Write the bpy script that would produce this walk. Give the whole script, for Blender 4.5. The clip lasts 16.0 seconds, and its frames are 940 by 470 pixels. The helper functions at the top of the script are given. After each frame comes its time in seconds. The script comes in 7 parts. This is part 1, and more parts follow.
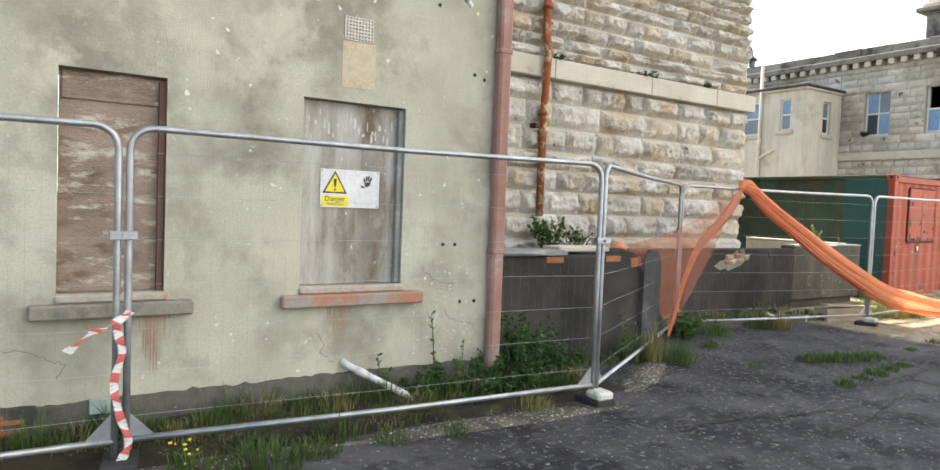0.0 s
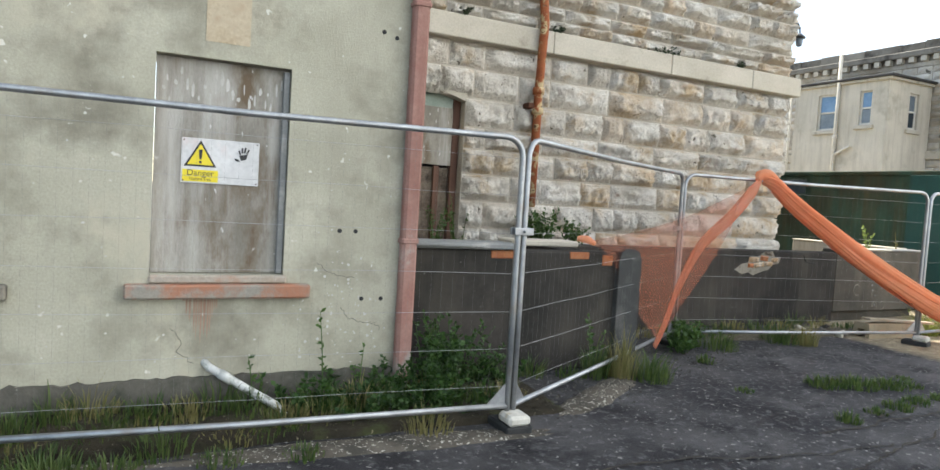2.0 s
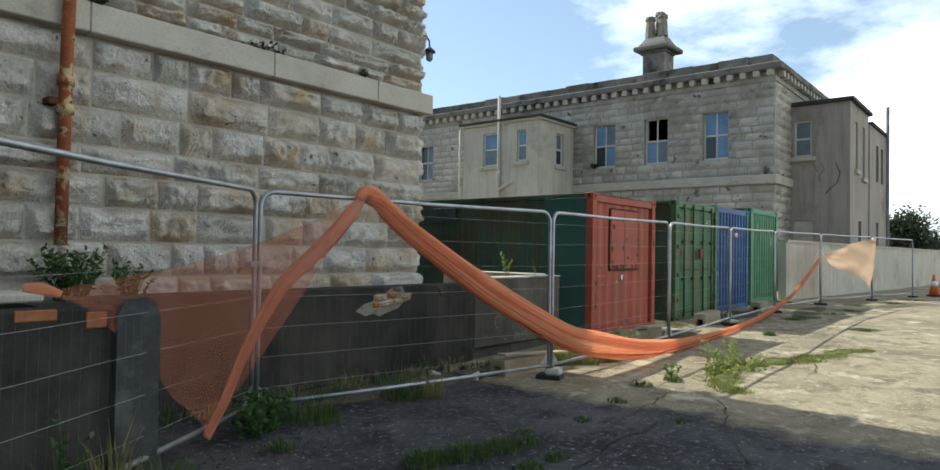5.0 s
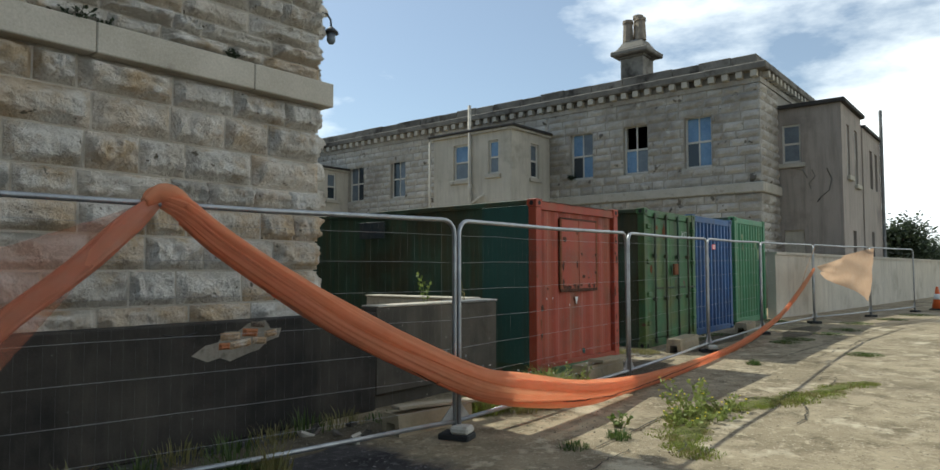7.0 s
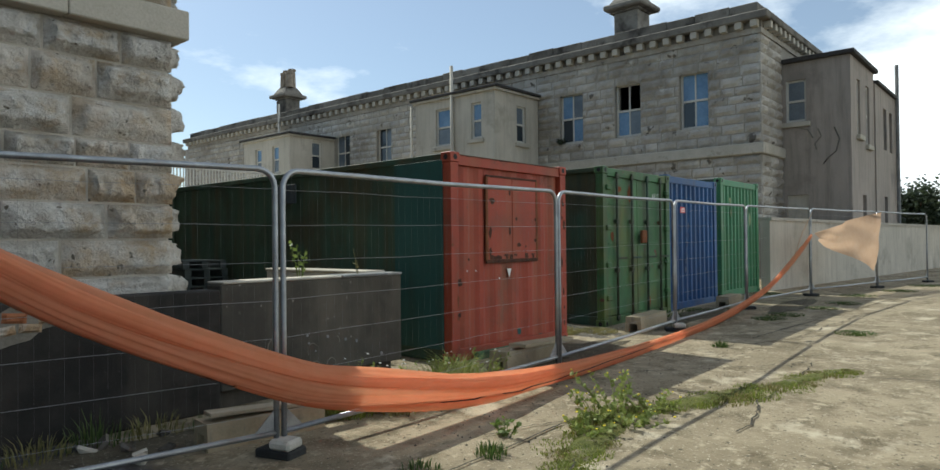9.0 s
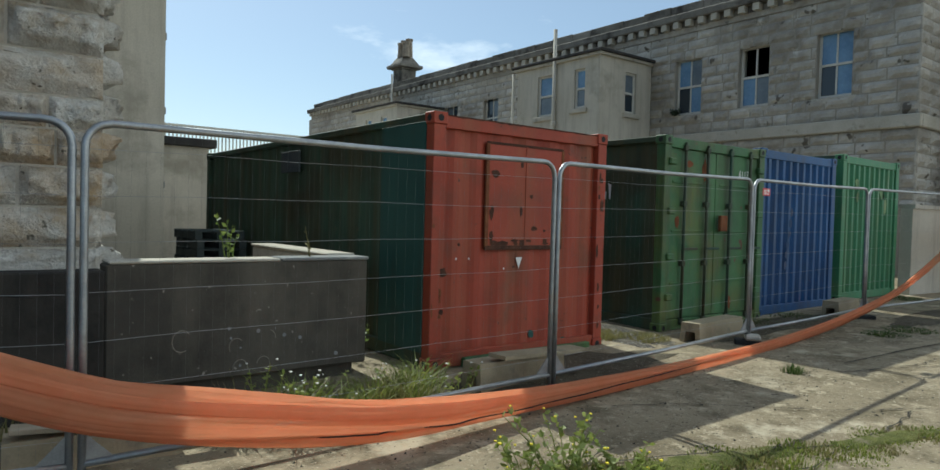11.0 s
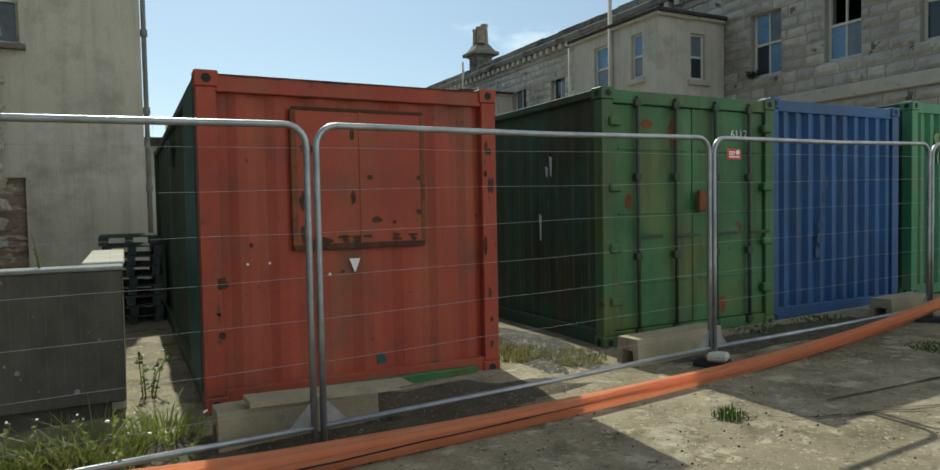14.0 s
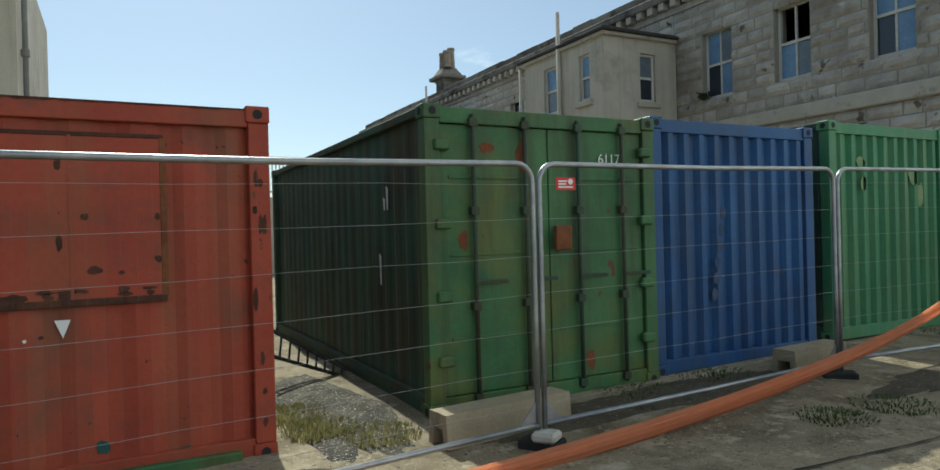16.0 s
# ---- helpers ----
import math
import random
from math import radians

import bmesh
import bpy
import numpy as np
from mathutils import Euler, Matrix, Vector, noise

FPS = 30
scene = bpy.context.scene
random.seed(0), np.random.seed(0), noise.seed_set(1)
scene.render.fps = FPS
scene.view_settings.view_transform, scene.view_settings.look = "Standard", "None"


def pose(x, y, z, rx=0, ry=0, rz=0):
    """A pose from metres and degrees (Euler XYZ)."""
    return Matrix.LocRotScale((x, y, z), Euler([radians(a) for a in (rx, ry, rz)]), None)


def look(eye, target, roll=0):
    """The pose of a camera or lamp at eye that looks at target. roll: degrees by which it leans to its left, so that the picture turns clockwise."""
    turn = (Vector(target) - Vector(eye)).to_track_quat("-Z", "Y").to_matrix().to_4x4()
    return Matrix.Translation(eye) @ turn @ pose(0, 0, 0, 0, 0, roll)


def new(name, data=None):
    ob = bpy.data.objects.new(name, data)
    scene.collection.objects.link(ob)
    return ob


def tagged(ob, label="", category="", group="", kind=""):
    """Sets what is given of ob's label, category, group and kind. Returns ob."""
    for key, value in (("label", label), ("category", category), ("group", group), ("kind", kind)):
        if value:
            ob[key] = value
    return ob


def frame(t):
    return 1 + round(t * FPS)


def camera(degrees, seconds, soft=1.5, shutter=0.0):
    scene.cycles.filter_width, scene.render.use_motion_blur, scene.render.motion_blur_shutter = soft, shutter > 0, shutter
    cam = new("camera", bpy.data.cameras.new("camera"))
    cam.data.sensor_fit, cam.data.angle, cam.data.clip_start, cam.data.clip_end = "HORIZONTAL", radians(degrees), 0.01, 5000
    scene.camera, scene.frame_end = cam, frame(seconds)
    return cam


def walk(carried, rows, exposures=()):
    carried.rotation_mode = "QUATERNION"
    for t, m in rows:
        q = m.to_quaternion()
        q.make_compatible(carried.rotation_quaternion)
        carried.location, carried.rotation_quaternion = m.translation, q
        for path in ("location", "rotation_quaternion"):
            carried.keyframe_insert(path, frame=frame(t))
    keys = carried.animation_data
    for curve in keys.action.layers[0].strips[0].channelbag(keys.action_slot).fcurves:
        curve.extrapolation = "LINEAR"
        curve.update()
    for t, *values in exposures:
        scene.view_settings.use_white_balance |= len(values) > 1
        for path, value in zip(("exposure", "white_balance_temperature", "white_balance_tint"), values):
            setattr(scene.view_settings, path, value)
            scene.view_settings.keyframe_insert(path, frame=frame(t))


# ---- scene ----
cam = camera(69.5, 16.0)
PATH = [
    (0, (-0.055, -0.402, 1.621), (1.019, 1.283, 1.534), 2.2),
    (0.5, (0.393, -0.338, 1.612), (1.507, 1.322, 1.55), 2.3),
    (1, (0.756, -0.292, 1.572), (1.863, 1.373, 1.602), -0.4),
    (1.5, (1.15, -0.347, 1.627), (2.041, 1.443, 1.57), 1.4),
    (2, (1.538, -0.237, 1.581), (2.42, 1.555, 1.47), 3.5),
    (2.5, (1.903, -0.089, 1.62), (2.817, 1.687, 1.526), 0.3),
    (3, (2.284, -0.008, 1.614), (3.229, 1.753, 1.539), 0.8),
    (3.5, (2.622, 0.172, 1.61), (3.798, 1.789, 1.578), 1.6),
    (4, (2.944, 0.316, 1.526), (4.315, 1.769, 1.613), -0.4),
    (4.5, (3.401, 0.474, 1.526), (4.77, 1.931, 1.58), 0.1),
    (5, (3.893, 0.622, 1.508), (5.43, 1.901, 1.557), 1.0),
    (5.2, (4.071, 0.656, 1.527), (5.684, 1.838, 1.566), 0.7),
    (7.3, (6.339, 1.069, 1.534), (7.862, 2.361, 1.632), -0.8),
    (7.5, (6.526, 1.099, 1.495), (8.039, 2.405, 1.553), -0.8),
    (8, (7.03, 1.095, 1.517), (8.606, 2.326, 1.564), -0.6),
    (8.5, (7.589, 0.946, 1.521), (9.119, 2.233, 1.582), 0.7),
    (9, (8.096, 0.961, 1.469), (9.607, 2.271, 1.493), -0.6),
    (9.2, (8.275, 0.926, 1.509), (9.788, 2.235, 1.494), -0.0),
    (11.3, (10.602, 0.982, 1.548), (11.779, 2.598, 1.477), 0.8),
    (11.5, (10.812, 0.989, 1.529), (11.976, 2.613, 1.445), 0.3),
    (12, (11.372, 1.068, 1.531), (12.632, 2.621, 1.499), -1.3),
    (12.5, (11.905, 1.099, 1.546), (13.108, 2.696, 1.496), -0.0),
    (13, (12.44, 1.119, 1.559), (13.631, 2.726, 1.508), -0.0),
    (13.5, (12.949, 1.099, 1.53), (14.003, 2.799, 1.539), -1.3),
    (14, (13.426, 1.091, 1.515), (14.335, 2.871, 1.437), -1.1),
    (14.5, (13.916, 1.207, 1.57), (14.681, 3.055, 1.557), 0.6),
    (15, (14.328, 1.313, 1.564), (14.605, 3.291, 1.465), -0.1),
    (15.5, (14.836, 1.316, 1.534), (15.267, 3.267, 1.459), -1.3),
    (16, (15.374, 1.383, 1.615), (16.3, 3.155, 1.609), -1.5),
]
EXPOSURES = [(0, 1.73, 6770, 7.0), (0.5, 1.63, 6703, 6.7), (1, 1.32, 6636, 6.3), (1.5, 1.57, 6570, 6.0), (2, 1.57, 6503, 5.7), (2.5, 1.62, 6436, 5.3), (3, 1.69, 6370, 3.5), (3.5, 1.63, 6123, 1.6), (4, 1.06, 6206, 1.0), (4.5, 0.83, 6090, -0.2), (5, 0.43, 6040, -0.2), (5.2, 0.38, 6020, -0.2), (7.3, 0.02, 6210, 1.2), (7.5, 0.1, 6200, 1.2), (8, 0.47, 6160, 1.2), (8.5, 0.17, 6140, 1.2), (9, 0.03, 6110, 1.2), (9.2, -0.02, 6100, 1.2), (11.5, -0.14, 5900, -2.8), (12, -0.24, 5948, -2.9), (12.5, -0.19, 5937, -3.0), (13, -0.14, 6196, -3.9), (13.5, -0.14, 6185, -4.0), (14, -0.11, 6174, -4.2), (14.5, 0.38, 5760, -3.8), (15, 0.35, 5730, -0.6), (15.5, 0.45, 5730, -1.7), (16, -0.09, 6110, -2.7)]
walk(cam, [(t, look(eye, target, roll)) for t, eye, target, roll in PATH], EXPOSURES)

# ---- sky and sun ----
SUN_DIR = Vector((0.045, 0.70, 0.715)).normalized()
world = bpy.data.worlds.new("sky")
scene.world = world
world.use_nodes = True
wn, wl = world.node_tree.nodes, world.node_tree.links
wn.clear()
w_out = wn.new("ShaderNodeOutputWorld")
w_bg = wn.new("ShaderNodeBackground")
w_bg.inputs["Strength"].default_value = 0.105
w_sky = wn.new("ShaderNodeTexSky")
w_sky.sky_type = "NISHITA"
w_sky.sun_disc = False
w_sky.sun_elevation = math.asin(SUN_DIR.z)
w_sky.sun_rotation = math.atan2(SUN_DIR.x, SUN_DIR.y)
w_sky.air_density, w_sky.dust_density, w_sky.ozone_density = 1.0, 0.7, 2.0
w_co = wn.new("ShaderNodeTexCoord")
w_map = wn.new("ShaderNodeMapping")
w_map.inputs["Scale"].default_value = (1.0, 1.0, 2.6)
w_map.inputs["Location"].default_value = (0.35, 0.1, 0.0)
w_noise = wn.new("ShaderNodeTexNoise")
w_noise.inputs["Scale"].default_value = 2.3
w_noise.inputs["Detail"].default_value = 7
w_noise.inputs["Roughness"].default_value = 0.58
w_ramp = wn.new("ShaderNodeValToRGB")
w_ramp.color_ramp.elements[0].position = 0.53
w_ramp.color_ramp.elements[0].color = (0.12, 0.12, 0.12, 1)
w_ramp.color_ramp.elements[1].position = 0.70
w_mix = wn.new("ShaderNodeMixRGB")
w_mix.inputs["Color2"].default_value = (13, 13, 13.2, 1)
wl.new(w_co.outputs["Generated"], w_map.inputs["Vector"])
wl.new(w_map.outputs["Vector"], w_noise.inputs["Vector"])
# more cloud towards +x, clearer towards +y
w_dir = wn.new("ShaderNodeVectorMath")
w_dir.operation = "DOT_PRODUCT"
w_dir.inputs[1].default_value = (0.19, -0.15, -0.06)
w_sum = wn.new("ShaderNodeMath")
wl.new(w_co.outputs["Generated"], w_dir.inputs[0])
wl.new(w_noise.outputs["Fac"], w_sum.inputs[0])
wl.new(w_dir.outputs["Value"], w_sum.inputs[1])
wl.new(w_sum.outputs[0], w_ramp.inputs["Fac"])
wl.new(w_ramp.outputs["Color"], w_mix.inputs["Fac"])
wl.new(w_sky.outputs["Color"], w_mix.inputs["Color1"])
wl.new(w_mix.outputs["Color"], w_bg.inputs["Color"])
wl.new(w_bg.outputs["Background"], w_out.inputs["Surface"])

sun = new("sun", bpy.data.lights.new("sun", "SUN"))
sun.data.energy = 5.0
sun.data.angle = radians(0.53)
sun.data.color = (1.0, 0.95, 0.86)
sun.matrix_world = look(SUN_DIR * 60, (0, 0, 0))


# ---- materials ----
def mat(name, c1, c2, rough=0.8, scale=3.0, bump=0.2, fine=40.0, metallic=0.0, stain=None, stain_scale=1.2, stain_lo=0.55, stain_hi=0.7,
        streak=None, streak_amount=0.5, vary=0.0, squash=(1, 1, 1), bump_dist=0.01, speck=None, speck_scale=30.0, speck_lo=0.68, streak_scale=(5, 5, 0.45), tint=None, tint_from=0.55, pale=None, pale_scale=5.0, pale_lo=0.6):
    """A worn surface: two tones in large patches, fine grain, stains, upright streaks and specks, all at true size."""
    m = bpy.data.materials.new(name)
    m.use_nodes = True
    n, l = m.node_tree.nodes, m.node_tree.links
    b = n["Principled BSDF"]
    geo = n.new("ShaderNodeNewGeometry")
    mp = n.new("ShaderNodeMapping")
    mp.inputs["Scale"].default_value = squash
    l.new(geo.outputs["Position"], mp.inputs["Vector"])

    def noise_tex(sc, detail, rough_=0.6, vec=None):
        t = n.new("ShaderNodeTexNoise")
        t.inputs["Scale"].default_value, t.inputs["Detail"].default_value, t.inputs["Roughness"].default_value = sc, detail, rough_
        l.new(vec or mp.outputs["Vector"], t.inputs["Vector"])
        return t.outputs["Fac"]

    def ramp(src, lo, hi):
        r = n.new("ShaderNodeMapRange")
        r.inputs["From Min"].default_value, r.inputs["From Max"].default_value = lo, hi
        l.new(src, r.inputs["Value"])
        return r.outputs["Result"]

    def mix(fac, a, c, kind="MIX"):
        x = n.new("ShaderNodeMixRGB")
        x.blend_type = kind
        if isinstance(fac, float):
            x.inputs["Fac"].default_value = fac
        else:
            l.new(fac, x.inputs["Fac"])
        for k, v in (("Color1", a), ("Color2", c)):
            if isinstance(v, tuple):
                x.inputs[k].default_value = (*v, 1)
            else:
                l.new(v, x.inputs[k])
        return x.outputs["Color"]

    big = noise_tex(scale, 5)
    col = mix(ramp(big, 0.35, 0.65), c1, c2)
    grain = noise_tex(fine, 4, 0.7)
    col = mix(0.45, col, mix(ramp(grain, 0.3, 0.7), (0.55, 0.55, 0.55), (1.0, 1.0, 1.0)), "MULTIPLY")
    if stain:
        col = mix(ramp(noise_tex(stain_scale, 6, 0.65), stain_lo, stain_hi), col, stain)
    if streak:
        mp2 = n.new("ShaderNodeMapping")
        mp2.inputs["Scale"].default_value = streak_scale
        l.new(geo.outputs["Position"], mp2.inputs["Vector"])
        st = ramp(noise_tex(1.0, 6, 0.65, mp2.outputs["Vector"]), 0.47, 0.68)
        mul = n.new("ShaderNodeMath")
        mul.operation = "MULTIPLY"
        mul.inputs[1].default_value = streak_amount
        l.new(st, mul.inputs[0])
        col = mix(mul.outputs[0], col, streak)
    if pale:
        col = mix(ramp(noise_tex(pale_scale, 7, 0.7), pale_lo, pale_lo + 0.1), col, pale)
    if tint:
        info, wash = n.new("ShaderNodeObjectInfo"), n.new("ShaderNodeMath")
        wash.operation = "MULTIPLY"
        l.new(ramp(info.outputs["Random"], tint_from, 1.15), wash.inputs[0])
        l.new(ramp(noise_tex(scale * 0.8, 6, 0.65), 0.36, 0.6), wash.inputs[1])
        col = mix(wash.outputs[0], col, tint)
    if speck:
        col = mix(ramp(noise_tex(speck_scale, 2), speck_lo, speck_lo + 0.04), col, speck)
    if vary:
        oi = n.new("ShaderNodeObjectInfo")
        ri = n.new("ShaderNodeMapRange")
        ri.inputs["To Min"].default_value, ri.inputs["To Max"].default_value = 1 - vary, 1 + vary * 0.4
        l.new(oi.outputs["Random"], ri.inputs["Value"])
        isl = n.new("ShaderNodeMapRange")
        isl.inputs["To Min"].default_value, isl.inputs["To Max"].default_value = 1 - vary, 1.0
        l.new(geo.outputs["Random Per Island"], isl.inputs["Value"])
        col = mix(1.0, col, ri.outputs["Result"], "MULTIPLY")
        col = mix(1.0, col, isl.outputs["Result"], "MULTIPLY")
    l.new(col, b.inputs["Base Color"])
    rr = n.new("ShaderNodeMapRange")
    rr.inputs["To Min"].default_value, rr.inputs["To Max"].default_value = max(rough - 0.12, 0.03), min(rough + 0.1, 1)
    l.new(grain, rr.inputs["Value"])
    l.new(rr.outputs["Result"], b.inputs["Roughness"])
    b.inputs["Metallic"].default_value = metallic
    b.inputs["Specular IOR Level"].default_value = 0.15 if rough > 0.78 else 0.4
    if bump:
        add = n.new("ShaderNodeMath")
        l.new(grain, add.inputs[0])
        l.new(noise_tex(scale * 3, 5), add.inputs[1])
        bp = n.new("ShaderNodeBump")
        bp.inputs["Strength"].default_value = bump
        bp.inputs["Distance"].default_value = bump_dist
        l.new(add.outputs[0], bp.inputs["Height"])
        l.new(bp.outputs["Normal"], b.inputs["Normal"])
    return m


def net_mat(name, c, clear, weave=0.0):
    m = bpy.data.materials.new(name)
    m.use_nodes = True
    n, l = m.node_tree.nodes, m.node_tree.links
    n.clear()
    out = n.new("ShaderNodeOutputMaterial")
    dif, tra, clr = n.new("ShaderNodeBsdfDiffuse"), n.new("ShaderNodeBsdfTranslucent"), n.new("ShaderNodeBsdfTransparent")
    geo, no = n.new("ShaderNodeNewGeometry"), n.new("ShaderNodeTexNoise")
    no.inputs["Scale"].default_value, no.inputs["Detail"].default_value = 9, 5
    l.new(geo.outputs["Position"], no.inputs["Vector"])
    mx = n.new("ShaderNodeMixRGB")
    mx.inputs["Color1"].default_value = (*[v * k for v, k in zip(c, (0.8, 0.68, 0.58))], 1)
    mx.inputs["Color2"].default_value = (*c, 1)
    l.new(no.outputs["Fac"], mx.inputs["Fac"])
    l.new(mx.outputs["Color"], dif.inputs["Color"])
    l.new(mx.outputs["Color"], tra.inputs["Color"])
    a, d = n.new("ShaderNodeMixShader"), n.new("ShaderNodeMixShader")
    a.inputs["Fac"].default_value = 0.62
    l.new(dif.outputs[0], a.inputs[1])
    l.new(tra.outputs[0], a.inputs[2])
    cm = n.new("ShaderNodeMapRange")
    cm.inputs["To Min"].default_value, cm.inputs["To Max"].default_value = clear - 0.04, clear + 0.04
    l.new(no.outputs["Fac"], cm.inputs["Value"])
    l.new(cm.outputs["Result"], d.inputs["Fac"])
    l.new(a.outputs[0], d.inputs[1])
    l.new(clr.outputs[0], d.inputs[2])
    l.new(d.outputs[0], out.inputs["Surface"])
    return m


def leaf_mat(name, c1, c2):
    m = bpy.data.materials.new(name)
    m.use_nodes = True
    n, l = m.node_tree.nodes, m.node_tree.links
    b = n["Principled BSDF"]
    geo = n.new("ShaderNodeNewGeometry")
    mx = n.new("ShaderNodeMixRGB")
    mx.inputs["Color1"].default_value, mx.inputs["Color2"].default_value = (*c1, 1), (*c2, 1)
    l.new(geo.outputs["Random Per Island"], mx.inputs["Fac"])
    l.new(mx.outputs["Color"], b.inputs["Base Color"])
    b.inputs["Roughness"].default_value = 0.6
    tr, ad = n.new("ShaderNodeBsdfTranslucent"), n.new("ShaderNodeMixShader")
    ad.inputs["Fac"].default_value = 0.4
    l.new(mx.outputs["Color"], tr.inputs["Color"])
    l.new(b.outputs[0], ad.inputs[1])
    l.new(tr.outputs[0], ad.inputs[2])
    l.new(ad.outputs[0], n["Material Output"].inputs["Surface"])
    return m


def plain(name, c, rough=0.5, metallic=0.0):
    m = bpy.data.materials.new(name)
    m.use_nodes = True
    b = m.node_tree.nodes["Principled BSDF"]
    b.inputs["Base Color"].default_value = (*c, 1)
    b.inputs["Roughness"].default_value, b.inputs["Metallic"].default_value = rough, metallic
    return m


def ground_mat():
    """Tarmac coloured dark for the shaded stretch, then paler worn concrete for the sunlit one, at a ragged edge."""
    m = mat("yard_surface", (0.026, 0.025, 0.027), (0.092, 0.088, 0.086), 0.85, 0.9, 0.7, 60, stain=(0.02, 0.019, 0.02), stain_scale=1.9, stain_lo=0.5, stain_hi=0.64, speck=(0.26, 0.25, 0.23), speck_scale=21, speck_lo=0.65, bump_dist=0.016, pale=(0.1, 0.097, 0.096), pale_scale=13, pale_lo=0.53)
    n, l = m.node_tree.nodes, m.node_tree.links
    b = n["Principled BSDF"]
    src = b.inputs["Base Color"].links[0].from_socket
    geo, sep = n.new("ShaderNodeNewGeometry"), n.new("ShaderNodeSeparateXYZ")
    l.new(geo.outputs["Position"], sep.inputs[0])

    def tex(scale, detail):
        t = n.new("ShaderNodeTexNoise")
        t.inputs["Scale"].default_value, t.inputs["Detail"].default_value, t.inputs["Roughness"].default_value = scale, detail, 0.65
        l.new(geo.outputs["Position"], t.inputs["Vector"])
        return t.outputs["Fac"]

    def ranged(v, lo, hi):
        r = n.new("ShaderNodeMapRange")
        r.inputs["From Min"].default_value, r.inputs["From Max"].default_value = lo, hi
        l.new(v, r.inputs["Value"])
        return r.outputs["Result"]

    def mixed(fac, a, c):
        x = n.new("ShaderNodeMixRGB")
        l.new(fac, x.inputs["Fac"])
        for k, v in (("Color1", a), ("Color2", c)):
            if isinstance(v, tuple):
                x.inputs[k].default_value = (*v, 1)
            else:
                l.new(v, x.inputs[k])
        return x.outputs["Color"]

    slab = mixed(ranged(tex(0.7, 6), 0.35, 0.65), (0.221, 0.179, 0.116), (0.330, 0.271, 0.181))
    slab = mixed(ranged(tex(0.32, 7), 0.52, 0.66), slab, (0.180, 0.146, 0.094))
    slab = mixed(ranged(tex(2.3, 7), 0.48, 0.64), slab, (0.144, 0.115, 0.071))
    slab = mixed(ranged(tex(1.3, 8), 0.57, 0.66), slab, (0.453, 0.390, 0.281))
    slab = mixed(ranged(tex(6.5, 7), 0.56, 0.66), slab, (0.412, 0.346, 0.239))
    slab = mixed(ranged(tex(38, 3), 0.6, 0.68), slab, (0.453, 0.390, 0.286))
    slab = mixed(ranged(tex(24, 3), 0.61, 0.68), slab, (0.082, 0.071, 0.050))
    # step in tone placed so that all sunlit ground takes the paler colour
    edge, wob = n.new("ShaderNodeMath"), n.new("ShaderNodeMath")
    wob.operation = "MULTIPLY"
    wob.inputs[1].default_value = 2.2
    l.new(tex(0.8, 5), wob.inputs[0])
    l.new(sep.outputs["X"], edge.inputs[0])
    l.new(wob.outputs[0], edge.inputs[1])
    l.new(mixed(ranged(edge.outputs[0], 11.1, 11.5), src, slab), b.inputs["Base Color"])
    return m


RENDER_CREAM = mat("cream_render", (0.37, 0.352, 0.27), (0.52, 0.495, 0.395), 0.9, 0.8, 0.4, 60, stain=(0.225, 0.208, 0.16), stain_scale=1.0, stain_lo=0.5, stain_hi=0.66, streak=(0.28, 0.26, 0.2), streak_amount=0.45, streak_scale=(1.7, 1.7, 0.4), speck=(0.6, 0.585, 0.52), speck_scale=12, speck_lo=0.7, pale=(0.455, 0.42, 0.325), pale_scale=0.9, pale_lo=0.56)
RENDER_PLINTH = mat("plinth_render", (0.085, 0.08, 0.068), (0.17, 0.158, 0.13), 0.95, 2.2, 0.6, 40, stain=(0.045, 0.047, 0.036), stain_scale=2.2, stain_lo=0.48, stain_hi=0.65, speck=(0.32, 0.3, 0.26), speck_scale=14, speck_lo=0.69)
RENDER_DARK = mat("dark_render", (0.027, 0.025, 0.023), (0.06, 0.053, 0.045), 0.9, 1.3, 0.35, 50, stain=(0.02, 0.019, 0.017), stain_scale=1.2, stain_lo=0.48, stain_hi=0.66, streak=(0.085, 0.076, 0.06), streak_amount=0.45, streak_scale=(2.5, 2.5, 0.5), speck=(0.2, 0.19, 0.17), speck_scale=20, speck_lo=0.72)
RENDER_TAN = mat("tan_stained_render", (0.056, 0.051, 0.042), (0.108, 0.096, 0.077), 0.9, 1.1, 0.35, 50, stain=(0.055, 0.05, 0.042), stain_scale=1.2, stain_lo=0.5, stain_hi=0.66, streak=(0.15, 0.134, 0.104), streak_amount=0.5, streak_scale=(1.6, 1.6, 0.4), speck=(0.26, 0.24, 0.2), speck_scale=16, speck_lo=0.71)
RENDER_PALE = mat("pale_render", (0.52, 0.475, 0.39), (0.64, 0.585, 0.49), 0.9, 0.6, 0.2, 30, stain=(0.35, 0.315, 0.255), stain_scale=0.7, streak=(0.32, 0.28, 0.23), streak_amount=0.45)
RENDER_PINK = mat("stained_render", (0.34, 0.30, 0.26), (0.42, 0.36, 0.31), 0.9, 0.5, 0.2, 30, stain=(0.23, 0.2, 0.18), stain_scale=0.6, streak=(0.2, 0.18, 0.16), streak_amount=0.7)
STONE = mat("limestone", (0.58, 0.53, 0.45), (0.8, 0.76, 0.69), 0.92, 2.6, 0.9, 26, stain=(0.5, 0.39, 0.26), stain_scale=1.7, stain_lo=0.53, stain_hi=0.68, vary=0.12, bump_dist=0.05, speck=(0.18, 0.155, 0.12), speck_scale=8, speck_lo=0.685, tint=(0.44, 0.29, 0.14), tint_from=0.6, pale=(0.88, 0.86, 0.82), pale_scale=4.0, pale_lo=0.62)
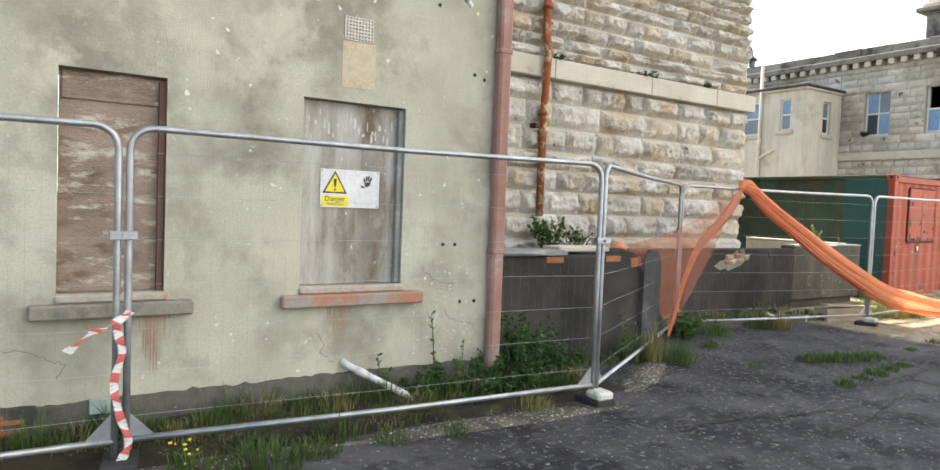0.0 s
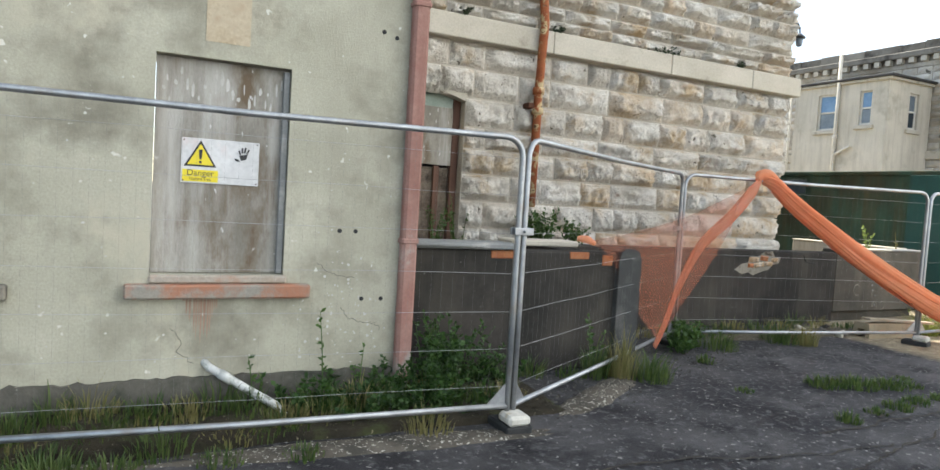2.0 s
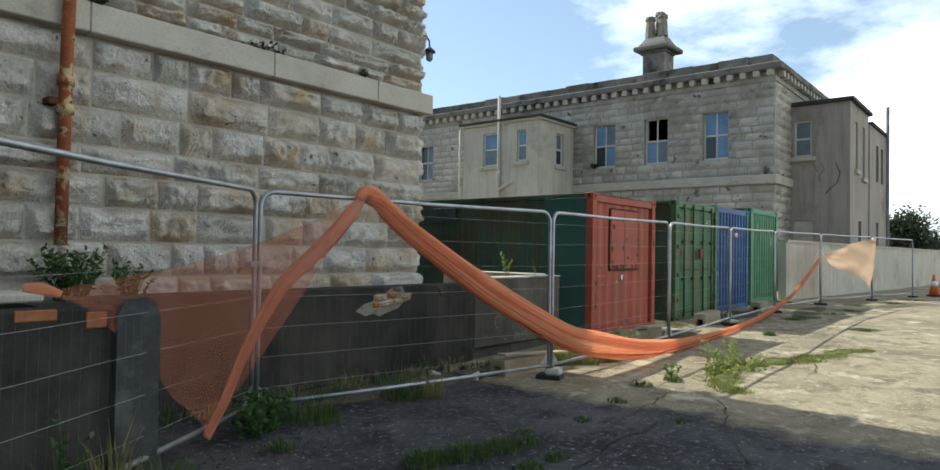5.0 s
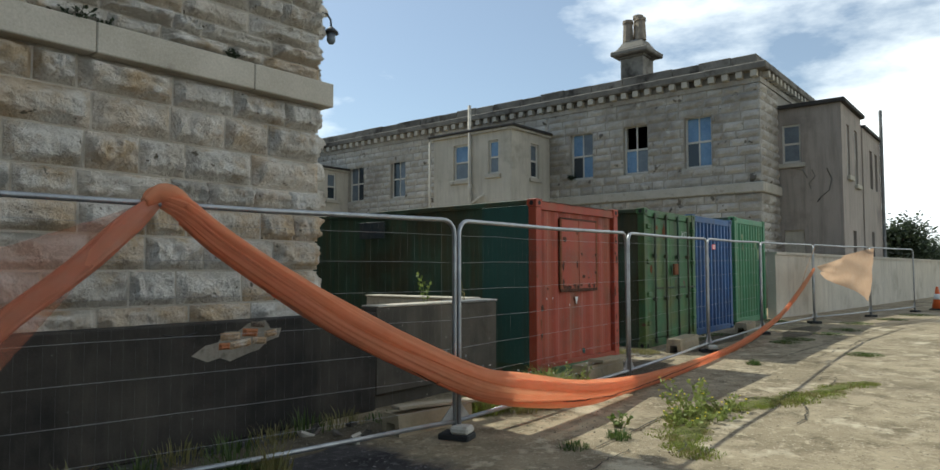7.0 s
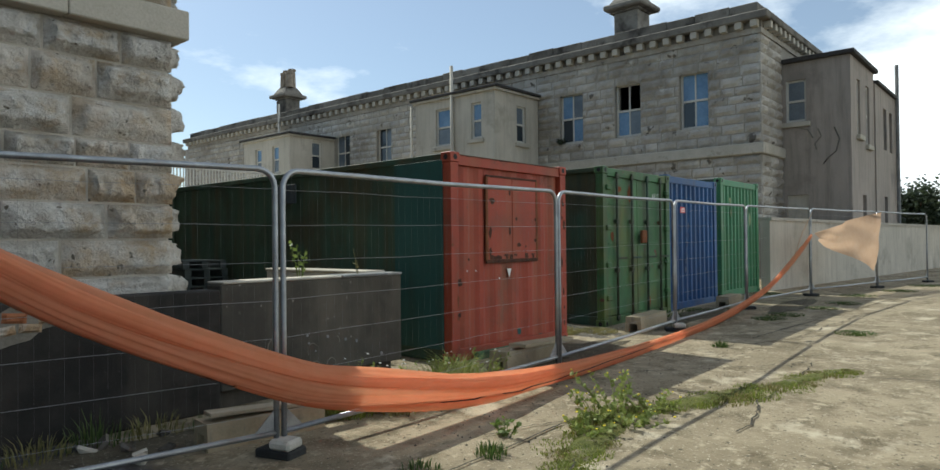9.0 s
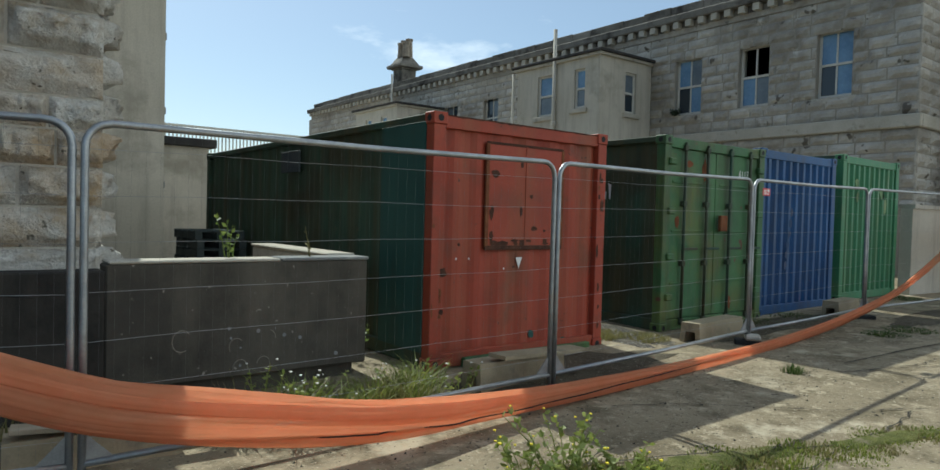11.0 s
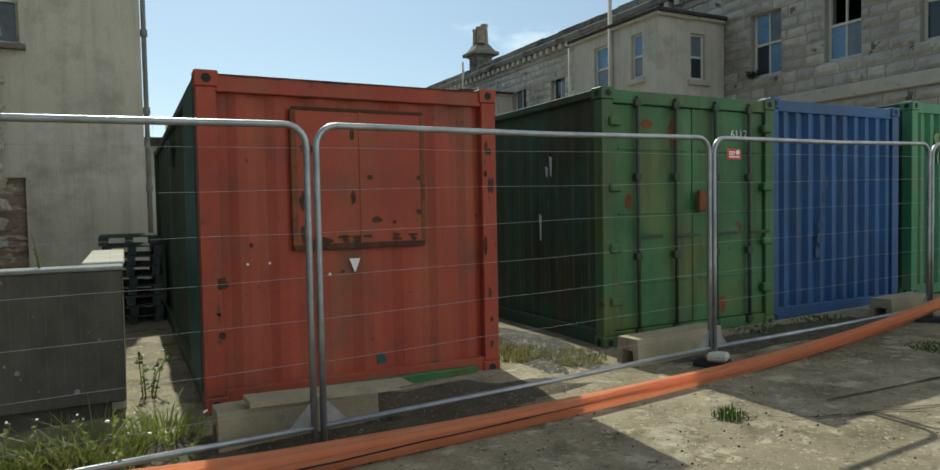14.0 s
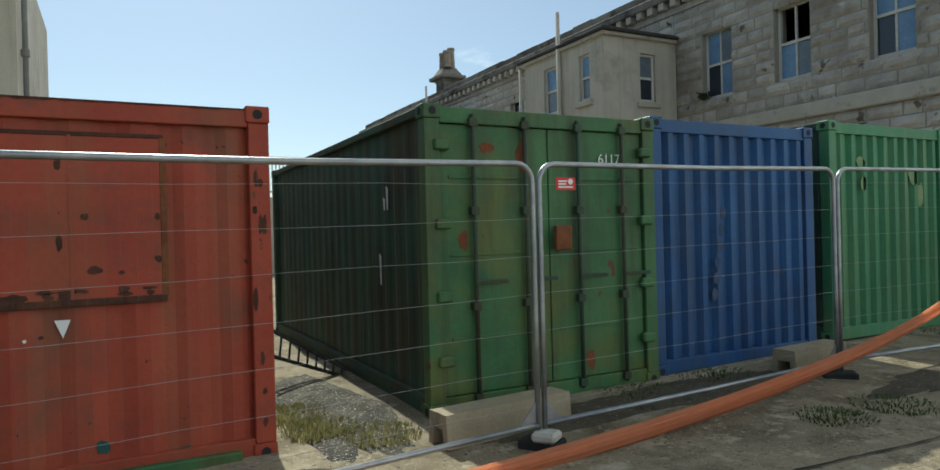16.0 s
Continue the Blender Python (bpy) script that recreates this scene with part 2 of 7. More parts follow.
STONE_FAR = mat("far_limestone", (0.47, 0.43, 0.365), (0.64, 0.595, 0.525), 0.92, 0.6, 0.7, 6, stain=(0.29, 0.255, 0.21), stain_scale=0.45, stain_lo=0.53, stain_hi=0.68, vary=0.2, bump_dist=0.06, speck=(0.16, 0.14, 0.115), speck_scale=2.2, speck_lo=0.66, streak=(0.3, 0.26, 0.215), streak_amount=0.45, streak_scale=(0.9, 0.9, 0.25), pale=(0.72, 0.68, 0.61), pale_scale=1.4, pale_lo=0.6)
STONE_DRESSED = mat("dressed_stone", (0.46, 0.42, 0.345), (0.55, 0.505, 0.425), 0.9, 1.5, 0.3, 40, stain=(0.26, 0.235, 0.19), stain_scale=2.0, stain_lo=0.6)
STONE_DIRTY = mat("weathered_coping", (0.25, 0.225, 0.19), (0.36, 0.33, 0.28), 0.92, 1.2, 0.3, 20, stain=(0.08, 0.07, 0.06), stain_scale=0.9, stain_lo=0.5, stain_hi=0.65, vary=0.38)
MORTAR = mat("mortar", (0.48, 0.43, 0.35), (0.6, 0.55, 0.47), 0.95, 2.0, 0.4, 60)
TAR = ground_mat()
GALV = mat("galvanised_steel", (0.29, 0.3, 0.31), (0.42, 0.43, 0.44), 0.42, 6, 0.08, 90, metallic=0.75, stain=(0.3, 0.28, 0.26), stain_scale=5)
WIRE = mat("fence_wire", (0.34, 0.34, 0.34), (0.42, 0.42, 0.42), 0.5, 6, 0, 60, metallic=0.5)
RED = mat("red_paint", (0.315, 0.044, 0.02), (0.385, 0.064, 0.03), 0.62, 1.6, 0.2, 30, stain=(0.19, 0.05, 0.028), stain_scale=1.9, stain_lo=0.5, stain_hi=0.68, streak=(0.24, 0.11, 0.05), streak_amount=0.4, streak_scale=(2.6, 2.6, 0.3), speck=(0.06, 0.033, 0.025), speck_scale=13, speck_lo=0.72)
GREEN = mat("green_paint", (0.036, 0.122, 0.044), (0.076, 0.195, 0.068), 0.58, 1.1, 0.2, 30, stain=(0.115, 0.135, 0.03), stain_scale=1.0, stain_lo=0.48, stain_hi=0.66, streak=(0.045, 0.045, 0.022), streak_amount=0.75, streak_scale=(3.5, 3.5, 0.35), speck=(0.11, 0.05, 0.03), speck_scale=6, speck_lo=0.7)
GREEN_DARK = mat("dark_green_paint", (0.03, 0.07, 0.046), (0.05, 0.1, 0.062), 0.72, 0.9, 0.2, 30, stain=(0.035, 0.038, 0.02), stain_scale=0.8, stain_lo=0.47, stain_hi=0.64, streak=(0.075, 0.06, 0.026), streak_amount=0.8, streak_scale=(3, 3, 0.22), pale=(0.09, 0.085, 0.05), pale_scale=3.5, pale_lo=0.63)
TEAL = mat("teal_paint", (0.018, 0.075, 0.066), (0.025, 0.095, 0.08), 0.65, 0.9, 0.12, 30, streak=(0.03, 0.05, 0.035), streak_amount=0.5)
MINT = mat("light_green_paint", (0.05, 0.2, 0.085), (0.07, 0.25, 0.115), 0.55, 0.9, 0.1, 30, stain=(0.10, 0.2, 0.08), stain_scale=1.4, streak=(0.2, 0.26, 0.12), streak_amount=0.35)
BLUE = mat("blue_paint", (0.013, 0.075, 0.22), (0.024, 0.11, 0.29), 0.55, 1.3, 0.15, 30, stain=(0.025, 0.065, 0.15), stain_scale=1.6, stain_lo=0.5, stain_hi=0.7, streak=(0.05, 0.06, 0.08), streak_amount=0.5, streak_scale=(4, 4, 0.35), speck=(0.12, 0.08, 0.06), speck_scale=6, speck_lo=0.72)
RUST = mat("rust", (0.16, 0.06, 0.03), (0.25, 0.1, 0.045), 0.9, 8, 0.4, 60)
DARK_RUST = mat("dark_rust", (0.06, 0.032, 0.024), (0.12, 0.055, 0.034), 0.9, 8, 0.4, 60)
PIPE_RUST = mat("rusty_pipe", (0.23, 0.065, 0.028), (0.34, 0.12, 0.05), 0.8, 3.0, 0.4, 50, stain=(0.45, 0.35, 0.2), stain_scale=3.5, stain_lo=0.53, stain_hi=0.57, speck=(0.1, 0.045, 0.025), speck_scale=14, speck_lo=0.64)
PIPE_PINK = mat("pink_pipe", (0.30, 0.155, 0.125), (0.38, 0.23, 0.19), 0.8, 3.0, 0.3, 50, stain=(0.36, 0.33, 0.29), stain_scale=3, stain_lo=0.58, streak=(0.18, 0.09, 0.07))
PLY = mat("weathered_plywood", (0.22, 0.2, 0.165), (0.36, 0.335, 0.29), 0.9, 1.6, 0.4, 50, squash=(1.6, 1.6, 0.7), stain=(0.15, 0.112, 0.075), stain_scale=2.4, stain_lo=0.47, stain_hi=0.62, streak=(0.5, 0.48, 0.44), streak_amount=0.75, speck=(0.55, 0.53, 0.5), speck_scale=12, speck_lo=0.68)
PLY_FLAKED = mat("flaked_plywood", (0.27, 0.2, 0.155), (0.38, 0.285, 0.22), 0.92, 3, 0.7, 50, squash=(0.8, 0.8, 2.2), stain=(0.17, 0.115, 0.085), stain_scale=3.5, stain_lo=0.52, stain_hi=0.66, pale=(0.54, 0.49, 0.38), pale_scale=4.5, pale_lo=0.53, bump_dist=0.02)
SILL_BED = mat("patched_mortar", (0.36, 0.31, 0.25), (0.48, 0.43, 0.36), 0.92, 5, 0.5, 40, stain=(0.34, 0.22, 0.16), stain_scale=5, stain_lo=0.48, stain_hi=0.6)
SILL_GREY = mat("worn_grey_sill", (0.21, 0.19, 0.15), (0.31, 0.28, 0.22), 0.9, 3, 0.4, 40, stain=(0.13, 0.12, 0.105), stain_scale=3.0, stain_lo=0.5, stain_hi=0.62)
SILL = mat("painted_sill", (0.27, 0.25, 0.21), (0.34, 0.31, 0.26), 0.9, 3, 0.4, 40, stain=(0.34, 0.165, 0.105), stain_scale=2.6, stain_lo=0.42, stain_hi=0.54)
WOOD_DARK = mat("dark_wood", (0.10, 0.055, 0.04), (0.16, 0.09, 0.065), 0.85, 2, 0.3, 40, squash=(4, 4, 0.4))
WOOD_PALE = mat("pale_wood", (0.36, 0.3, 0.21), (0.46, 0.39, 0.29), 0.85, 2, 0.3, 40, squash=(1, 4, 4))
WHITE_WOOD = mat("white_painted_wood", (0.60, 0.57, 0.5), (0.7, 0.67, 0.6), 0.7, 3, 0.15, 40, stain=(0.4, 0.36, 0.3), stain_scale=3)
CONCRETE = mat("concrete", (0.33, 0.27, 0.175), (0.43, 0.36, 0.245), 0.92, 4, 0.35, 60, stain=(0.22, 0.19, 0.14), stain_scale=4)
BRICK = mat("orange_brick", (0.36, 0.13, 0.06), (0.44, 0.19, 0.09), 0.9, 8, 0.4, 60, vary=0.2)
SLATE = mat("slate_cap", (0.2, 0.205, 0.2), (0.27, 0.27, 0.26), 0.8, 3, 0.3, 40, stain=(0.36, 0.35, 0.32), stain_scale=3)
ROOFING = mat("roof_felt", (0.045, 0.043, 0.042), (0.075, 0.07, 0.066), 0.9, 2, 0.2, 30)
RUBBER = mat("black_rubber", (0.03, 0.03, 0.03), (0.05, 0.05, 0.048), 0.8, 5, 0.2, 50)
# near-black colour for the shade inside rooms, holes and cracks
INNER_SHADE = plain("inner_shade", (0.02, 0.02, 0.02), 0.9)
GLASS_DARK = plain("dusty_glass", (0.03, 0.04, 0.05), 0.08)
GLASS_BLUE = mat("blue_film_pane", (0.13, 0.24, 0.40), (0.19, 0.32, 0.48), 0.25, 2.0, 0, 12)
GLASS_GREY = mat("grey_dusty_pane", (0.14, 0.17, 0.2), (0.2, 0.23, 0.26), 0.2, 2.0, 0, 12)
WHITE_SIGN = mat("white_plastic_sheet", (0.62, 0.61, 0.6), (0.7, 0.69, 0.68), 0.5, 4, 0, 30, stain=(0.6, 0.5, 0.48), stain_scale=5)
YELLOW = plain("yellow_print", (0.72, 0.58, 0.02), 0.5)
BLACK = plain("black_print", (0.015, 0.015, 0.015), 0.5)
RED_PRINT = plain("red_print", (0.6, 0.03, 0.03), 0.5)
TAPE_RED = plain("faded_red_tape", (0.5, 0.1, 0.085), 0.55)
TAPE_WHITE = plain("dusty_white_tape", (0.58, 0.56, 0.53), 0.55)
WHITE = plain("white_print", (0.75, 0.74, 0.72), 0.5)
NET = net_mat("orange_netting", (0.97, 0.5, 0.3), 0.31)
NET_THIN = net_mat("thin_orange_netting", (0.9, 0.42, 0.29), 0.45)
NET_SHEER = net_mat("sheer_orange_netting", (0.78, 0.32, 0.2), 0.62)
NET_FADED = net_mat("faded_netting", (0.6, 0.43, 0.3), 0.2)
GRASS = leaf_mat("grass_blades", (0.035, 0.075, 0.014), (0.105, 0.14, 0.035))
GRASS_DRY = leaf_mat("dry_grass_blades", (0.16, 0.16, 0.05), (0.26, 0.22, 0.09))
# yellow-green blades, lightened in colour for grass standing in sun
GRASS_SUN = leaf_mat("sunlit_yellow_green_blades", (0.13, 0.17, 0.03), (0.26, 0.28, 0.06))
LEAF = leaf_mat("leaves", (0.03, 0.075, 0.014), (0.085, 0.15, 0.03))
# leaf green darkened for the shaded weeds at the rendered wall
LEAF_SHADE = leaf_mat("shaded_leaves", (0.018, 0.05, 0.009), (0.055, 0.115, 0.02))
LEAF_LIGHT = leaf_mat("light_leaves", (0.1, 0.16, 0.03), (0.2, 0.25, 0.06))
# leaf green brightened for weeds in full sun
LEAF_SUN = leaf_mat("sunlit_leaves", (0.17, 0.22, 0.045), (0.3, 0.33, 0.09))
LEAF_FAR = leaf_mat("far_leaves", (0.03, 0.045, 0.025), (0.06, 0.08, 0.04))
PETAL = plain("yellow_petals", (0.75, 0.6, 0.03), 0.6)
PETAL_WHITE = plain("white_petals", (0.72, 0.7, 0.64), 0.6)
TEALISH = mat("pale_green_metal", (0.25, 0.32, 0.27), (0.33, 0.38, 0.33), 0.7, 5, 0.2, 40)
DIRTY_WHITE = mat("dirty_white_plastic", (0.5, 0.5, 0.46), (0.64, 0.63, 0.6), 0.5, 9, 0.1, 50, stain=(0.16, 0.17, 0.13), stain_scale=12, stain_lo=0.52, stain_hi=0.62)
ORANGE_PLASTIC = plain("orange_plastic", (0.7, 0.13, 0.03), 0.5)


# ---- mesh helpers ----
class M:
    """Vertices and faces of one mesh in the making."""

    def __init__(self):
        self.v, self.f = [], []

    def add(self, vs, fs):
        k = len(self.v)
        self.v += [tuple(p) for p in vs]
        self.f += [tuple(i + k for i in q) for q in fs]
        return self

    def box(self, x0, x1, y0, y1, z0, z1, c=0.0):
        if c <= 0:
            vs = [(x, y, z) for x in (x0, x1) for y in (y0, y1) for z in (z0, z1)]
            return self.add(vs, [(0, 1, 3, 2), (4, 6, 7, 5), (0, 4, 5, 1), (2, 3, 7, 6), (0, 2, 6, 4), (1, 5, 7, 3)])
        bm = bmesh.new()
        for x, sx in ((x0, 1), (x1, -1)):
            for y, sy in ((y0, 1), (y1, -1)):
                for z, sz in ((z0, 1), (z1, -1)):
                    bm.verts.new((x, y + sy * c, z + sz * c))
                    bm.verts.new((x + sx * c, y, z + sz * c))
                    bm.verts.new((x + sx * c, y + sy * c, z))
        bmesh.ops.convex_hull(bm, input=bm.verts)
        bm.verts.index_update()
        self.add([q.co[:] for q in bm.verts], [[q.index for q in g.verts] for g in bm.faces])
        bm.free()
        return self

    def tube(self, pts, r, n=8, cap=True):
        pts = [Vector(p) for p in pts]
        rings = []
        for i, p in enumerate(pts):
            d = (pts[min(i + 1, len(pts) - 1)] - pts[max(i - 1, 0)]).normalized()
            up = Vector((0, 0, 1)) if abs(d.z) < 0.9 else Vector((1, 0, 0))
            if i:
                up = last
            s = d.cross(up).normalized()
            last = s.cross(d).normalized()
            rad = r[i] if isinstance(r, (list, tuple)) else r
            rings.append([p + rad * (math.cos(a) * s + math.sin(a) * last) for a in (2 * math.pi * j / n for j in range(n))])
        fs = [(i * n + j, i * n + (j + 1) % n, (i + 1) * n + (j + 1) % n, (i + 1) * n + j) for i in range(len(pts) - 1) for j in range(n)]
        if cap:
            fs += [tuple(range(n))[::-1], tuple(range((len(pts) - 1) * n, len(pts) * n))]
        return self.add([q for ring in rings for q in ring], fs)

    def prism(self, poly, y0, y1):
        """A polygon of (x, z) run from y0 to y1."""
        k = len(poly)
        vs = [(x, y0, z) for x, z in poly] + [(x, y1, z) for x, z in poly]
        return self.add(vs, [tuple(range(k)), tuple(range(k, 2 * k))[::-1]] + [(i, i + k, (i + 1) % k + k, (i + 1) % k) for i in range(k)])

    def slab(self, poly, z0, z1):
        """A polygon of (x, y) run from z0 to z1."""
        k = len(poly)
        vs = [(x, y, z0) for x, y in poly] + [(x, y, z1) for x, y in poly]
        return self.add(vs, [tuple(range(k))[::-1], tuple(range(k, 2 * k))] + [(i, (i + 1) % k, (i + 1) % k + k, i + k) for i in range(k)])

    def weld(self):
        """Joins touching boxes into one body: shared corners once, the faces between them gone."""
        at, index, seen = {}, [], {}
        for p in self.v:
            index.append(at.setdefault(tuple(round(c, 4) for c in p), len(at)))
        for q in self.f:
            q = tuple(index[i] for i in q)
            seen.setdefault(frozenset(q), []).append(q)
        self.v, self.f = list(at), [q[0] for q in seen.values() if len(q) == 1]
        return self

    def moved(self, m):
        self.v = [tuple(m @ Vector(p)) for p in self.v]
        return self


def mesh_of(name, m, material, origin=(0, 0, 0), smooth=False):
    me = bpy.data.meshes.new(name)
    o = Vector(origin)
    me.from_pydata([tuple(Vector(p) - o) for p in m.v], [], m.f)
    me.materials.append(material)
    if smooth:
        me.polygons.foreach_set("use_smooth", [True] * len(me.polygons))
    me.validate()
    bm = bmesh.new()
    bm.from_mesh(me)
    bmesh.ops.recalc_face_normals(bm, faces=bm.faces)
    bm.to_mesh(me)
    bm.free()
    return me


def thing(name, base, label, category, group="", kind=""):
    """An Empty at a thing's base, to hold its parts."""
    ob = new(name)
    ob.location = base
    ob.empty_display_size = 0.1
    ob["base"] = tuple(base)
    return tagged(ob, label, category, group, kind)


def part(name, m, material, parent, label="", smooth=False, kind=""):
    """One mesh under a thing or under a part; the numbers are in the world's metres."""
    root = parent
    while root.parent:
        root = root.parent
    ob = new(name, mesh_of(name, m, material, root.get("base", (0, 0, 0)), smooth))
    ob.parent = parent
    return tagged(ob, label, kind=kind)


def single(name, m, material, label, category, group="", kind="", smooth=False, base=None):
    """A thing of one mesh, its origin at its base."""
    if base is None:
        vs = np.array(m.v)
        base = (*((vs.min(0) + vs.max(0)) / 2)[:2], vs[:, 2].min())
    ob = new(name, mesh_of(name, m, material, base, smooth))
    ob.location = base
    ob["base"] = tuple(base)
    return tagged(ob, label, category, group, kind)


def gz(x, y):
    """The ground's height: flat at first, then a gentle rise towards the far end of the yard."""
    s = lambda v, a, b: min(max((v - a) / (b - a), 0.0), 1.0)
    return 0.013 * min(max(x - 12, 0), 14) + 0.06 * s(y, 5, 7) * s(x, 12, 15)


def holed(x0, x1, z0, z1, holes):
    """The cells of a rectangle that its holes (x0, x1, z0, z1) leave."""
    xs = sorted({x0, x1, *[v for h in holes for v in h[:2] if x0 < v < x1]})
    zs = sorted({z0, z1, *[v for h in holes for v in h[2:] if z0 < v < z1]})
    for a, b in zip(xs, xs[1:]):
        for c, d in zip(zs, zs[1:]):
            if not any(h[0] < (a + b) / 2 < h[1] and h[2] < (c + d) / 2 < h[3] for h in holes):
                yield a, b, c, d


def wall_x(x0, x1, y0, y1, z0, z1, holes=()):
    m = M()
    for a, b, c, d in holed(x0, x1, z0, z1, holes):
        m.box(a, b, y0, y1, c, d)
    return m.weld()


def wall_y(x0, x1, y0, y1, z0, z1, holes=()):
    m = M()
    for a, b, c, d in holed(y0, y1, z0, z1, holes):
        m.box(x0, x1, a, b, c, d)
    return m.weld()


# rock-faced blocks: unit meshes, face towards -y, shared by many stones
def rock(seed, nx=9, nz=6, rough=1.0):
    rnd = random.Random(seed)
    m = M()
    off = rnd.uniform(0, 50)
    grid = []
    for k in range(nz + 1):
        for i in range(nx + 1):
            edge = i in (0, nx) or k in (0, nz)
            u, w = i / nx - 0.5, k / nz - 0.5
            inset = min((0.5 - abs(u)) * 2.1, 0.5 - abs(w))
            q = min(max((inset - 0.07) / (0.16 + 0.08 * noise.noise((u * 5 + off, w * 3, 1.3))), 0), 1)
            boss = q * q * (3 - 2 * q)
            ridge = 1 - 2 * abs(noise.noise((u * 4.2 + off, w * 2.4, off)))
            lump = 0.5 + rough * (0.34 * noise.noise((u * 2.6 + off, w * 1.6, off * 1.7)) + 0.16 * ridge) + 0.2 * noise.noise((u * 11 + off, w * 6, off * 0.7)) + 0.1 * w
            h = 0.06 + rnd.uniform(-0.03, 0.03) if edge else 0.1 + boss * lump
            j = 0.0 if edge else 0.025
            grid.append((u * 0.985 + rnd.uniform(-j, j), -h, w * 0.97 + rnd.uniform(-j, j)))
    m.add(grid, [(k * (nx + 1) + i, k * (nx + 1) + i + 1, (k + 1) * (nx + 1) + i + 1, (k + 1) * (nx + 1) + i) for k in range(nz) for i in range(nx)])
    rim = list(range(nx + 1)) + [(k + 1) * (nx + 1) - 1 for k in range(1, nz + 1)] + [nz * (nx + 1) + i for i in range(nx - 1, -1, -1)] + [k * (nx + 1) for k in range(nz - 1, 0, -1)]
    k0 = len(m.v)
    m.v += [(m.v[i][0], 0.3, m.v[i][2]) for i in rim]
    m.f += [(rim[(i + 1) % len(rim)], rim[i], k0 + i, k0 + (i + 1) % len(rim)) for i in range(len(rim))]
    return m


def courses(z0, z1, height, x0, x1, holes, rnd, shortest=0.36, longest=0.9, mix=0.0):
    """Places (x, z, length, height) of the blocks of a coursed wall."""
    z = z0
    rows = max(1, round((z1 - z0) / height))
    hs = [1 + (rnd.uniform(-mix, mix)) for _ in range(rows)]
    k = (z1 - z0) / sum(hs)
    for h in hs:
        h *= k
        x = x0
        while x < x1 - 0.02:
            ln = rnd.uniform(shortest, longest)
            if x1 - x - ln < shortest:
                ln = x1 - x if x1 - x < longest * 1.15 else (x1 - x) / 2
            spans = [(x, x + ln)]
            for a, b, c, d in holes:
                if c < z + h * 0.6 and d > z + h * 0.4:
                    out = []
                    for s, e in spans:
                        if e <= a or s >= b:
                            out.append((s, e))
                        else:
                            if a - s > 0.08:
                                out.append((s, a))
                            if e - b > 0.08:
                                out.append((b, e))
                    spans = out
            for s, e in spans:
                yield (s + e) / 2, z + h / 2, e - s, h
            x += ln
        z += h


def blob(cx, cz, rx, rz, seed, n=11):
    rnd = random.Random(seed)
    return [(cx + rx * rnd.uniform(0.6, 1.1) * math.cos(2 * math.pi * k / n), cz + rz * rnd.uniform(0.6, 1.1) * math.sin(2 * math.pi * k / n)) for k in range(n)]


def smooth_line(pts, steps):
    return [(p[0] + (q[0] - p[0]) * k / steps, p[1] + (q[1] - p[1]) * k / steps) for p, q in zip(pts, pts[1:]) for k in range(steps)] + [pts[-1]]


# ---- ground ----
def build_ground():
    xs = [-400, -150, -60, -25, -12, -6] + [x * 0.5 for x in range(-8, 81)] + [45, 50, 60, 90, 160, 400]
    ys = [-400, -150, -60, -25, -12, -6] + [y * 0.5 for y in range(-8, 33)] + [20, 26, 40, 70, 160, 400]
    m = M()
    for y in ys:
        for x in xs:
            bump = 0.008 * noise.noise((x * 0.9, y * 0.9, 3.1)) if abs(x) < 45 and abs(y) < 20 else 0
            m.v.append((x, y, gz(x, y) + bump))
    k = len(xs)
    m.f = [(j * k + i, j * k + i + 1, (j + 1) * k + i + 1, (j + 1) * k + i) for j in range(len(ys) - 1) for i in range(k - 1)]
    single("ground", m, TAR, "worn grey asphalt yard with cracks and patches", "ground", kind="structure", smooth=True, base=(0, 0, 0))


build_ground()


def build_field():
    m = M()
    m.slab([(52, -300), (390, -300), (390, 300), (52, 300)], 0.195, 0.215)
    single("field", m, FIELD, "flat green field beyond the yard", "field", kind="structure", base=(0, 0, 0.195))


FIELD = mat("field_grass", (0.09, 0.12, 0.035), (0.14, 0.16, 0.05), 0.95, 0.05, 0.2, 2)
build_field()

# ---- cream rendered building ----
CREAM_Y = 4.60
WIN1, WIN2 = (0.04, 0.67, 0.955, 2.40), (1.615, 2.47, 0.955, 2.39)


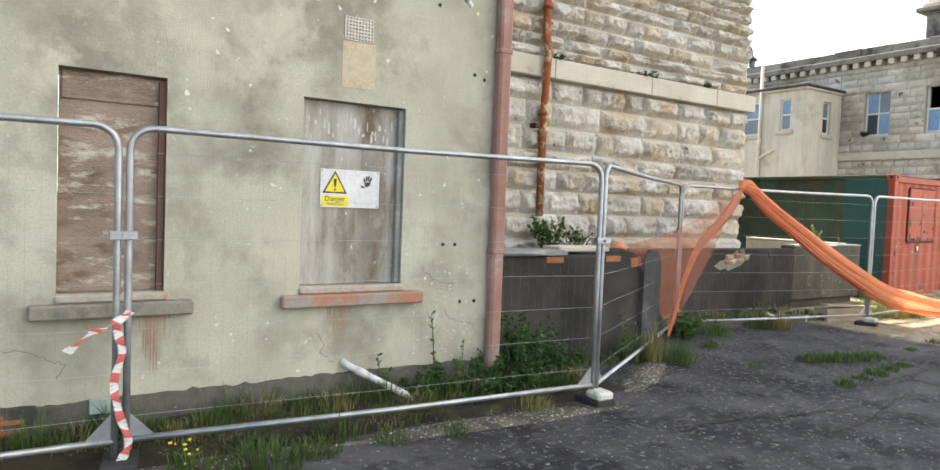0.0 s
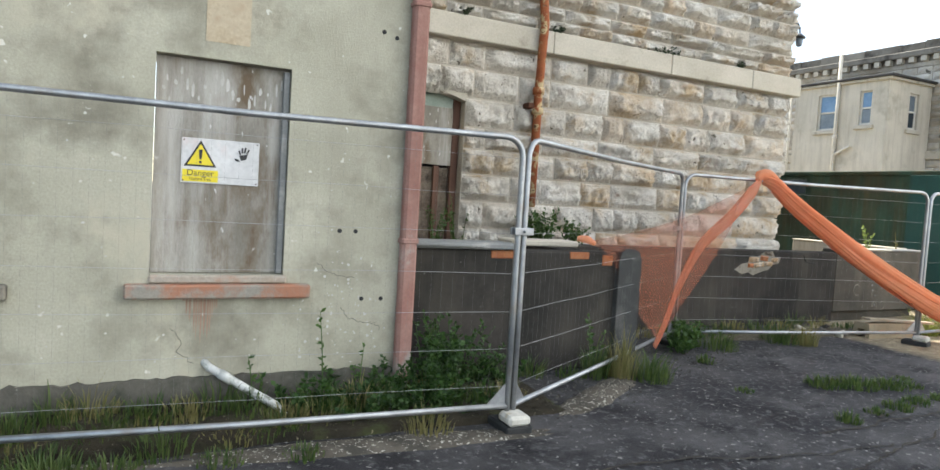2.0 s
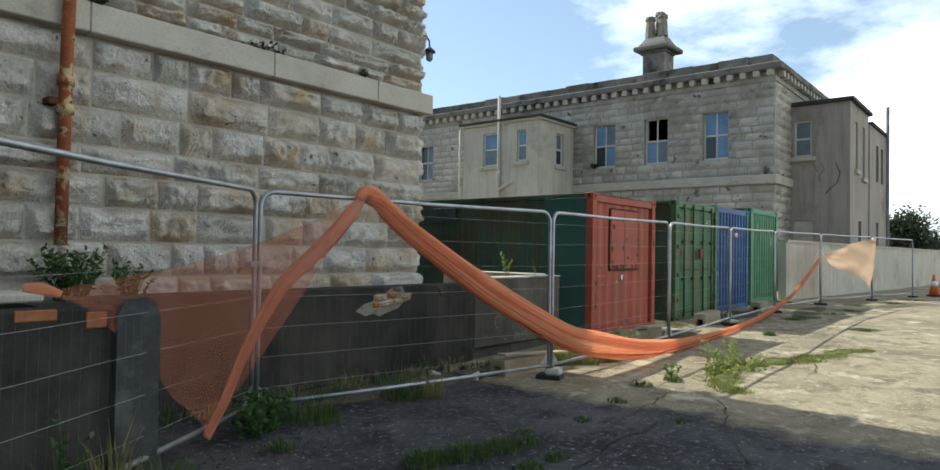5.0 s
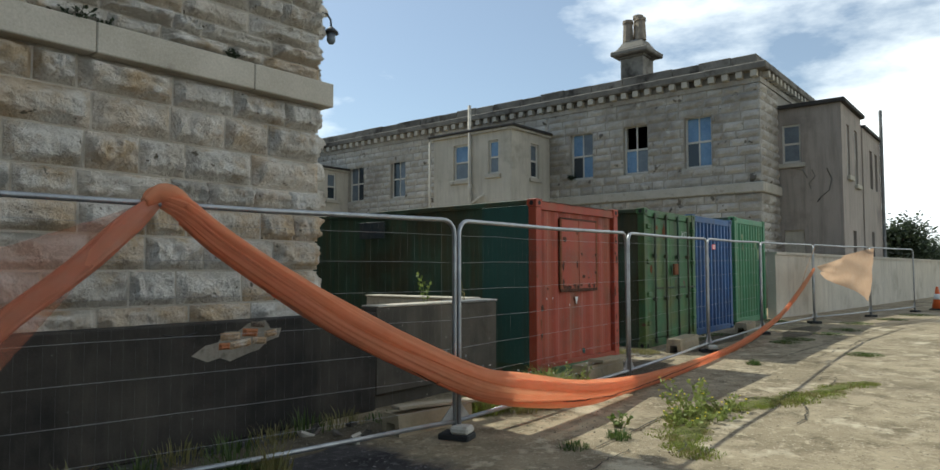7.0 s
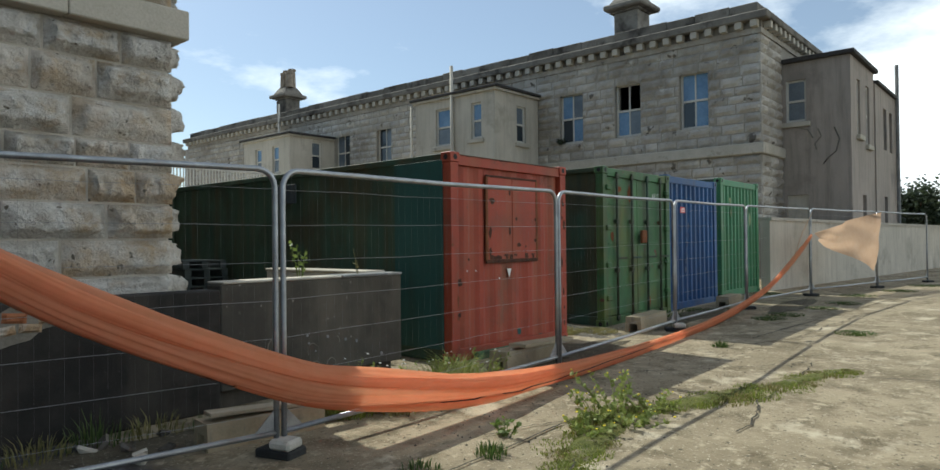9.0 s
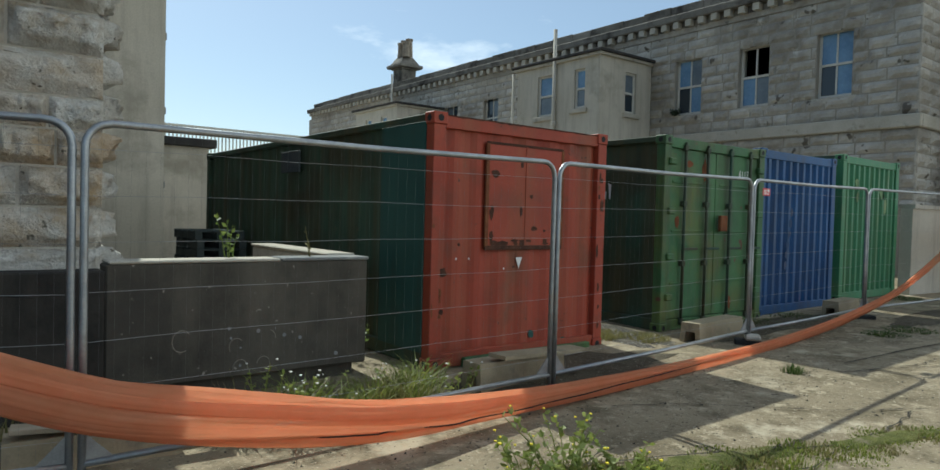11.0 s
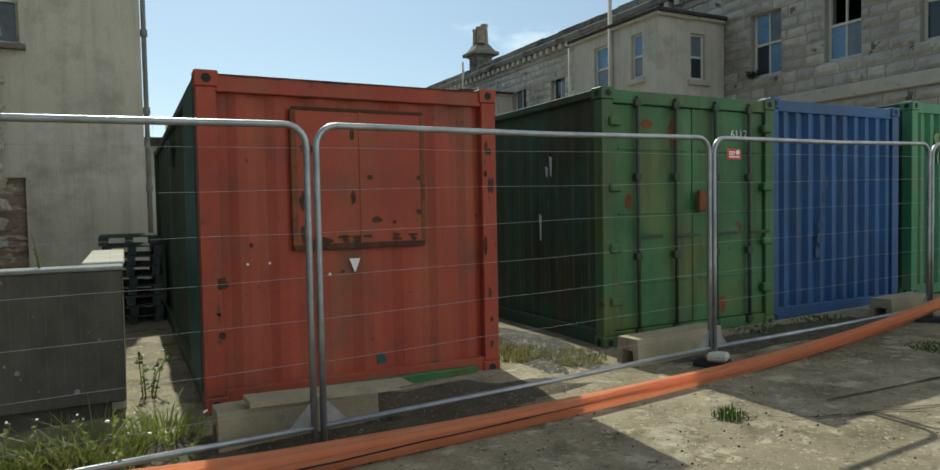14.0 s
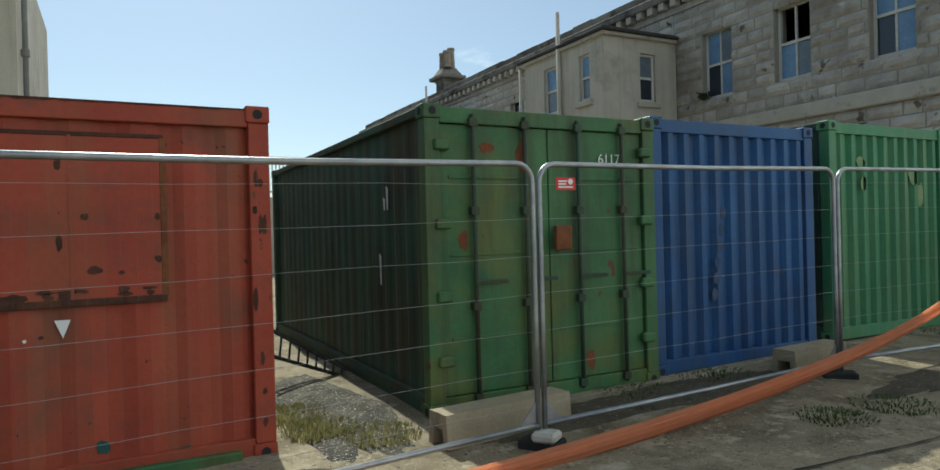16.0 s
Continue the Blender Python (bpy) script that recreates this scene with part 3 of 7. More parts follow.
def build_cream():
    t = thing("rendered_building", (-1.5, 6.0, 0), "cream-green rendered derelict building with boarded windows", "building", kind="structure")
    wall = part("wall", wall_x(-8, 3.46, CREAM_Y, CREAM_Y + 0.45, 0, 7.2, [WIN1, WIN2, (1.915, 2.165, 2.86, 3.05)]), RENDER_CREAM, t, "stained cream-green cement render")
    m = M()
    m.box(3.06, 3.46, CREAM_Y + 0.45, 7.8, 0, 7.2)
    m.box(-8, -7.6, CREAM_Y + 0.45, 13, 0, 7.2)
    m.box(-7.6, 3.06, CREAM_Y + 0.45, 13, 7.0, 7.2)
    part("side_wall", m, RENDER_CREAM, t)
    # plinth, its top edge broken
    rnd = random.Random(4)
    poly = [(-8, 0), (3.30, 0)] + [(3.30 - 0.045 * i, 0.26 + 0.035 * noise.noise((i * 0.05, 1.0, 5.0)) + 0.014 * noise.noise((i * 0.55, 3.0, 5.0)) + rnd.uniform(-0.009, 0.009)) for i in range(252)]
    m = M().prism(poly, CREAM_Y - 0.035, CREAM_Y - 0.002)
    part("plinth", m, RENDER_PLINTH, t, "dark crumbling cement plinth")
    for w, material, label in ((WIN1, PLY_FLAKED, "board with flaking pinkish-white paint"), (WIN2, PLY, "weathered grey plywood board")):
        m = M().box(w[0] + 0.004, w[1] - 0.004, CREAM_Y + 0.085, CREAM_Y + 0.11, w[2] + 0.004, w[3] - 0.004, 0.003)
        board = part("window_board", m, material, t, label)
        if w is WIN1:
            m = M().box(w[0] + 0.02, w[1] - 0.02, CREAM_Y + 0.07, CREAM_Y + 0.084, w[3] - 0.19, w[3] - 0.015, 0.004)
            part("batten", m, PLY_FLAKED, board, "pinkish-brown top batten")
        m = M().box(w[1] - 0.045, w[1] - 0.004, CREAM_Y + 0.03, CREAM_Y + 0.084, w[2] + 0.005, w[3] - 0.02, 0.004)
        part("frame_strip", m, WOOD_DARK if w is WIN1 else SLATE, board)
    for x0, x1 in ((-0.11, 0.85), (1.47, 2.65)):
        m = M().box(x0, x1, CREAM_Y - 0.085, CREAM_Y + 0.08, 0.80, 0.895, 0.012)
        sill = part("window_sill", m, SILL if x0 > 1 else SILL_GREY, t, "concrete sill with patches of red paint" if x0 > 1 else "worn grey concrete sill")
        part("sill_bed", M().box(x0 + 0.14, x1 - 0.16, CREAM_Y - 0.03, CREAM_Y + 0.083, 0.897, 0.952, 0.012), SILL_BED, sill)
    # air brick with a grid of holes
    m = M()
    hs = [(1.925 + i * 0.026 + 0.006, 1.925 + i * 0.026 + 0.018, 2.865 + k * 0.026 + 0.006, 2.865 + k * 0.026 + 0.018) for i in range(9) for k in range(7)]
    for a, b, c, d in holed(1.918, 2.162, 2.863, 3.047, hs):
        m.box(a, b, CREAM_Y - 0.006, CREAM_Y + 0.02, c, d)
    vent = part("air_vent", m, STONE_DRESSED, t, "pale square-holed air brick")
    part("vent_backing", M().box(1.918, 2.162, CREAM_Y + 0.05, CREAM_Y + 0.06, 2.863, 3.047), INNER_SHADE, vent)
    m = M().box(1.905, 2.185, CREAM_Y - 0.004, CREAM_Y - 0.001, 2.50, 2.855)
    part("paint_patch", m, PATCH, t, "lighter tan patch of bare render")
    for cx, wide, deep in ((1.93, 0.11, 0.34), (0.6, 0.1, 0.42)):
        m = M()
        x = cx - wide
        while x < cx + wide:
            w = rnd.uniform(0.008, 0.02)
            ln = deep * (1 - abs((x - cx) / wide) ** 1.6) * rnd.uniform(0.55, 1.1) + 0.02
            m.prism([(x, 0.797), (x + w, 0.797), (x + w * 0.9, 0.797 - ln * 0.6), (x + w * 0.6, 0.797 - ln), (x + w * 0.3, 0.797 - ln * 0.8)], CREAM_Y - 0.003, CREAM_Y - 0.001)
            x += w + rnd.choice((0, 0.001, 0.004, 0.011))
        part("rust_stain", m, PATCH_RED, t, "red-brown run below the sill")
    # flecks of white paint thrown on the wall
    m = M()
    for k in range(120):
        x, z = (rnd.gauss(2.85, 0.28), rnd.gauss(0.7, 0.26)) if k < 85 else (rnd.uniform(-0.6, 3.2), rnd.uniform(0.3, 1.8))
        if z > 0.33 and x < 3.28 and not (1.4 < x < 2.7 and z > 0.78) and not (-0.2 < x < 0.9 and z > 0.78):
            r = rnd.choice((0.005, 0.006, 0.007, 0.009, 0.013))
            m.prism(blob(x, z, r, r * rnd.uniform(0.7, 1.2), 4000 + k, 6), CREAM_Y - 0.002, CREAM_Y - 0.0005)
    part("paint_spatter", m, FLAKE, t, "flecks of white paint", kind="stuff")
    for pts in ([(-0.3, 0.62), (-0.1, 0.6), (0.02, 0.53), (0.1, 0.5), (0.05, 0.42)], [(2.7, 1.05), (2.8, 0.98), (2.86, 0.96), (2.98, 0.93)], [(2.9, 0.72), (2.95, 0.64), (3.05, 0.6), (3.16, 0.59), (3.2, 0.55)], [(1.75, 0.6), (1.82, 0.5), (1.8, 0.44), (1.9, 0.36)]):
        fine = [(x + rnd.uniform(-0.012, 0.012), z + rnd.uniform(-0.012, 0.012)) for x, z in smooth_line(pts, 5)]
        part("crack", M().tube([(x, CREAM_Y + 0.0005, z) for x, z in fine], 0.0026, 4), CRACK_GREY, t)
    # flakes of old paint and rot on the second board
    for k in range(24):
        x, z = WIN2[0] + 0.05 + 0.036 * k, WIN2[3] - 0.09 - rnd.choice((0.0, 0.02, 0.06, 0.12, 0.17)) - 0.03 * (k % 3)
        m = M().prism(blob(x, z, rnd.uniform(0.006, 0.015), rnd.uniform(0.014, 0.075), 300 + k, 9)[::-1], CREAM_Y + 0.0825, CREAM_Y + 0.087)
        part("paint_flake", m, FLAKE, t)
    # bolt holes: black discs, the dark inside put into their colour
    for x, z in ((3.12, 2.75), (3.22, 2.72), (2.86, 1.28), (2.98, 1.28), (3.05, 0.78), (3.2, 0.78), (2.75, 3.28)):
        m = M().tube([(x, CREAM_Y - 0.004, z), (x, CREAM_Y + 0.004, z)], 0.017, 7)
        part("bolt_hole", m, INNER_SHADE, t)
    m = M().box(0.23, 0.40, CREAM_Y - 0.06, CREAM_Y - 0.036, 0.17, 0.27, 0.006)
    part("vent_plate", m, TEALISH, t, "small pale green metal vent plate")
    for k in range(7):
        a = M().box(-0.42 + (k % 2) * 0.11, -0.23 + (k % 2) * 0.11, CREAM_Y - 0.045, CREAM_Y - 0.03, 0.0 + k * 0.032, 0.028 + k * 0.032, 0.003)
        part("brick", a, BRICK, t)


FLAKE = mat("pale_paint_flake", (0.48, 0.46, 0.42), (0.58, 0.56, 0.52), 0.85, 9, 0.2, 40)
CRACK_GREY = mat("crack_shadow", (0.12, 0.115, 0.09), (0.16, 0.15, 0.12), 0.95, 8, 0.1, 50)
PATCH = mat("bare_tan_render", (0.46, 0.37, 0.25), (0.53, 0.45, 0.33), 0.92, 5, 0.2, 40, stain=(0.36, 0.27, 0.18), stain_scale=5)
PATCH_RED = mat("red_run", (0.33, 0.19, 0.135), (0.41, 0.32, 0.24), 0.92, 3, 0.1, 40, squash=(4, 4, 0.8))
build_cream()


def build_square_pipe():
    t = thing("drainpipe", (3.38, 4.55, 0.18), "square cast-iron drainpipe with peeling pink paint", "drainpipe")
    m = M().box(3.315, 3.435, 4.49, 4.59, 0.18, 7.1, 0.02)
    part("pipe", m, PIPE_PINK, t)
    for z in (1.2, 2.95, 4.6):
        part("collar", M().box(3.308, 3.442, 4.484, 4.594, z, z + 0.05, 0.012), PIPE_PINK, t)


build_square_pipe()


def build_white_pipe():
    a, b = (2.0, 4.565, 0.33), (2.42, 4.33, 0.10)
    t = thing("waste_pipe", (2.3, 4.4, 0.0), "broken white plastic waste pipe leaning from the wall", "pipe")
    v = [Vector(a).lerp(Vector(b), k / 6) for k in range(7)]
    part("pipe", M().tube([(1.97, 4.62, 0.36)] + v, 0.028, 12), DIRTY_WHITE, t, smooth=True)
    part("joint", M().tube([v[1], v[2]], 0.034, 12), DIRTY_WHITE, t, smooth=True)
    part("prop", M().tube([v[6], (2.5, 4.28, 0.0)], 0.024, 8), DIRTY_WHITE, t)


build_white_pipe()


def build_overflow():
    t = thing("overflow_pipe", (2.86, CREAM_Y, 3.45), "white plastic overflow pipe stub on the rendered wall", "pipe")
    part("pipe", M().tube([(2.80, CREAM_Y + 0.05, 3.52), (2.86, CREAM_Y - 0.1, 3.45), (3.0, CREAM_Y - 0.1, 3.29)], 0.021, 12), WHITE_WOOD, t)
    part("clip", M().tube([(2.95, CREAM_Y - 0.1, 3.347), (2.965, CREAM_Y - 0.1, 3.33)], 0.027, 12), GALV, t)


build_overflow()


def text_mesh(body, size):
    cu = bpy.data.curves.new("letters", "FONT")
    cu.body, cu.size, cu.align_x, cu.align_y = body, size, "CENTER", "CENTER"
    ob = bpy.data.objects.new("letters", cu)
    scene.collection.objects.link(ob)
    bpy.context.view_layer.update()
    me = bpy.data.meshes.new_from_object(ob.evaluated_get(bpy.context.evaluated_depsgraph_get()))
    bpy.data.objects.remove(ob)
    return me


def letters(body, size, x, y, z, material, parent):
    """Upright words that face -y."""
    root = parent
    while root.parent:
        root = root.parent
    me = text_mesh(body, size)
    me.materials.clear()
    me.materials.append(material)
    me.transform(pose(0, 0, 0, 90, 0, 0))
    me.transform(Matrix.Translation(Vector((x, y, z)) - Vector(root["base"])))
    ob = new("lettering", me)
    ob.parent = parent
    return ob


def build_sign():
    x0, x1, z0, z1, y = 1.785, 2.285, 1.565, 1.865, CREAM_Y + 0.075
    t = thing("warning_sign", (2.035, y, z0), "white hazard warning sign with yellow triangle on the board", "sign")
    part("panel", M().box(x0, x1, y, y + 0.006, z0, z1, 0.002), WHITE_SIGN, t)

    def tri(cx, cz, r, dy):
        return M().prism([(cx + r * math.sin(a), cz + r * math.cos(a)) for a in (0, 2 * math.pi / 3, 4 * math.pi / 3)], y - dy, y - dy + 0.0015)

    part("black_triangle", tri(1.905, 1.735, 0.118, 0.002), BLACK, t)
    part("yellow_triangle", tri(1.905, 1.735, 0.094, 0.004), YELLOW, t)
    m = M().prism([(1.898, 1.725), (1.912, 1.725), (1.917, 1.79), (1.893, 1.79)], y - 0.006, y - 0.0045)
    m.tube([(1.905, y - 0.006, 1.706), (1.905, y - 0.0045, 1.706)], 0.009, 10)
    part("exclamation_mark", m, BLACK, t)
    strip = part("yellow_strip", M().box(1.795, 2.02, y - 0.0025, y - 0.0005, 1.575, 1.655), YELLOW, t)
    letters("Danger", 0.058, 1.907, y - 0.004, 1.632, BLACK, strip)
    letters("Hazard area", 0.028, 1.907, y - 0.004, 1.593, BLACK, strip)
    m = M()
    for k, (dx, dz, ln) in enumerate(((-0.026, 0.0, 0.04), (-0.012, 0.012, 0.05), (0.003, 0.014, 0.052), (0.017, 0.006, 0.046))):
        m.tube([(2.185 + dx, y - 0.003, 1.775 + dz), (2.185 + dx * 1.5 + 0.004, y - 0.003, 1.775 + dz + ln * 0.7)], 0.0055, 6)
    m.prism([(2.152, 1.77), (2.208, 1.78), (2.2, 1.745), (2.165, 1.735)], y - 0.004, y - 0.002)
    m.prism([(2.12, 1.75), (2.15, 1.74), (2.16, 1.725), (2.13, 1.73)], y - 0.004, y - 0.002)
    part("pictogram", m, BLACK, t)
    for x, z in ((1.80, 1.85), (2.27, 1.85), (1.80, 1.58), (2.27, 1.58)):
        part("screw", M().tube([(x, y - 0.003, z), (x, y, z)], 0.005, 6), DARK_RUST, t)


build_sign()

# ---- stone building ----
STONE_Y, STONE_X = 7.90, 11.33
DOOR = (3.46, 5.36, 0.0, 2.98)
BAND = (3.60, 3.90)
UPPER = (4.44, 5.46, 4.66, 6.5)
SIDE_HOLES = [(9.12, 9.95, 1.0, 2.85), (11.1, 12.1, 1.0, 2.85), (13.2, 14.3, 1.0, 2.85)]


def build_stone_building():
    t = thing("stone_building", (7.3, 12, 0), "derelict building of rock-faced limestone blocks", "building", kind="structure")
    front = part("front_wall", wall_x(3.0, STONE_X, STONE_Y, STONE_Y + 0.5, 0, 11, [DOOR, UPPER]), MORTAR, t)
    side = part("side_wall", wall_y(STONE_X - 0.5, STONE_X, STONE_Y + 0.5, 16.2, 0, 11, SIDE_HOLES), MORTAR, t)
    m = M().box(3.0, STONE_X - 0.5, STONE_Y + 0.5, 16.2, 10.7, 11)
    part("roof", m, ROOFING, t)
    part("back_wall", M().box(2.6, 3.0, STONE_Y, 16.2, 0, 11).box(3.0, STONE_X, 16.21, 16.6, 0, 11), MORTAR, t)
    part("inner_wall", M().box(3.0, 5.9, 8.9, 9.0, 0, 3.4).box(5.8, 5.9, 8.42, 8.9, 0, 3.4).box(3.0, 5.9, 8.42, 9.0, 3.4, 3.5), INNER_SHADE, t)
    # string course, with open joints
    rnd = random.Random(9)
    x = 3.46
    while x < 11.5:
        ln = rnd.choice((1.3, 1.7, 2.1, 1.0))
        e = min(x + ln, 11.5)
        if 11.5 - e < 0.5:
            e = 11.5
        part("band_stone", M().box(x + 0.003, e - 0.003, STONE_Y - 0.17, STONE_Y + 0.02, *BAND, 0.012), STONE_DRESSED, t)
        x = e
    y = STONE_Y - 0.17
    while y < 16.1:
        e = min(y + 1.6, 16.15)
        part("band_stone", M().box(STONE_X - 0.02, STONE_X + 0.17, y + 0.193 if y < STONE_Y else y + 0.003, e - 0.003, *BAND, 0.012), STONE_DRESSED, t)
        y = e
    m = M().box(STONE_X - 0.02, STONE_X + 0.10, STONE_Y + 0.3, 16.1, 5.0, 5.12, 0.01)
    part("upper_band", m, STONE_DRESSED, t)
    # segmental arch over the doorway
    cx, half, rise, spring = 4.38, 0.98, 0.16, 2.83
    arc = [(cx - half + 2 * half * k / 12, spring + rise * (1 - (2 * k / 12 - 1) ** 2)) for k in range(13)]
    part("arch", M().prism([(5.36, 3.0), (3.42, 3.0)] + arc, STONE_Y - 0.03, STONE_Y + 0.3), STONE_DRESSED, t)
    # sash window above the doorway
    y = STONE_Y + 0.14
    w = part("window", M().box(4.45, 4.55, y, y + 0.1, 4.67, 6.49, 0.006).box(5.35, 5.45, y, y + 0.1, 4.67, 6.49, 0.006).box(4.55, 5.35, y, y + 0.1, 4.67, 4.77, 0.006).box(4.55, 5.35, y, y + 0.1, 6.39, 6.49, 0.006).box(4.55, 5.35, y + 0.02, y + 0.08, 5.55, 5.61, 0.004).box(4.93, 4.97, y + 0.02, y + 0.07, 4.77, 5.55, 0.003).box(4.93, 4.97, y + 0.02, y + 0.07, 5.61, 6.39, 0.003), WHITE_WOOD, t, "white-painted sash window")
    for z0, z1 in ((4.77, 5.55), (5.61, 6.39)):
        for x0, x1 in ((4.55, 4.93), (4.97, 5.35)):
            part("pane", M().box(x0, x1, y + 0.04, y + 0.046, z0, z1), GLASS_DARK, w)
    part("window_sill", M().box(4.36, 5.54, STONE_Y - 0.14, STONE_Y + 0.13, 4.56, 4.655, 0.01), STONE_DRESSED, w)
    # boarded doorway
    y = STONE_Y + 0.16
    part("door_jamb", M().box(5.253, 5.355, y - 0.03, y + 0.1, 0, 2.88, 0.006), WOOD_DARK, t, "dark brown door jamb")
    d = part("door_frame", M().box(3.46, 5.25, y - 0.01, y + 0.09, 2.72, 2.97, 0.006), TEALISH, t, "pale green-grey door frame")
    part("door_board", M().box(3.47, 5.25, y - 0.03, y - 0.012, 1.98, 2.74, 0.004), PLY, d, "grey plywood board")
    part("door_leaf", M().box(3.47, 4.48, y + 0.0, y + 0.05, 0, 1.98, 0.004), WOOD_DARK, d, "brown timber door leaf")
    part("door_edge", M().box(4.48, 4.52, y - 0.01, y + 0.05, 0, 1.98, 0.004), WHITE_WOOD, d)
    part("rubble_infill", M().box(4.52, 5.25, y + 0.03, y + 0.2, 0, 1.95, 0.01), RUBBLE, d, "rough rubble infill behind the door")
    part("post", M().box(5.02, 5.1, y - 0.02, y + 0.03, 0, 1.97, 0.006), WOOD_DARK, d)
    for a, b, c, dd in SIDE_HOLES:
        part("side_board", M().box(STONE_X - 0.14, STONE_X - 0.1, a, b, c, dd), BOARD_GREY, t, "blue-grey board in the opening")
    return t, front, side


RUBBLE = mat("brown_rubble", (0.13, 0.1, 0.075), (0.24, 0.195, 0.15), 0.95, 5, 0.9, 40, stain=(0.07, 0.055, 0.042), stain_scale=4, pale=(0.36, 0.31, 0.25), pale_scale=6, bump_dist=0.04)
BOARD_GREY = mat("blue_grey_board", (0.28, 0.30, 0.33), (0.35, 0.37, 0.4), 0.8, 2, 0.1, 30, streak=(0.2, 0.2, 0.21))
stone_building, stone_front, stone_side = build_stone_building()
part("notice", M().box(STONE_X - 0.096, STONE_X - 0.09, 9.3, 9.62, 1.72, 2.1), PLY, stone_building, "faded yellow notice")


def build_rust_pipe():
    t = thing("downpipe", (6.33, 7.76, 1.5), "rusty orange cast-iron downpipe with flaking paint", "drainpipe")
    part("pipe", M().tube([(6.35, 7.72, 1.5), (6.35, 7.71, 3.0), (6.34, 7.67, 3.5), (6.34, 7.64, 3.95), (6.35, 7.72, 4.3), (6.35, 7.72, 8)], 0.058, 12), PIPE_RUST, t, smooth=True)
    for z in (2.75, 3.02, 4.6, 6.3):
        part("collar", M().tube([(6.35, 7.71, z), (6.35, 7.71, z + 0.09)], 0.078, 12), PIPE_RUST, t, smooth=True)
    part("bracket", M().box(6.2, 6.3, 7.7, 7.86, 2.83, 2.9, 0.01), DARK_RUST, t)


build_rust_pipe()


def build_lantern():
    x, y, z = 11.62, 7.95, 4.55
    t = thing("wall_lantern", (x, y, z), "black swan-neck wall lantern with glass shade", "wall lamp")
    arc = [(11.36, y, 4.62), (11.40, y, 4.78), (11.47, y, 4.87), (11.55, y, 4.88), (11.61, y, 4.82), (11.62, y, 4.72)]
    part("bracket", M().tube(arc, 0.013, 8), BLACK, t, smooth=True)
    part("cap", M().tube([(x, y, 4.64), (x, y, 4.67), (x, y, 4.73)], [0.10, 0.085, 0.02], 12), BLACK, t, smooth=True)
    part("glass_shade", M().tube([(x, y, 4.50), (x, y, 4.53), (x, y, 4.64)], [0.03, 0.055, 0.06], 12), GLASS_GREY, t, smooth=True)


build_lantern()


def build_rear():
    t = thing("rear_building", (12.6, 19, 0), "tall pale rendered rear wing of the building", "building", kind="structure")
    win, door = (11.22, 11.82, 4.72, 6.5), (11.2, 11.82, 0.0, 2.25)
    part("wall", wall_x(STONE_X, 13.85, 16.2, 16.6, 0, 7.4, [win, door]).box(13.45, 13.85, 16.6, 23, 0, 7.4), RENDER_PALE, t, "streaked pale cement render")
    part("roof", M().box(STONE_X, 13.45, 16.61, 23, 7.1, 7.4), ROOFING, t)
    part("door", M().box(11.2, 11.82, 16.32, 16.36, 0, 2.25), PLY_FLAKED, t, "blocked doorway with flaking board")
    y = 16.34
    m = M().box(11.22, 11.27, y - .06, y, 4.72, 6.5).box(11.77, 11.82, y - .06, y, 4.72, 6.5).box(11.27, 11.77, y - .06, y, 5.5, 5.55).box(11.27, 11.77, y - .06, y, 4.72, 4.78).box(11.27, 11.77, y - .06, y, 6.44, 6.5)
    w = part("window", m, WHITE_WOOD, t, "white timber sash window")
    for z0, z1 in ((4.78, 5.5), (5.55, 6.44)):
        part("pane", M().box(11.27, 11.77, y - 0.02, y - 0.015, z0, z1), GLASS_GREY, w)
    part("sill", M().box(11.12, 11.92, 16.08, 16.3, 4.62, 4.72, 0.01), STONE_DIRTY, w)
    lean = thing("low_outbuilding", (14.6, 19, 0), "low pale rendered outbuilding with flat roof", "building", kind="structure")
    part("wall", M().box(13.9, 15.3, 18, 20, 0, 3.05), RENDER_PALE, lean)
    part("roof", M().box(13.86, 15.45, 17.85, 20.1, 3.05, 3.25, 0.02), ROOFING, lean)
    p = thing("downpipe", (13.93, 16.75, 0), "old cast-iron downpipe at the wing's corner", "drainpipe")
    part("pipe", M().tube([(13.93, 16.75, 0), (13.93, 16.75, 6), (13.93, 16.75, 7.4)], 0.05, 10), SLATE, p, smooth=True)
    for z in (2, 3.6, 5.2, 6.8):
        part("collar", M().tube([(13.93, 16.75, z), (13.93, 16.75, z + 0.14)], 0.075, 10), SLATE, p)


build_rear()


def build_railing():
    t = thing("railing", (20, 30, 3.2), "white palisade railing on a low roof", "railing")
    part("rail", M().box(15, 28, 29.97, 30.03, 4.9, 4.98).box(15, 28, 29.97, 30.03, 3.5, 3.58), WHITE_WOOD, t)
    for k in range(87):
        part("slat", M().box(15 + k * 0.15, 15.05 + k * 0.15, 29.98, 30.02, 3.3, 5.0), WHITE_WOOD, t)
    b = single("roof_terrace", M().box(14, 28.5, 29.8, 36, 0, 3.3), RENDER_PALE, "low rendered block under the railing", "building", kind="structure")


build_railing()

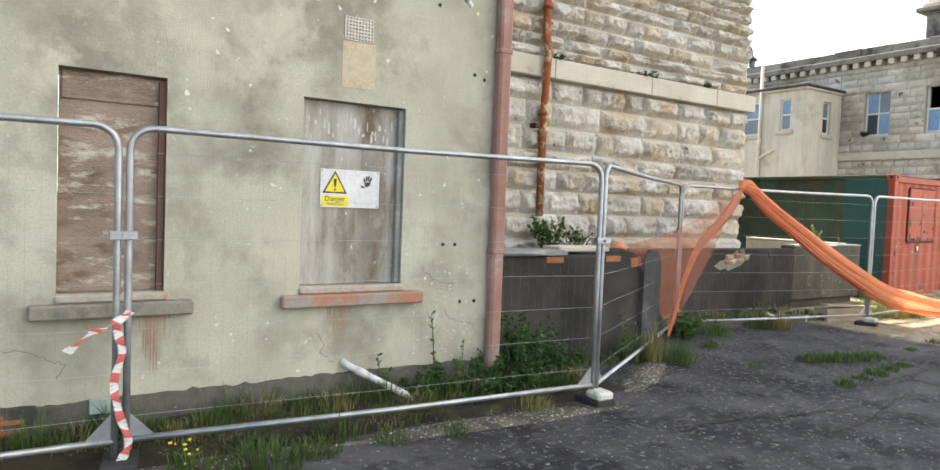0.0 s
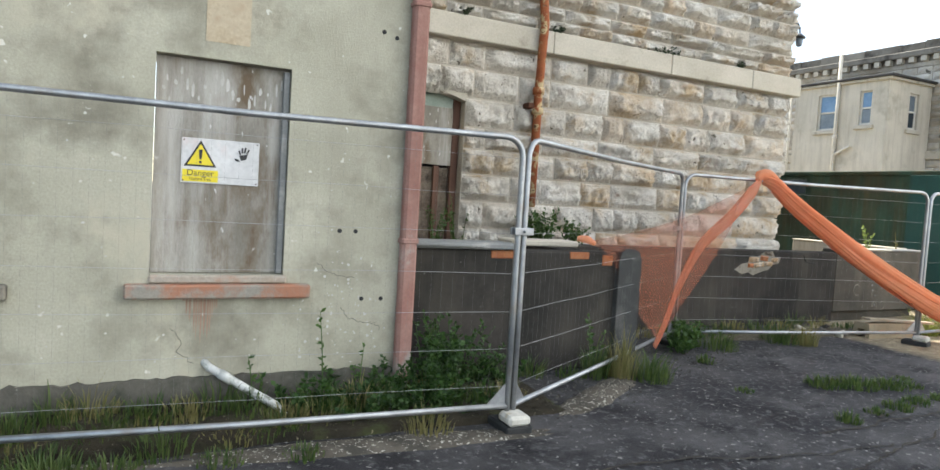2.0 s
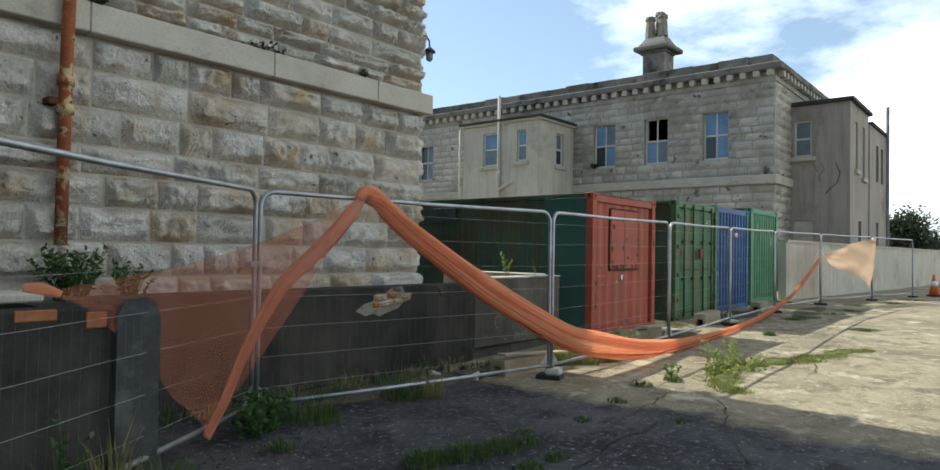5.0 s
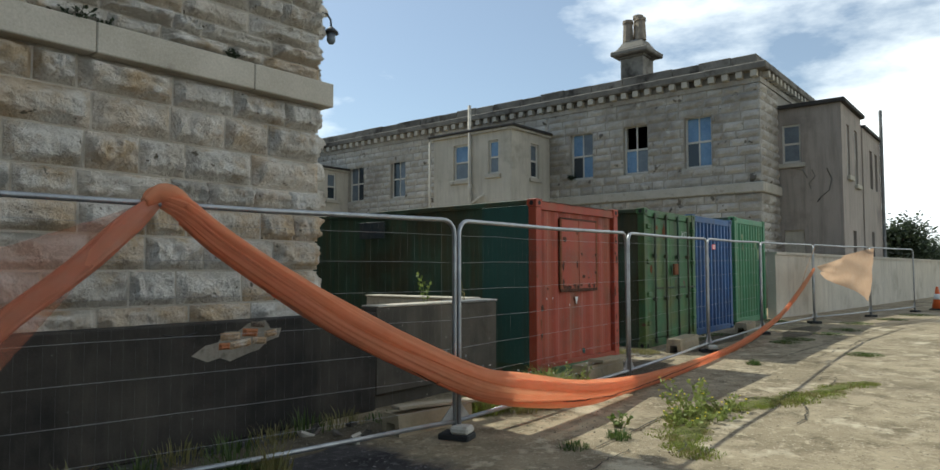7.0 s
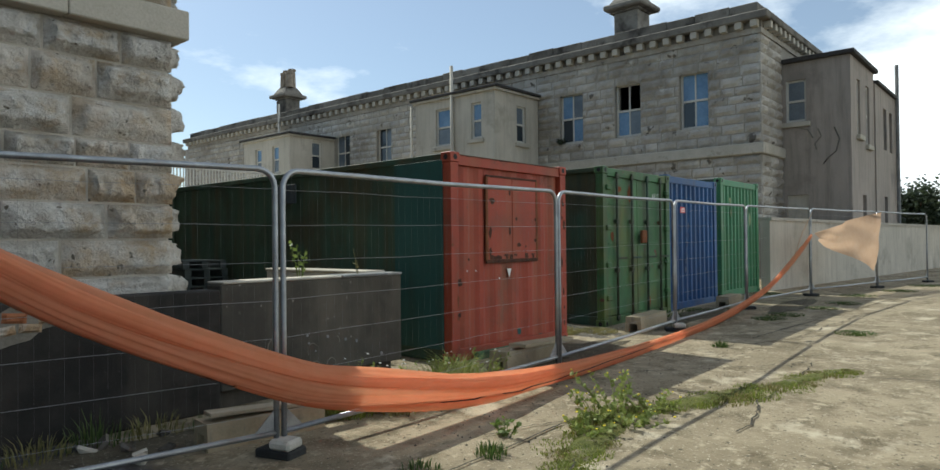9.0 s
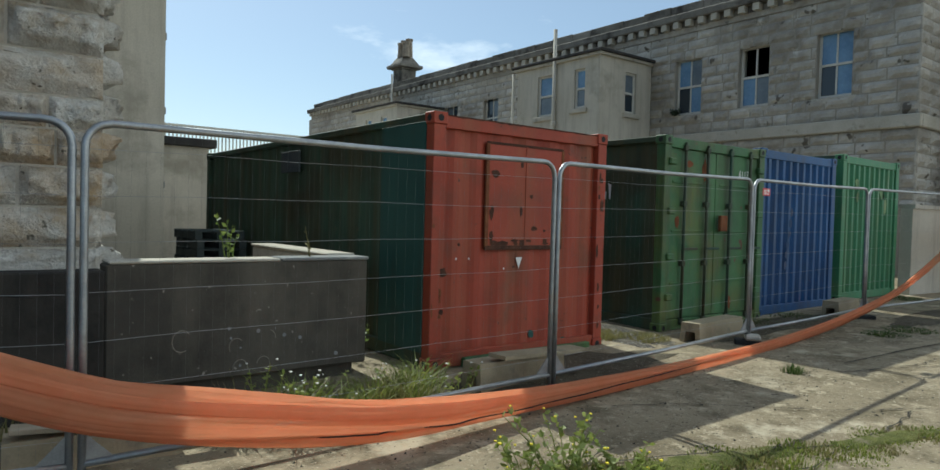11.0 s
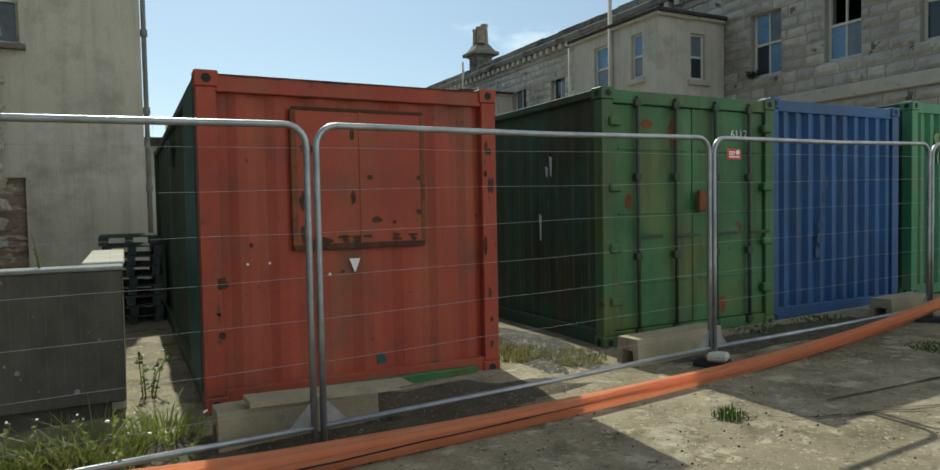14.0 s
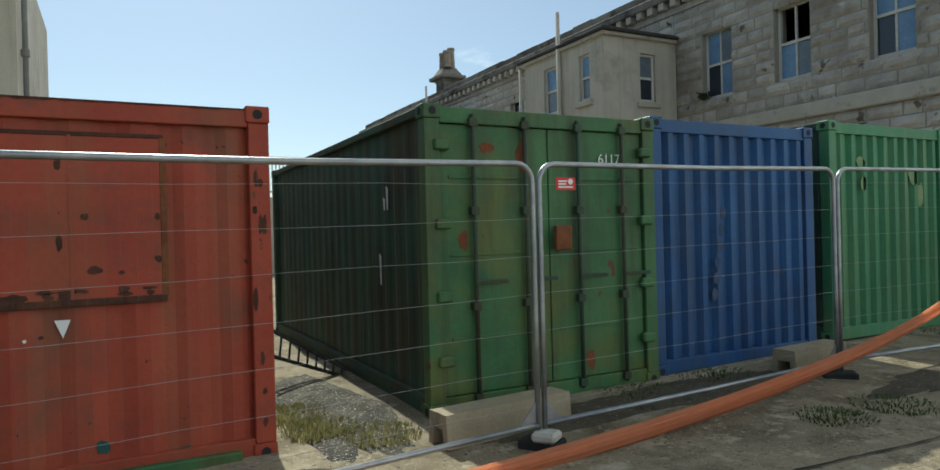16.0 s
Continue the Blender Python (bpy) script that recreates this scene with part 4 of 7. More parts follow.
# ---- low area walls ----
def build_low_walls():
    t = thing("near_low_wall", (4.7, 5.2, 0), "dark grey rendered low wall with slate coping", "wall", kind="structure")
    part("wall", M().box(3.47, 5.76, 5.05, 5.30, 0, 1.13, 0.02).box(5.5, 5.75, 5.3, 6.6, 0, 1.1), RENDER_DARK, t)
    poly = [(5.74, 0)] + [(5.74, 1.06), (5.765, 1.14), (5.82, 1.175), (5.92, 1.175), (5.98, 1.14), (6.01, 1.06), (6.01, 0)]
    part("pier", M().prism(poly, 4.985, 5.36), SLATE_DARK, t, "dark rounded cement pier")
    part("coping_slab", M().box(3.47, 4.62, 5.0, 5.36, 1.135, 1.19, 0.012), SLATE, t, "grey slate coping slab")
    part("coping_slab", M().box(3.5, 4.25, 4.97, 5.28, 1.192, 1.225, 0.01).moved(pose(0, 0, 0.0, 0, 0.6, 0)), SLATE, t)
    part("coping_slab", M().box(4.66, 5.4, 5.2, 5.5, 1.16, 1.215, 0.012), STONE_DRESSED, t, "pale loose stone slab")
    for x0, x1, z0, z1 in ((4.36, 4.60, 1.055, 1.125), (5.2, 5.42, 1.06, 1.125), (5.58, 5.7, 1.0, 1.1)):
        part("brick", M().box(x0, x1, 5.042, 5.1, z0, z1, 0.006), BRICK, t)
    t2 = thing("far_low_wall", (9.7, 6.7, 0), "dark rendered low area wall with a broken patch", "wall", kind="structure")
    # body, undercut at its foot near the end
    part("wall", M().box(6.0, 11.2, 6.60, 6.86, 0, 1.075, 0.012), RENDER_DARK, t2)
    part("end_stretch", M().box(11.203, 13.4, 6.60, 6.86, 0.16, 1.12, 0.012).box(11.203, 13.3, 6.68, 6.84, 0, 0.16), RENDER_TAN, t2, "paler stained end stretch of the wall")
    part("return_wall", M().box(13.15, 13.4, 6.862, 8.95, 0, 1.13, 0.015), RENDER_PALE, t2, "peeling pale end wall")
    part("coping", M().box(11.22, 12.55, 6.592, 6.88, 1.122, 1.145, 0.008), STONE_DRESSED, t2, "pale coping stone")
    part("coping", M().box(12.57, 13.41, 6.59, 6.88, 1.122, 1.15, 0.008), SLATE, t2)
    part("coping", M().box(13.13, 13.42, 6.89, 8.95, 1.132, 1.165, 0.01), STONE_DRESSED, t2)
    rnd = random.Random(12)
    poly = [(9.05, 0.80), (9.2, 0.735), (9.32, 0.76), (9.42, 0.72), (9.6, 0.775), (9.72, 0.8), (9.8, 0.87), (9.93, 0.9), (9.96, 0.985), (9.84, 0.99), (9.78, 1.07), (9.6, 1.05), (9.5, 0.985), (9.36, 0.99), (9.3, 0.9), (9.18, 0.88)]
    part("bare_patch", M().prism(poly, 6.5965, 6.64), PLASTER, t2, "pale plaster where the render has fallen off")
    for k, (x, z, a, h, ma) in enumerate(((9.42, 0.945, 0.2, 0.07, PATCH_TAN), (9.62, 0.965, 0.16, 0.075, BRICK), (9.52, 0.87, 0.22, 0.07, PATCH_TAN), (9.72, 0.885, 0.15, 0.065, PATCH_TAN), (9.36, 0.86, 0.11, 0.06, BRICK), (9.84, 0.945, 0.14, 0.06, PATCH_TAN), (9.7, 1.035, 0.15, 0.05, RUBBLE))):
        part("stone", rock(80 + k, 6, 4).moved(Matrix.Translation((x, 6.597, z)) @ Matrix.Rotation(0.12 * math.sin(k * 2.3), 4, "Y") @ Matrix.Diagonal((a, 0.03, h, 1))), ma, t2)
    # hairline cracks and scars
    for pts in ([(10.2, 1.05), (10.45, 1.03), (10.5, 0.93), (10.75, 0.9)], [(8.8, 1.0), (8.95, 0.97), (9.1, 1.0)]):
        part("crack", M().tube([(x, 6.597, z) for x, z in pts], 0.006, 5), INNER_SHADE, t2)
    for k in range(9):
        x, z = 12.3 + rnd.uniform(-0.25, 0.9), rnd.uniform(0.25, 0.6)
        r = rnd.uniform(0.006, 0.022)
        part("paint_splash", M().tube([(x, 6.594, z), (x, 6.602, z)], r, 9), SLATE, t2)
    for k in range(5):
        cx, cz, r = 12.2 + rnd.uniform(-0.6, 1.0), rnd.uniform(0.22, 0.5), rnd.uniform(0.03, 0.075)
        a0 = rnd.uniform(0, 6.28)
        arc = [(cx + r * math.cos(a0 + 0.5 * i), 6.5985, cz + r * 1.2 * math.sin(a0 + 0.5 * i)) for i in range(rnd.randint(4, 12))]
        part("chalk_smear", M().tube(arc, rnd.uniform(0.003, 0.005), 5), PLASTER, t2)
    # basement wall below the stonework
    single("area_ledge", M().box(3.5, 11.2, 6.9, 7.85, 0, 0.9), RENDER_DARK, "dark ledge behind the low wall", "ledge", kind="structure")


PLASTER = mat("pale_plaster", (0.2, 0.18, 0.145), (0.3, 0.27, 0.22), 0.95, 6, 0.5, 40, stain=(0.12, 0.105, 0.085), stain_scale=6)
PATCH_TAN = mat("tan_rubble", (0.34, 0.22, 0.12), (0.45, 0.34, 0.22), 0.95, 6, 0.8, 40, stain=(0.5, 0.45, 0.38), stain_scale=5, bump_dist=0.02)
SLATE_DARK = mat("dark_cement", (0.04, 0.041, 0.04), (0.07, 0.07, 0.066), 0.9, 3, 0.3, 50, stain=(0.1, 0.097, 0.09), stain_scale=3)
build_low_walls()


# ---- far building ----
FX, FY0, FY1, FTOP = 30.85, 8.15, 46.5, 9.3
FAR_WINS = [("w", 9.88, 10.90), ("w", 12.39, 13.43), ("w", 14.82, 15.89), ("w", 25.77, 26.86), ("w", 28.98, 30.2)]


def sash(parent, place, w, h, panes, frame_mat=None, bars=(2, 2)):
    """A timber sash window in an opening; local x across, face towards -y, foot at z = 0."""
    root = parent
    base = Matrix.Translation(root["base"])
    loc = lambda m: m.moved(place)
    f = 0.07
    m = M().box(0, f, -0.03, 0.06, 0, h).box(w - f, w, -0.03, 0.06, 0, h).box(f, w - f, -0.03, 0.06, 0, f * 1.3).box(f, w - f, -0.03, 0.06, h - f, h)
    m.box(f, w - f, -0.045, 0.05, h * 0.5 - 0.035, h * 0.5 + 0.035)
    for k in range(1, bars[0]):
        m.box(w * k / bars[0] - 0.025, w * k / bars[0] + 0.025, -0.025, 0.03, f, h - f)
    win = part("window", loc(m), frame_mat or WHITE_WOOD, parent, "white timber sash window with broken panes")
    k = 0
    for row in range(2):
        for col in range(bars[0]):
            kind = panes[k % len(panes)]
            k += 1
            if kind is None:
                continue
            x0, x1 = f + (w - 2 * f) * col / bars[0], f + (w - 2 * f) * (col + 1) / bars[0]
            z0, z1 = (f, h * 0.5) if row == 0 else (h * 0.5, h - f)
            part("pane", loc(M().box(x0, x1, 0.0, 0.006, z0, z1)), kind, win)
    part("sill", loc(M().box(-0.14, w + 0.14, -0.22, 0.0, -0.17, -0.005, 0.015)), STONE_DRESSED, win, "stone window sill")
    return win


def faces_west(x, y, z):
    """Local x runs to -y, the face looks to -x."""
    return pose(x, y, z, 0, 0, -90)


def build_far():
    t = thing("far_stone_building", (36, 27, 0.2), "long derelict two-storey stone building with dentil cornice", "building", kind="structure")
    holes = [(a, b, 5.35, 7.32) for _, a, b in FAR_WINS]
    wall = part("wall", wall_y(FX, FX + 0.5, FY0, FY1, 0, 8.2, holes).box(FX + 0.5, FX + 11, FY0, FY0 + 0.5, 0, 8.2), MORTAR_FAR, t)
    part("end_wall", M().box(FX, FX + 11, FY1, FY1 + 0.5, 0, 8.2).box(FX + 10.5, FX + 11, FY0 + 0.5, FY1, 0, 8.2), STONE_FAR, t)
    # unseen floor and wall, coloured near-black for the unlit rooms
    part("floor_slab", M().box(FX + 0.5, FX + 10.5, FY0 + 0.5, FY1, 4.3, 4.5), INNER_SHADE, t)
    part("inner_wall", M().box(FX + 3.5, FX + 3.7, FY0 + 0.5, FY1, 4.5, 8.2), INNER_SHADE, t)
    # cornice: frieze, dentils, corona, blocking course
    part("frieze", M().box(FX - 0.06, FX + 11, FY0 - 0.06, FY1, 8.2, 8.38), STONE_FAR, t)
    d = M()
    y = FY0
    while y < FY1:
        d.box(FX - 0.28, FX - 0.06, y, y + 0.22, 8.38, 8.6)
        y += 0.5
    x = FX + 0.2
    while x < FX + 8:
        d.box(x, x + 0.22, FY0 - 0.28, FY0 - 0.06, 8.38, 8.6)
        x += 0.5
    part("dentils", d, STONE_DRESSED, t, "row of stone dentils", kind="stuff")
    part("frieze_back", M().box(FX - 0.05, FX + 11, FY0 - 0.05, FY1, 8.38, 8.6), STONE_DIRTY, t)
    part("corona", M().box(FX - 0.33, FX + 11, FY0 - 0.33, FY1 + 0.2, 8.6, 8.86, 0.03), STONE_DIRTY, t, "weathered dark projecting cornice")
    rnd = random.Random(31)
    y = FY0 + 0.1
    while y < FY1 - 0.2:
        ln = min(rnd.uniform(0.9, 1.7), FY1 - y)
        part("blocking_stone", M().box(FX + 0.1, FX + 0.6, y, y + ln - 0.012, 8.86, 9.3 + rnd.uniform(-0.03, 0.02), 0.02), STONE_DIRTY, t)
        y += ln
    part("blocking_course", M().box(FX + 0.6, FX + 11, FY0 + 0.1, FY0 + 0.5, 8.86, 9.28, 0.02), STONE_DIRTY, t)
    part("roof", M().box(FX + 0.6, FX + 11, FY0 + 0.5, FY1, 8.86, 9.0), ROOFING, t)
    # string course
    part("string_course", M().box(FX - 0.14, FX + 0.02, FY0 - 0.12, FY1, 4.28, 4.64, 0.03).box(FX + 0.02, FX + 8, FY0 - 0.12, FY0 + 0.02, 4.28, 4.64, 0.03), STONE_DRESSED, t)
    panes = [[GLASS_DARK, GLASS_BLUE, GLASS_BLUE, GLASS_BLUE], [GLASS_BLUE, GLASS_GREY, None, None], [GLASS_DARK, GLASS_BLUE, GLASS_BLUE, GLASS_GREY], [GLASS_DARK, GLASS_GREY, GLASS_DARK, GLASS_GREY], [GLASS_GREY, GLASS_DARK, GLASS_GREY, GLASS_DARK]]
    for (_, a, b), p in zip(FAR_WINS, panes):
        sash(t, faces_west(FX + 0.2, b, 5.35), b - a, 1.97, p)
    return t, wall, holes


MORTAR_FAR = mat("far_mortar", (0.33, 0.3, 0.25), (0.39, 0.355, 0.3), 0.95, 1.0, 0.3, 20)
far_building, far_wall, far_holes = build_far()


def build_bay(y0, y1, top, wins, label):
    """A rendered bay on the far facade, with a felt roof."""
    t = thing("rendered_bay", (29.4, (y0 + y1) / 2, 0.2), label, "bay", "rendered bays on the facade", kind="structure")
    x = 28.0
    holes = [(a, b, c, d) for a, b, c, d in wins]
    sw = (29.35, 29.95, 5.4, 6.85)
    part("wall", wall_y(x, x + 0.3, y0, y1, 0, top, holes), RENDER_PALE, t, "stained pale cement render")
    part("side_wall", wall_x(x + 0.3, FX - 0.06, y0, y0 + 0.3, 0, top, [sw]).box(x + 0.3, FX - 0.06, y1 - 0.3, y1, 0, top), RENDER_PALE, t)
    part("roof", M().box(x - 0.2, FX - 0.1, y0 - 0.22, y1 + 0.2, top + 0.1, top + 0.2, 0.02), ROOFING, t, "black felt roof edge")
    part("eaves", M().box(x - 0.12, FX - 0.1, y0 - 0.12, y1 + 0.12, top, top + 0.1, 0.01), STONE_DRESSED, t)
    for a, b, c, d in wins:
        sash(t, faces_west(x + 0.12, b, c), b - a, d - c, [GLASS_GREY, GLASS_BLUE], bars=(1, 2))
    sash(t, pose(sw[0], y0 + 0.12, sw[2]), sw[1] - sw[0], sw[3] - sw[2], [GLASS_DARK, GLASS_GREY], bars=(1, 2))
    # near-black sheet for the shade behind the bay's windows
    part("inner", M().box(x + 1.0, x + 1.1, y0 + 0.3, y1 - 0.3, 0, top), INNER_SHADE, t)
    return t


bay = build_bay(16.9, 21.15, 7.25, [(19.17, 20.0, 5.38, 6.9), (17.58, 18.1, 5.5, 6.9)], "pale rendered bay with two sash windows on the facade")
build_bay(30.2, 34.5, 7.0, [(31.2, 31.8, 5.2, 6.6), (32.8, 33.4, 5.2, 6.6)], "farther rendered bay with dark flat roof")


def build_bay_pipes():
    for y, z0, z1, r in ((19.02, 2.5, 8.5, 0.07), (21.3, 2.5, 7.2, 0.05)):
        t = thing("soil_pipe", (27.9, y, 0.2), "cream-painted soil pipe on the bay", "drainpipe")
        part("pipe", M().tube([(27.9, y, 0.2), (27.9, y, 4), (27.9, y, z1)], r, 10), RENDER_PALE, t, smooth=True)
        part("collar", M().tube([(27.9, y, 5.0), (27.9, y, 5.15)], r * 1.4, 10), WHITE_WOOD, t)
        if y < 20:
            part("branch", M().tube([(27.9, y, 4.3), (27.88, y - 0.5, 4.55), (27.9, y - 0.75, 4.65)], 0.05, 8), WHITE_WOOD, t)
    t = thing("soil_pipe", (30.6, 36, 0.2), "thin vent pipe above the cornice", "drainpipe")
    part("pipe", M().tube([(30.4, 34.8, 6), (30.4, 34.8, 9.6)], 0.06, 8), WHITE_WOOD, t)


build_bay_pipes()


def build_chimney(x, y, s, pots, label):
    t = thing("chimney", (x, y, 8.95), label, "chimney", "chimneys on the far roof")
    def square(half, z0, z1, c=0.03):
        return M().box(x - half * s, x + half * s, y - half * s, y + half * s, 8.95 + z0 * s, 8.95 + z1 * s, c)

    part("shaft", square(0.53, 0, 1.82), STONE_DIRTY, t)
    part("cornice", square(0.6, 1.82, 1.92), STONE_DIRTY, t)
    part("cornice", square(0.86, 1.92, 2.14, 0.05), STONE_DIRTY, t)
    part("cornice", square(0.66, 2.14, 2.26), STONE_DIRTY, t)
    lo, hi, a, b = 8.95 + 2.26 * s, 8.95 + 2.62 * s, 0.62 * s, 0.4 * s
    m = M().add([(x - a, y - a, lo), (x + a, y - a, lo), (x + a, y + a, lo), (x - a, y + a, lo), (x - b, y - b, hi), (x + b, y - b, hi), (x + b, y + b, hi), (x - b, y + b, hi)], [(0, 1, 5, 4), (1, 2, 6, 5), (2, 3, 7, 6), (3, 0, 4, 7), (4, 5, 6, 7), (3, 2, 1, 0)])
    part("cap", m, STONE_DIRTY, t)
    for k in range(pots):
        px, py = x + (0.2 if k % 2 else -0.2) * s, y + (k - (pots - 1) / 2) * 0.3 * s
        h = hi + (0.95 + 0.28 * (k % 2)) * s
        part("chimney_pot", M().tube([(px, py, hi - 0.02), (px, py, h - 0.14), (px, py, h - 0.13), (px, py, h)], [0.25 * s, 0.21 * s, 0.25 * s, 0.24 * s], 8), POT, t, "weathered clay chimney pot")


POT = mat("clay_pot", (0.25, 0.205, 0.155), (0.38, 0.32, 0.25), 0.9, 3, 0.2, 20)
build_chimney(33.4, 14.0, 1.0, 3, "square stone chimney with moulded cap and clay pots")
build_chimney(33.4, 38.3, 1.0, 4, "distant stone chimney with clay pots")


def build_extension():
    t = thing("rendered_extension", (35, 7, 0.2), "stained rendered extension with cracked walls", "building", kind="structure")
    x0, y0, top = 33.0, 6.0, 7.55
    part("wall", wall_y(x0, x0 + 0.35, y0, FY0, 0, top, [(7.35, 8.0, 5.5, 6.95), (7.3, 8.0, 0.3, 3.0)]), RENDER_PINK, t)
    part("end_wall", wall_x(x0 + 0.35, 36.7, y0, y0 + 0.35, 0, top, [(33.9, 34.4, 5.0, 6.9), (35.3, 35.9, 4.8, 6.9), (34.6, 35.2, 1.5, 3.0)]), RENDER_PINK, t)
    part("roof", M().box(x0 - 0.15, 36.8, y0 - 0.15, FY0 - 0.06, top, top + 0.15, 0.02), ROOFING, t)
    # near-black sheets for the shade behind the openings
    part("back", M().box(36.4, 36.7, y0 + 0.35, FY0, 0, top).box(34.5, 34.6, y0 + 0.36, FY0, 0, top), INNER_SHADE, t)
    sash(t, faces_west(x0 + 0.1, 8.0, 5.5), 0.65, 1.45, [GLASS_GREY, GLASS_GREY], bars=(1, 2))
    part("door_board", M().box(x0 + 0.1, x0 + 0.14, 7.3, 8.0, 0.3, 3.0), RENDER_PALE, t, "blocked opening")
    sash(t, pose(33.9, y0 + 0.1, 5.0), 0.5, 1.9, [GLASS_DARK], bars=(1, 2))
    sash(t, pose(35.3, y0 + 0.1, 4.8), 0.6, 2.1, [GLASS_DARK], bars=(1, 2))
    for pts in ([(7.0, 5.2), (6.9, 4.95), (7.1, 4.7), (7.05, 4.5)], [(6.5, 5.2), (6.35, 4.8), (6.45, 4.4), (6.7, 4.2), (6.85, 4.0)], [(8.0, 5.4), (7.6, 5.3), (7.3, 5.2), (7.15, 4.9)]):
        part("crack", M().tube([(x0 - 0.004, y, z) for y, z in pts], 0.022, 5), STONE_DIRTY, t)
    t2 = thing("rendered_annexe", (38.6, 7, 0.2), "narrow rendered annexe beyond the extension", "building", kind="structure")
    part("wall", wall_x(36.7, 40.8, 5.95, 6.3, 0, 7.2, [(38.2, 38.8, 4.9, 6.5), (39.4, 40.0, 4.9, 6.5), (38.2, 38.8, 1.6, 3.1)]).box(40.5, 40.8, 6.3, 8.1, 0, 7.2), RENDER_PINK, t2)
    part("roof", M().box(36.75, 40.9, 5.85, 8.1, 7.2, 7.32), ROOFING, t2)
    # near-black sheet for the annexe's unlit inside
    part("inner", M().box(36.8, 40.4, 6.8, 6.9, 0, 7.1), INNER_SHADE, t2)
    part("vent_pipe", M().tube([(40.6, 5.85, 0.3), (40.6, 5.85, 8.6)], 0.07, 8), SLATE, t2)


build_extension()


def build_yard_wall():
    t = thing("yard_wall", (36, 5.7, 0.15), "long pale rendered boundary wall with flat coping", "wall", kind="structure")
    line = [(25.5, 6.3), (40, 5.2), (52, 4.3)]
    for (xa, ya), (xb, yb) in zip(line, line[1:]):
        part("wall", M().slab([(xa, ya), (xb, yb), (xb, yb + 0.22), (xa, ya + 0.22)], 0.1, 1.95), RENDER_PALE, t)
        part("coping", M().slab([(xa, ya - 0.04), (xb, yb - 0.04), (xb, yb + 0.26), (xa, ya + 0.26)], 1.952, 2.03), STONE_DRESSED, t)


build_yard_wall()


# ---- containers ----
PLATE = mat("faded_plate", (0.03, 0.045, 0.06), (0.06, 0.07, 0.075), 0.7, 6, 0.1, 40)
SCUFF = mat("grey_blue_scuff", (0.04, 0.085, 0.18), (0.085, 0.1, 0.15), 0.8, 6, 0.2, 40)
def corrugated(x0, x1, ribs, y, depth, z0, z1, flat=0.55):
    """A pressed steel sheet in the plane y, ribs standing out by depth towards -y."""
    pts = []
    p = (x1 - x0) / ribs
    s = p * (1 - flat) / 4
    for k in range(ribs):
        a = x0 + k * p
        pts += [(a, y), (a + p * flat / 2, y), (a + p * flat / 2 + 2 * s, y - depth), (a + p * flat + 2 * s, y - depth)]
        pts += [(a + p - 1e-4, y)]
    pts.append((x1, y))
    m = M()
    n = len(pts)
    m.add([(x, yy, z0) for x, yy in pts] + [(x, yy, z1) for x, yy in pts] + [(x, yy + 0.004, z0) for x, yy in pts] + [(x, yy + 0.004, z1) for x, yy in pts],
          [(i, i + 1, n + i + 1, n + i) for i in range(n - 1)] + [(2 * n + i + 1, 2 * n + i, 3 * n + i, 3 * n + i + 1) for i in range(n - 1)])
    return m


def turned(m, px, py, deg):
    return m.moved(Matrix.Translation((px, py, 0)) @ Matrix.Rotation(radians(deg), 4, "Z") @ Matrix.Translation((-px, -py, 0)))


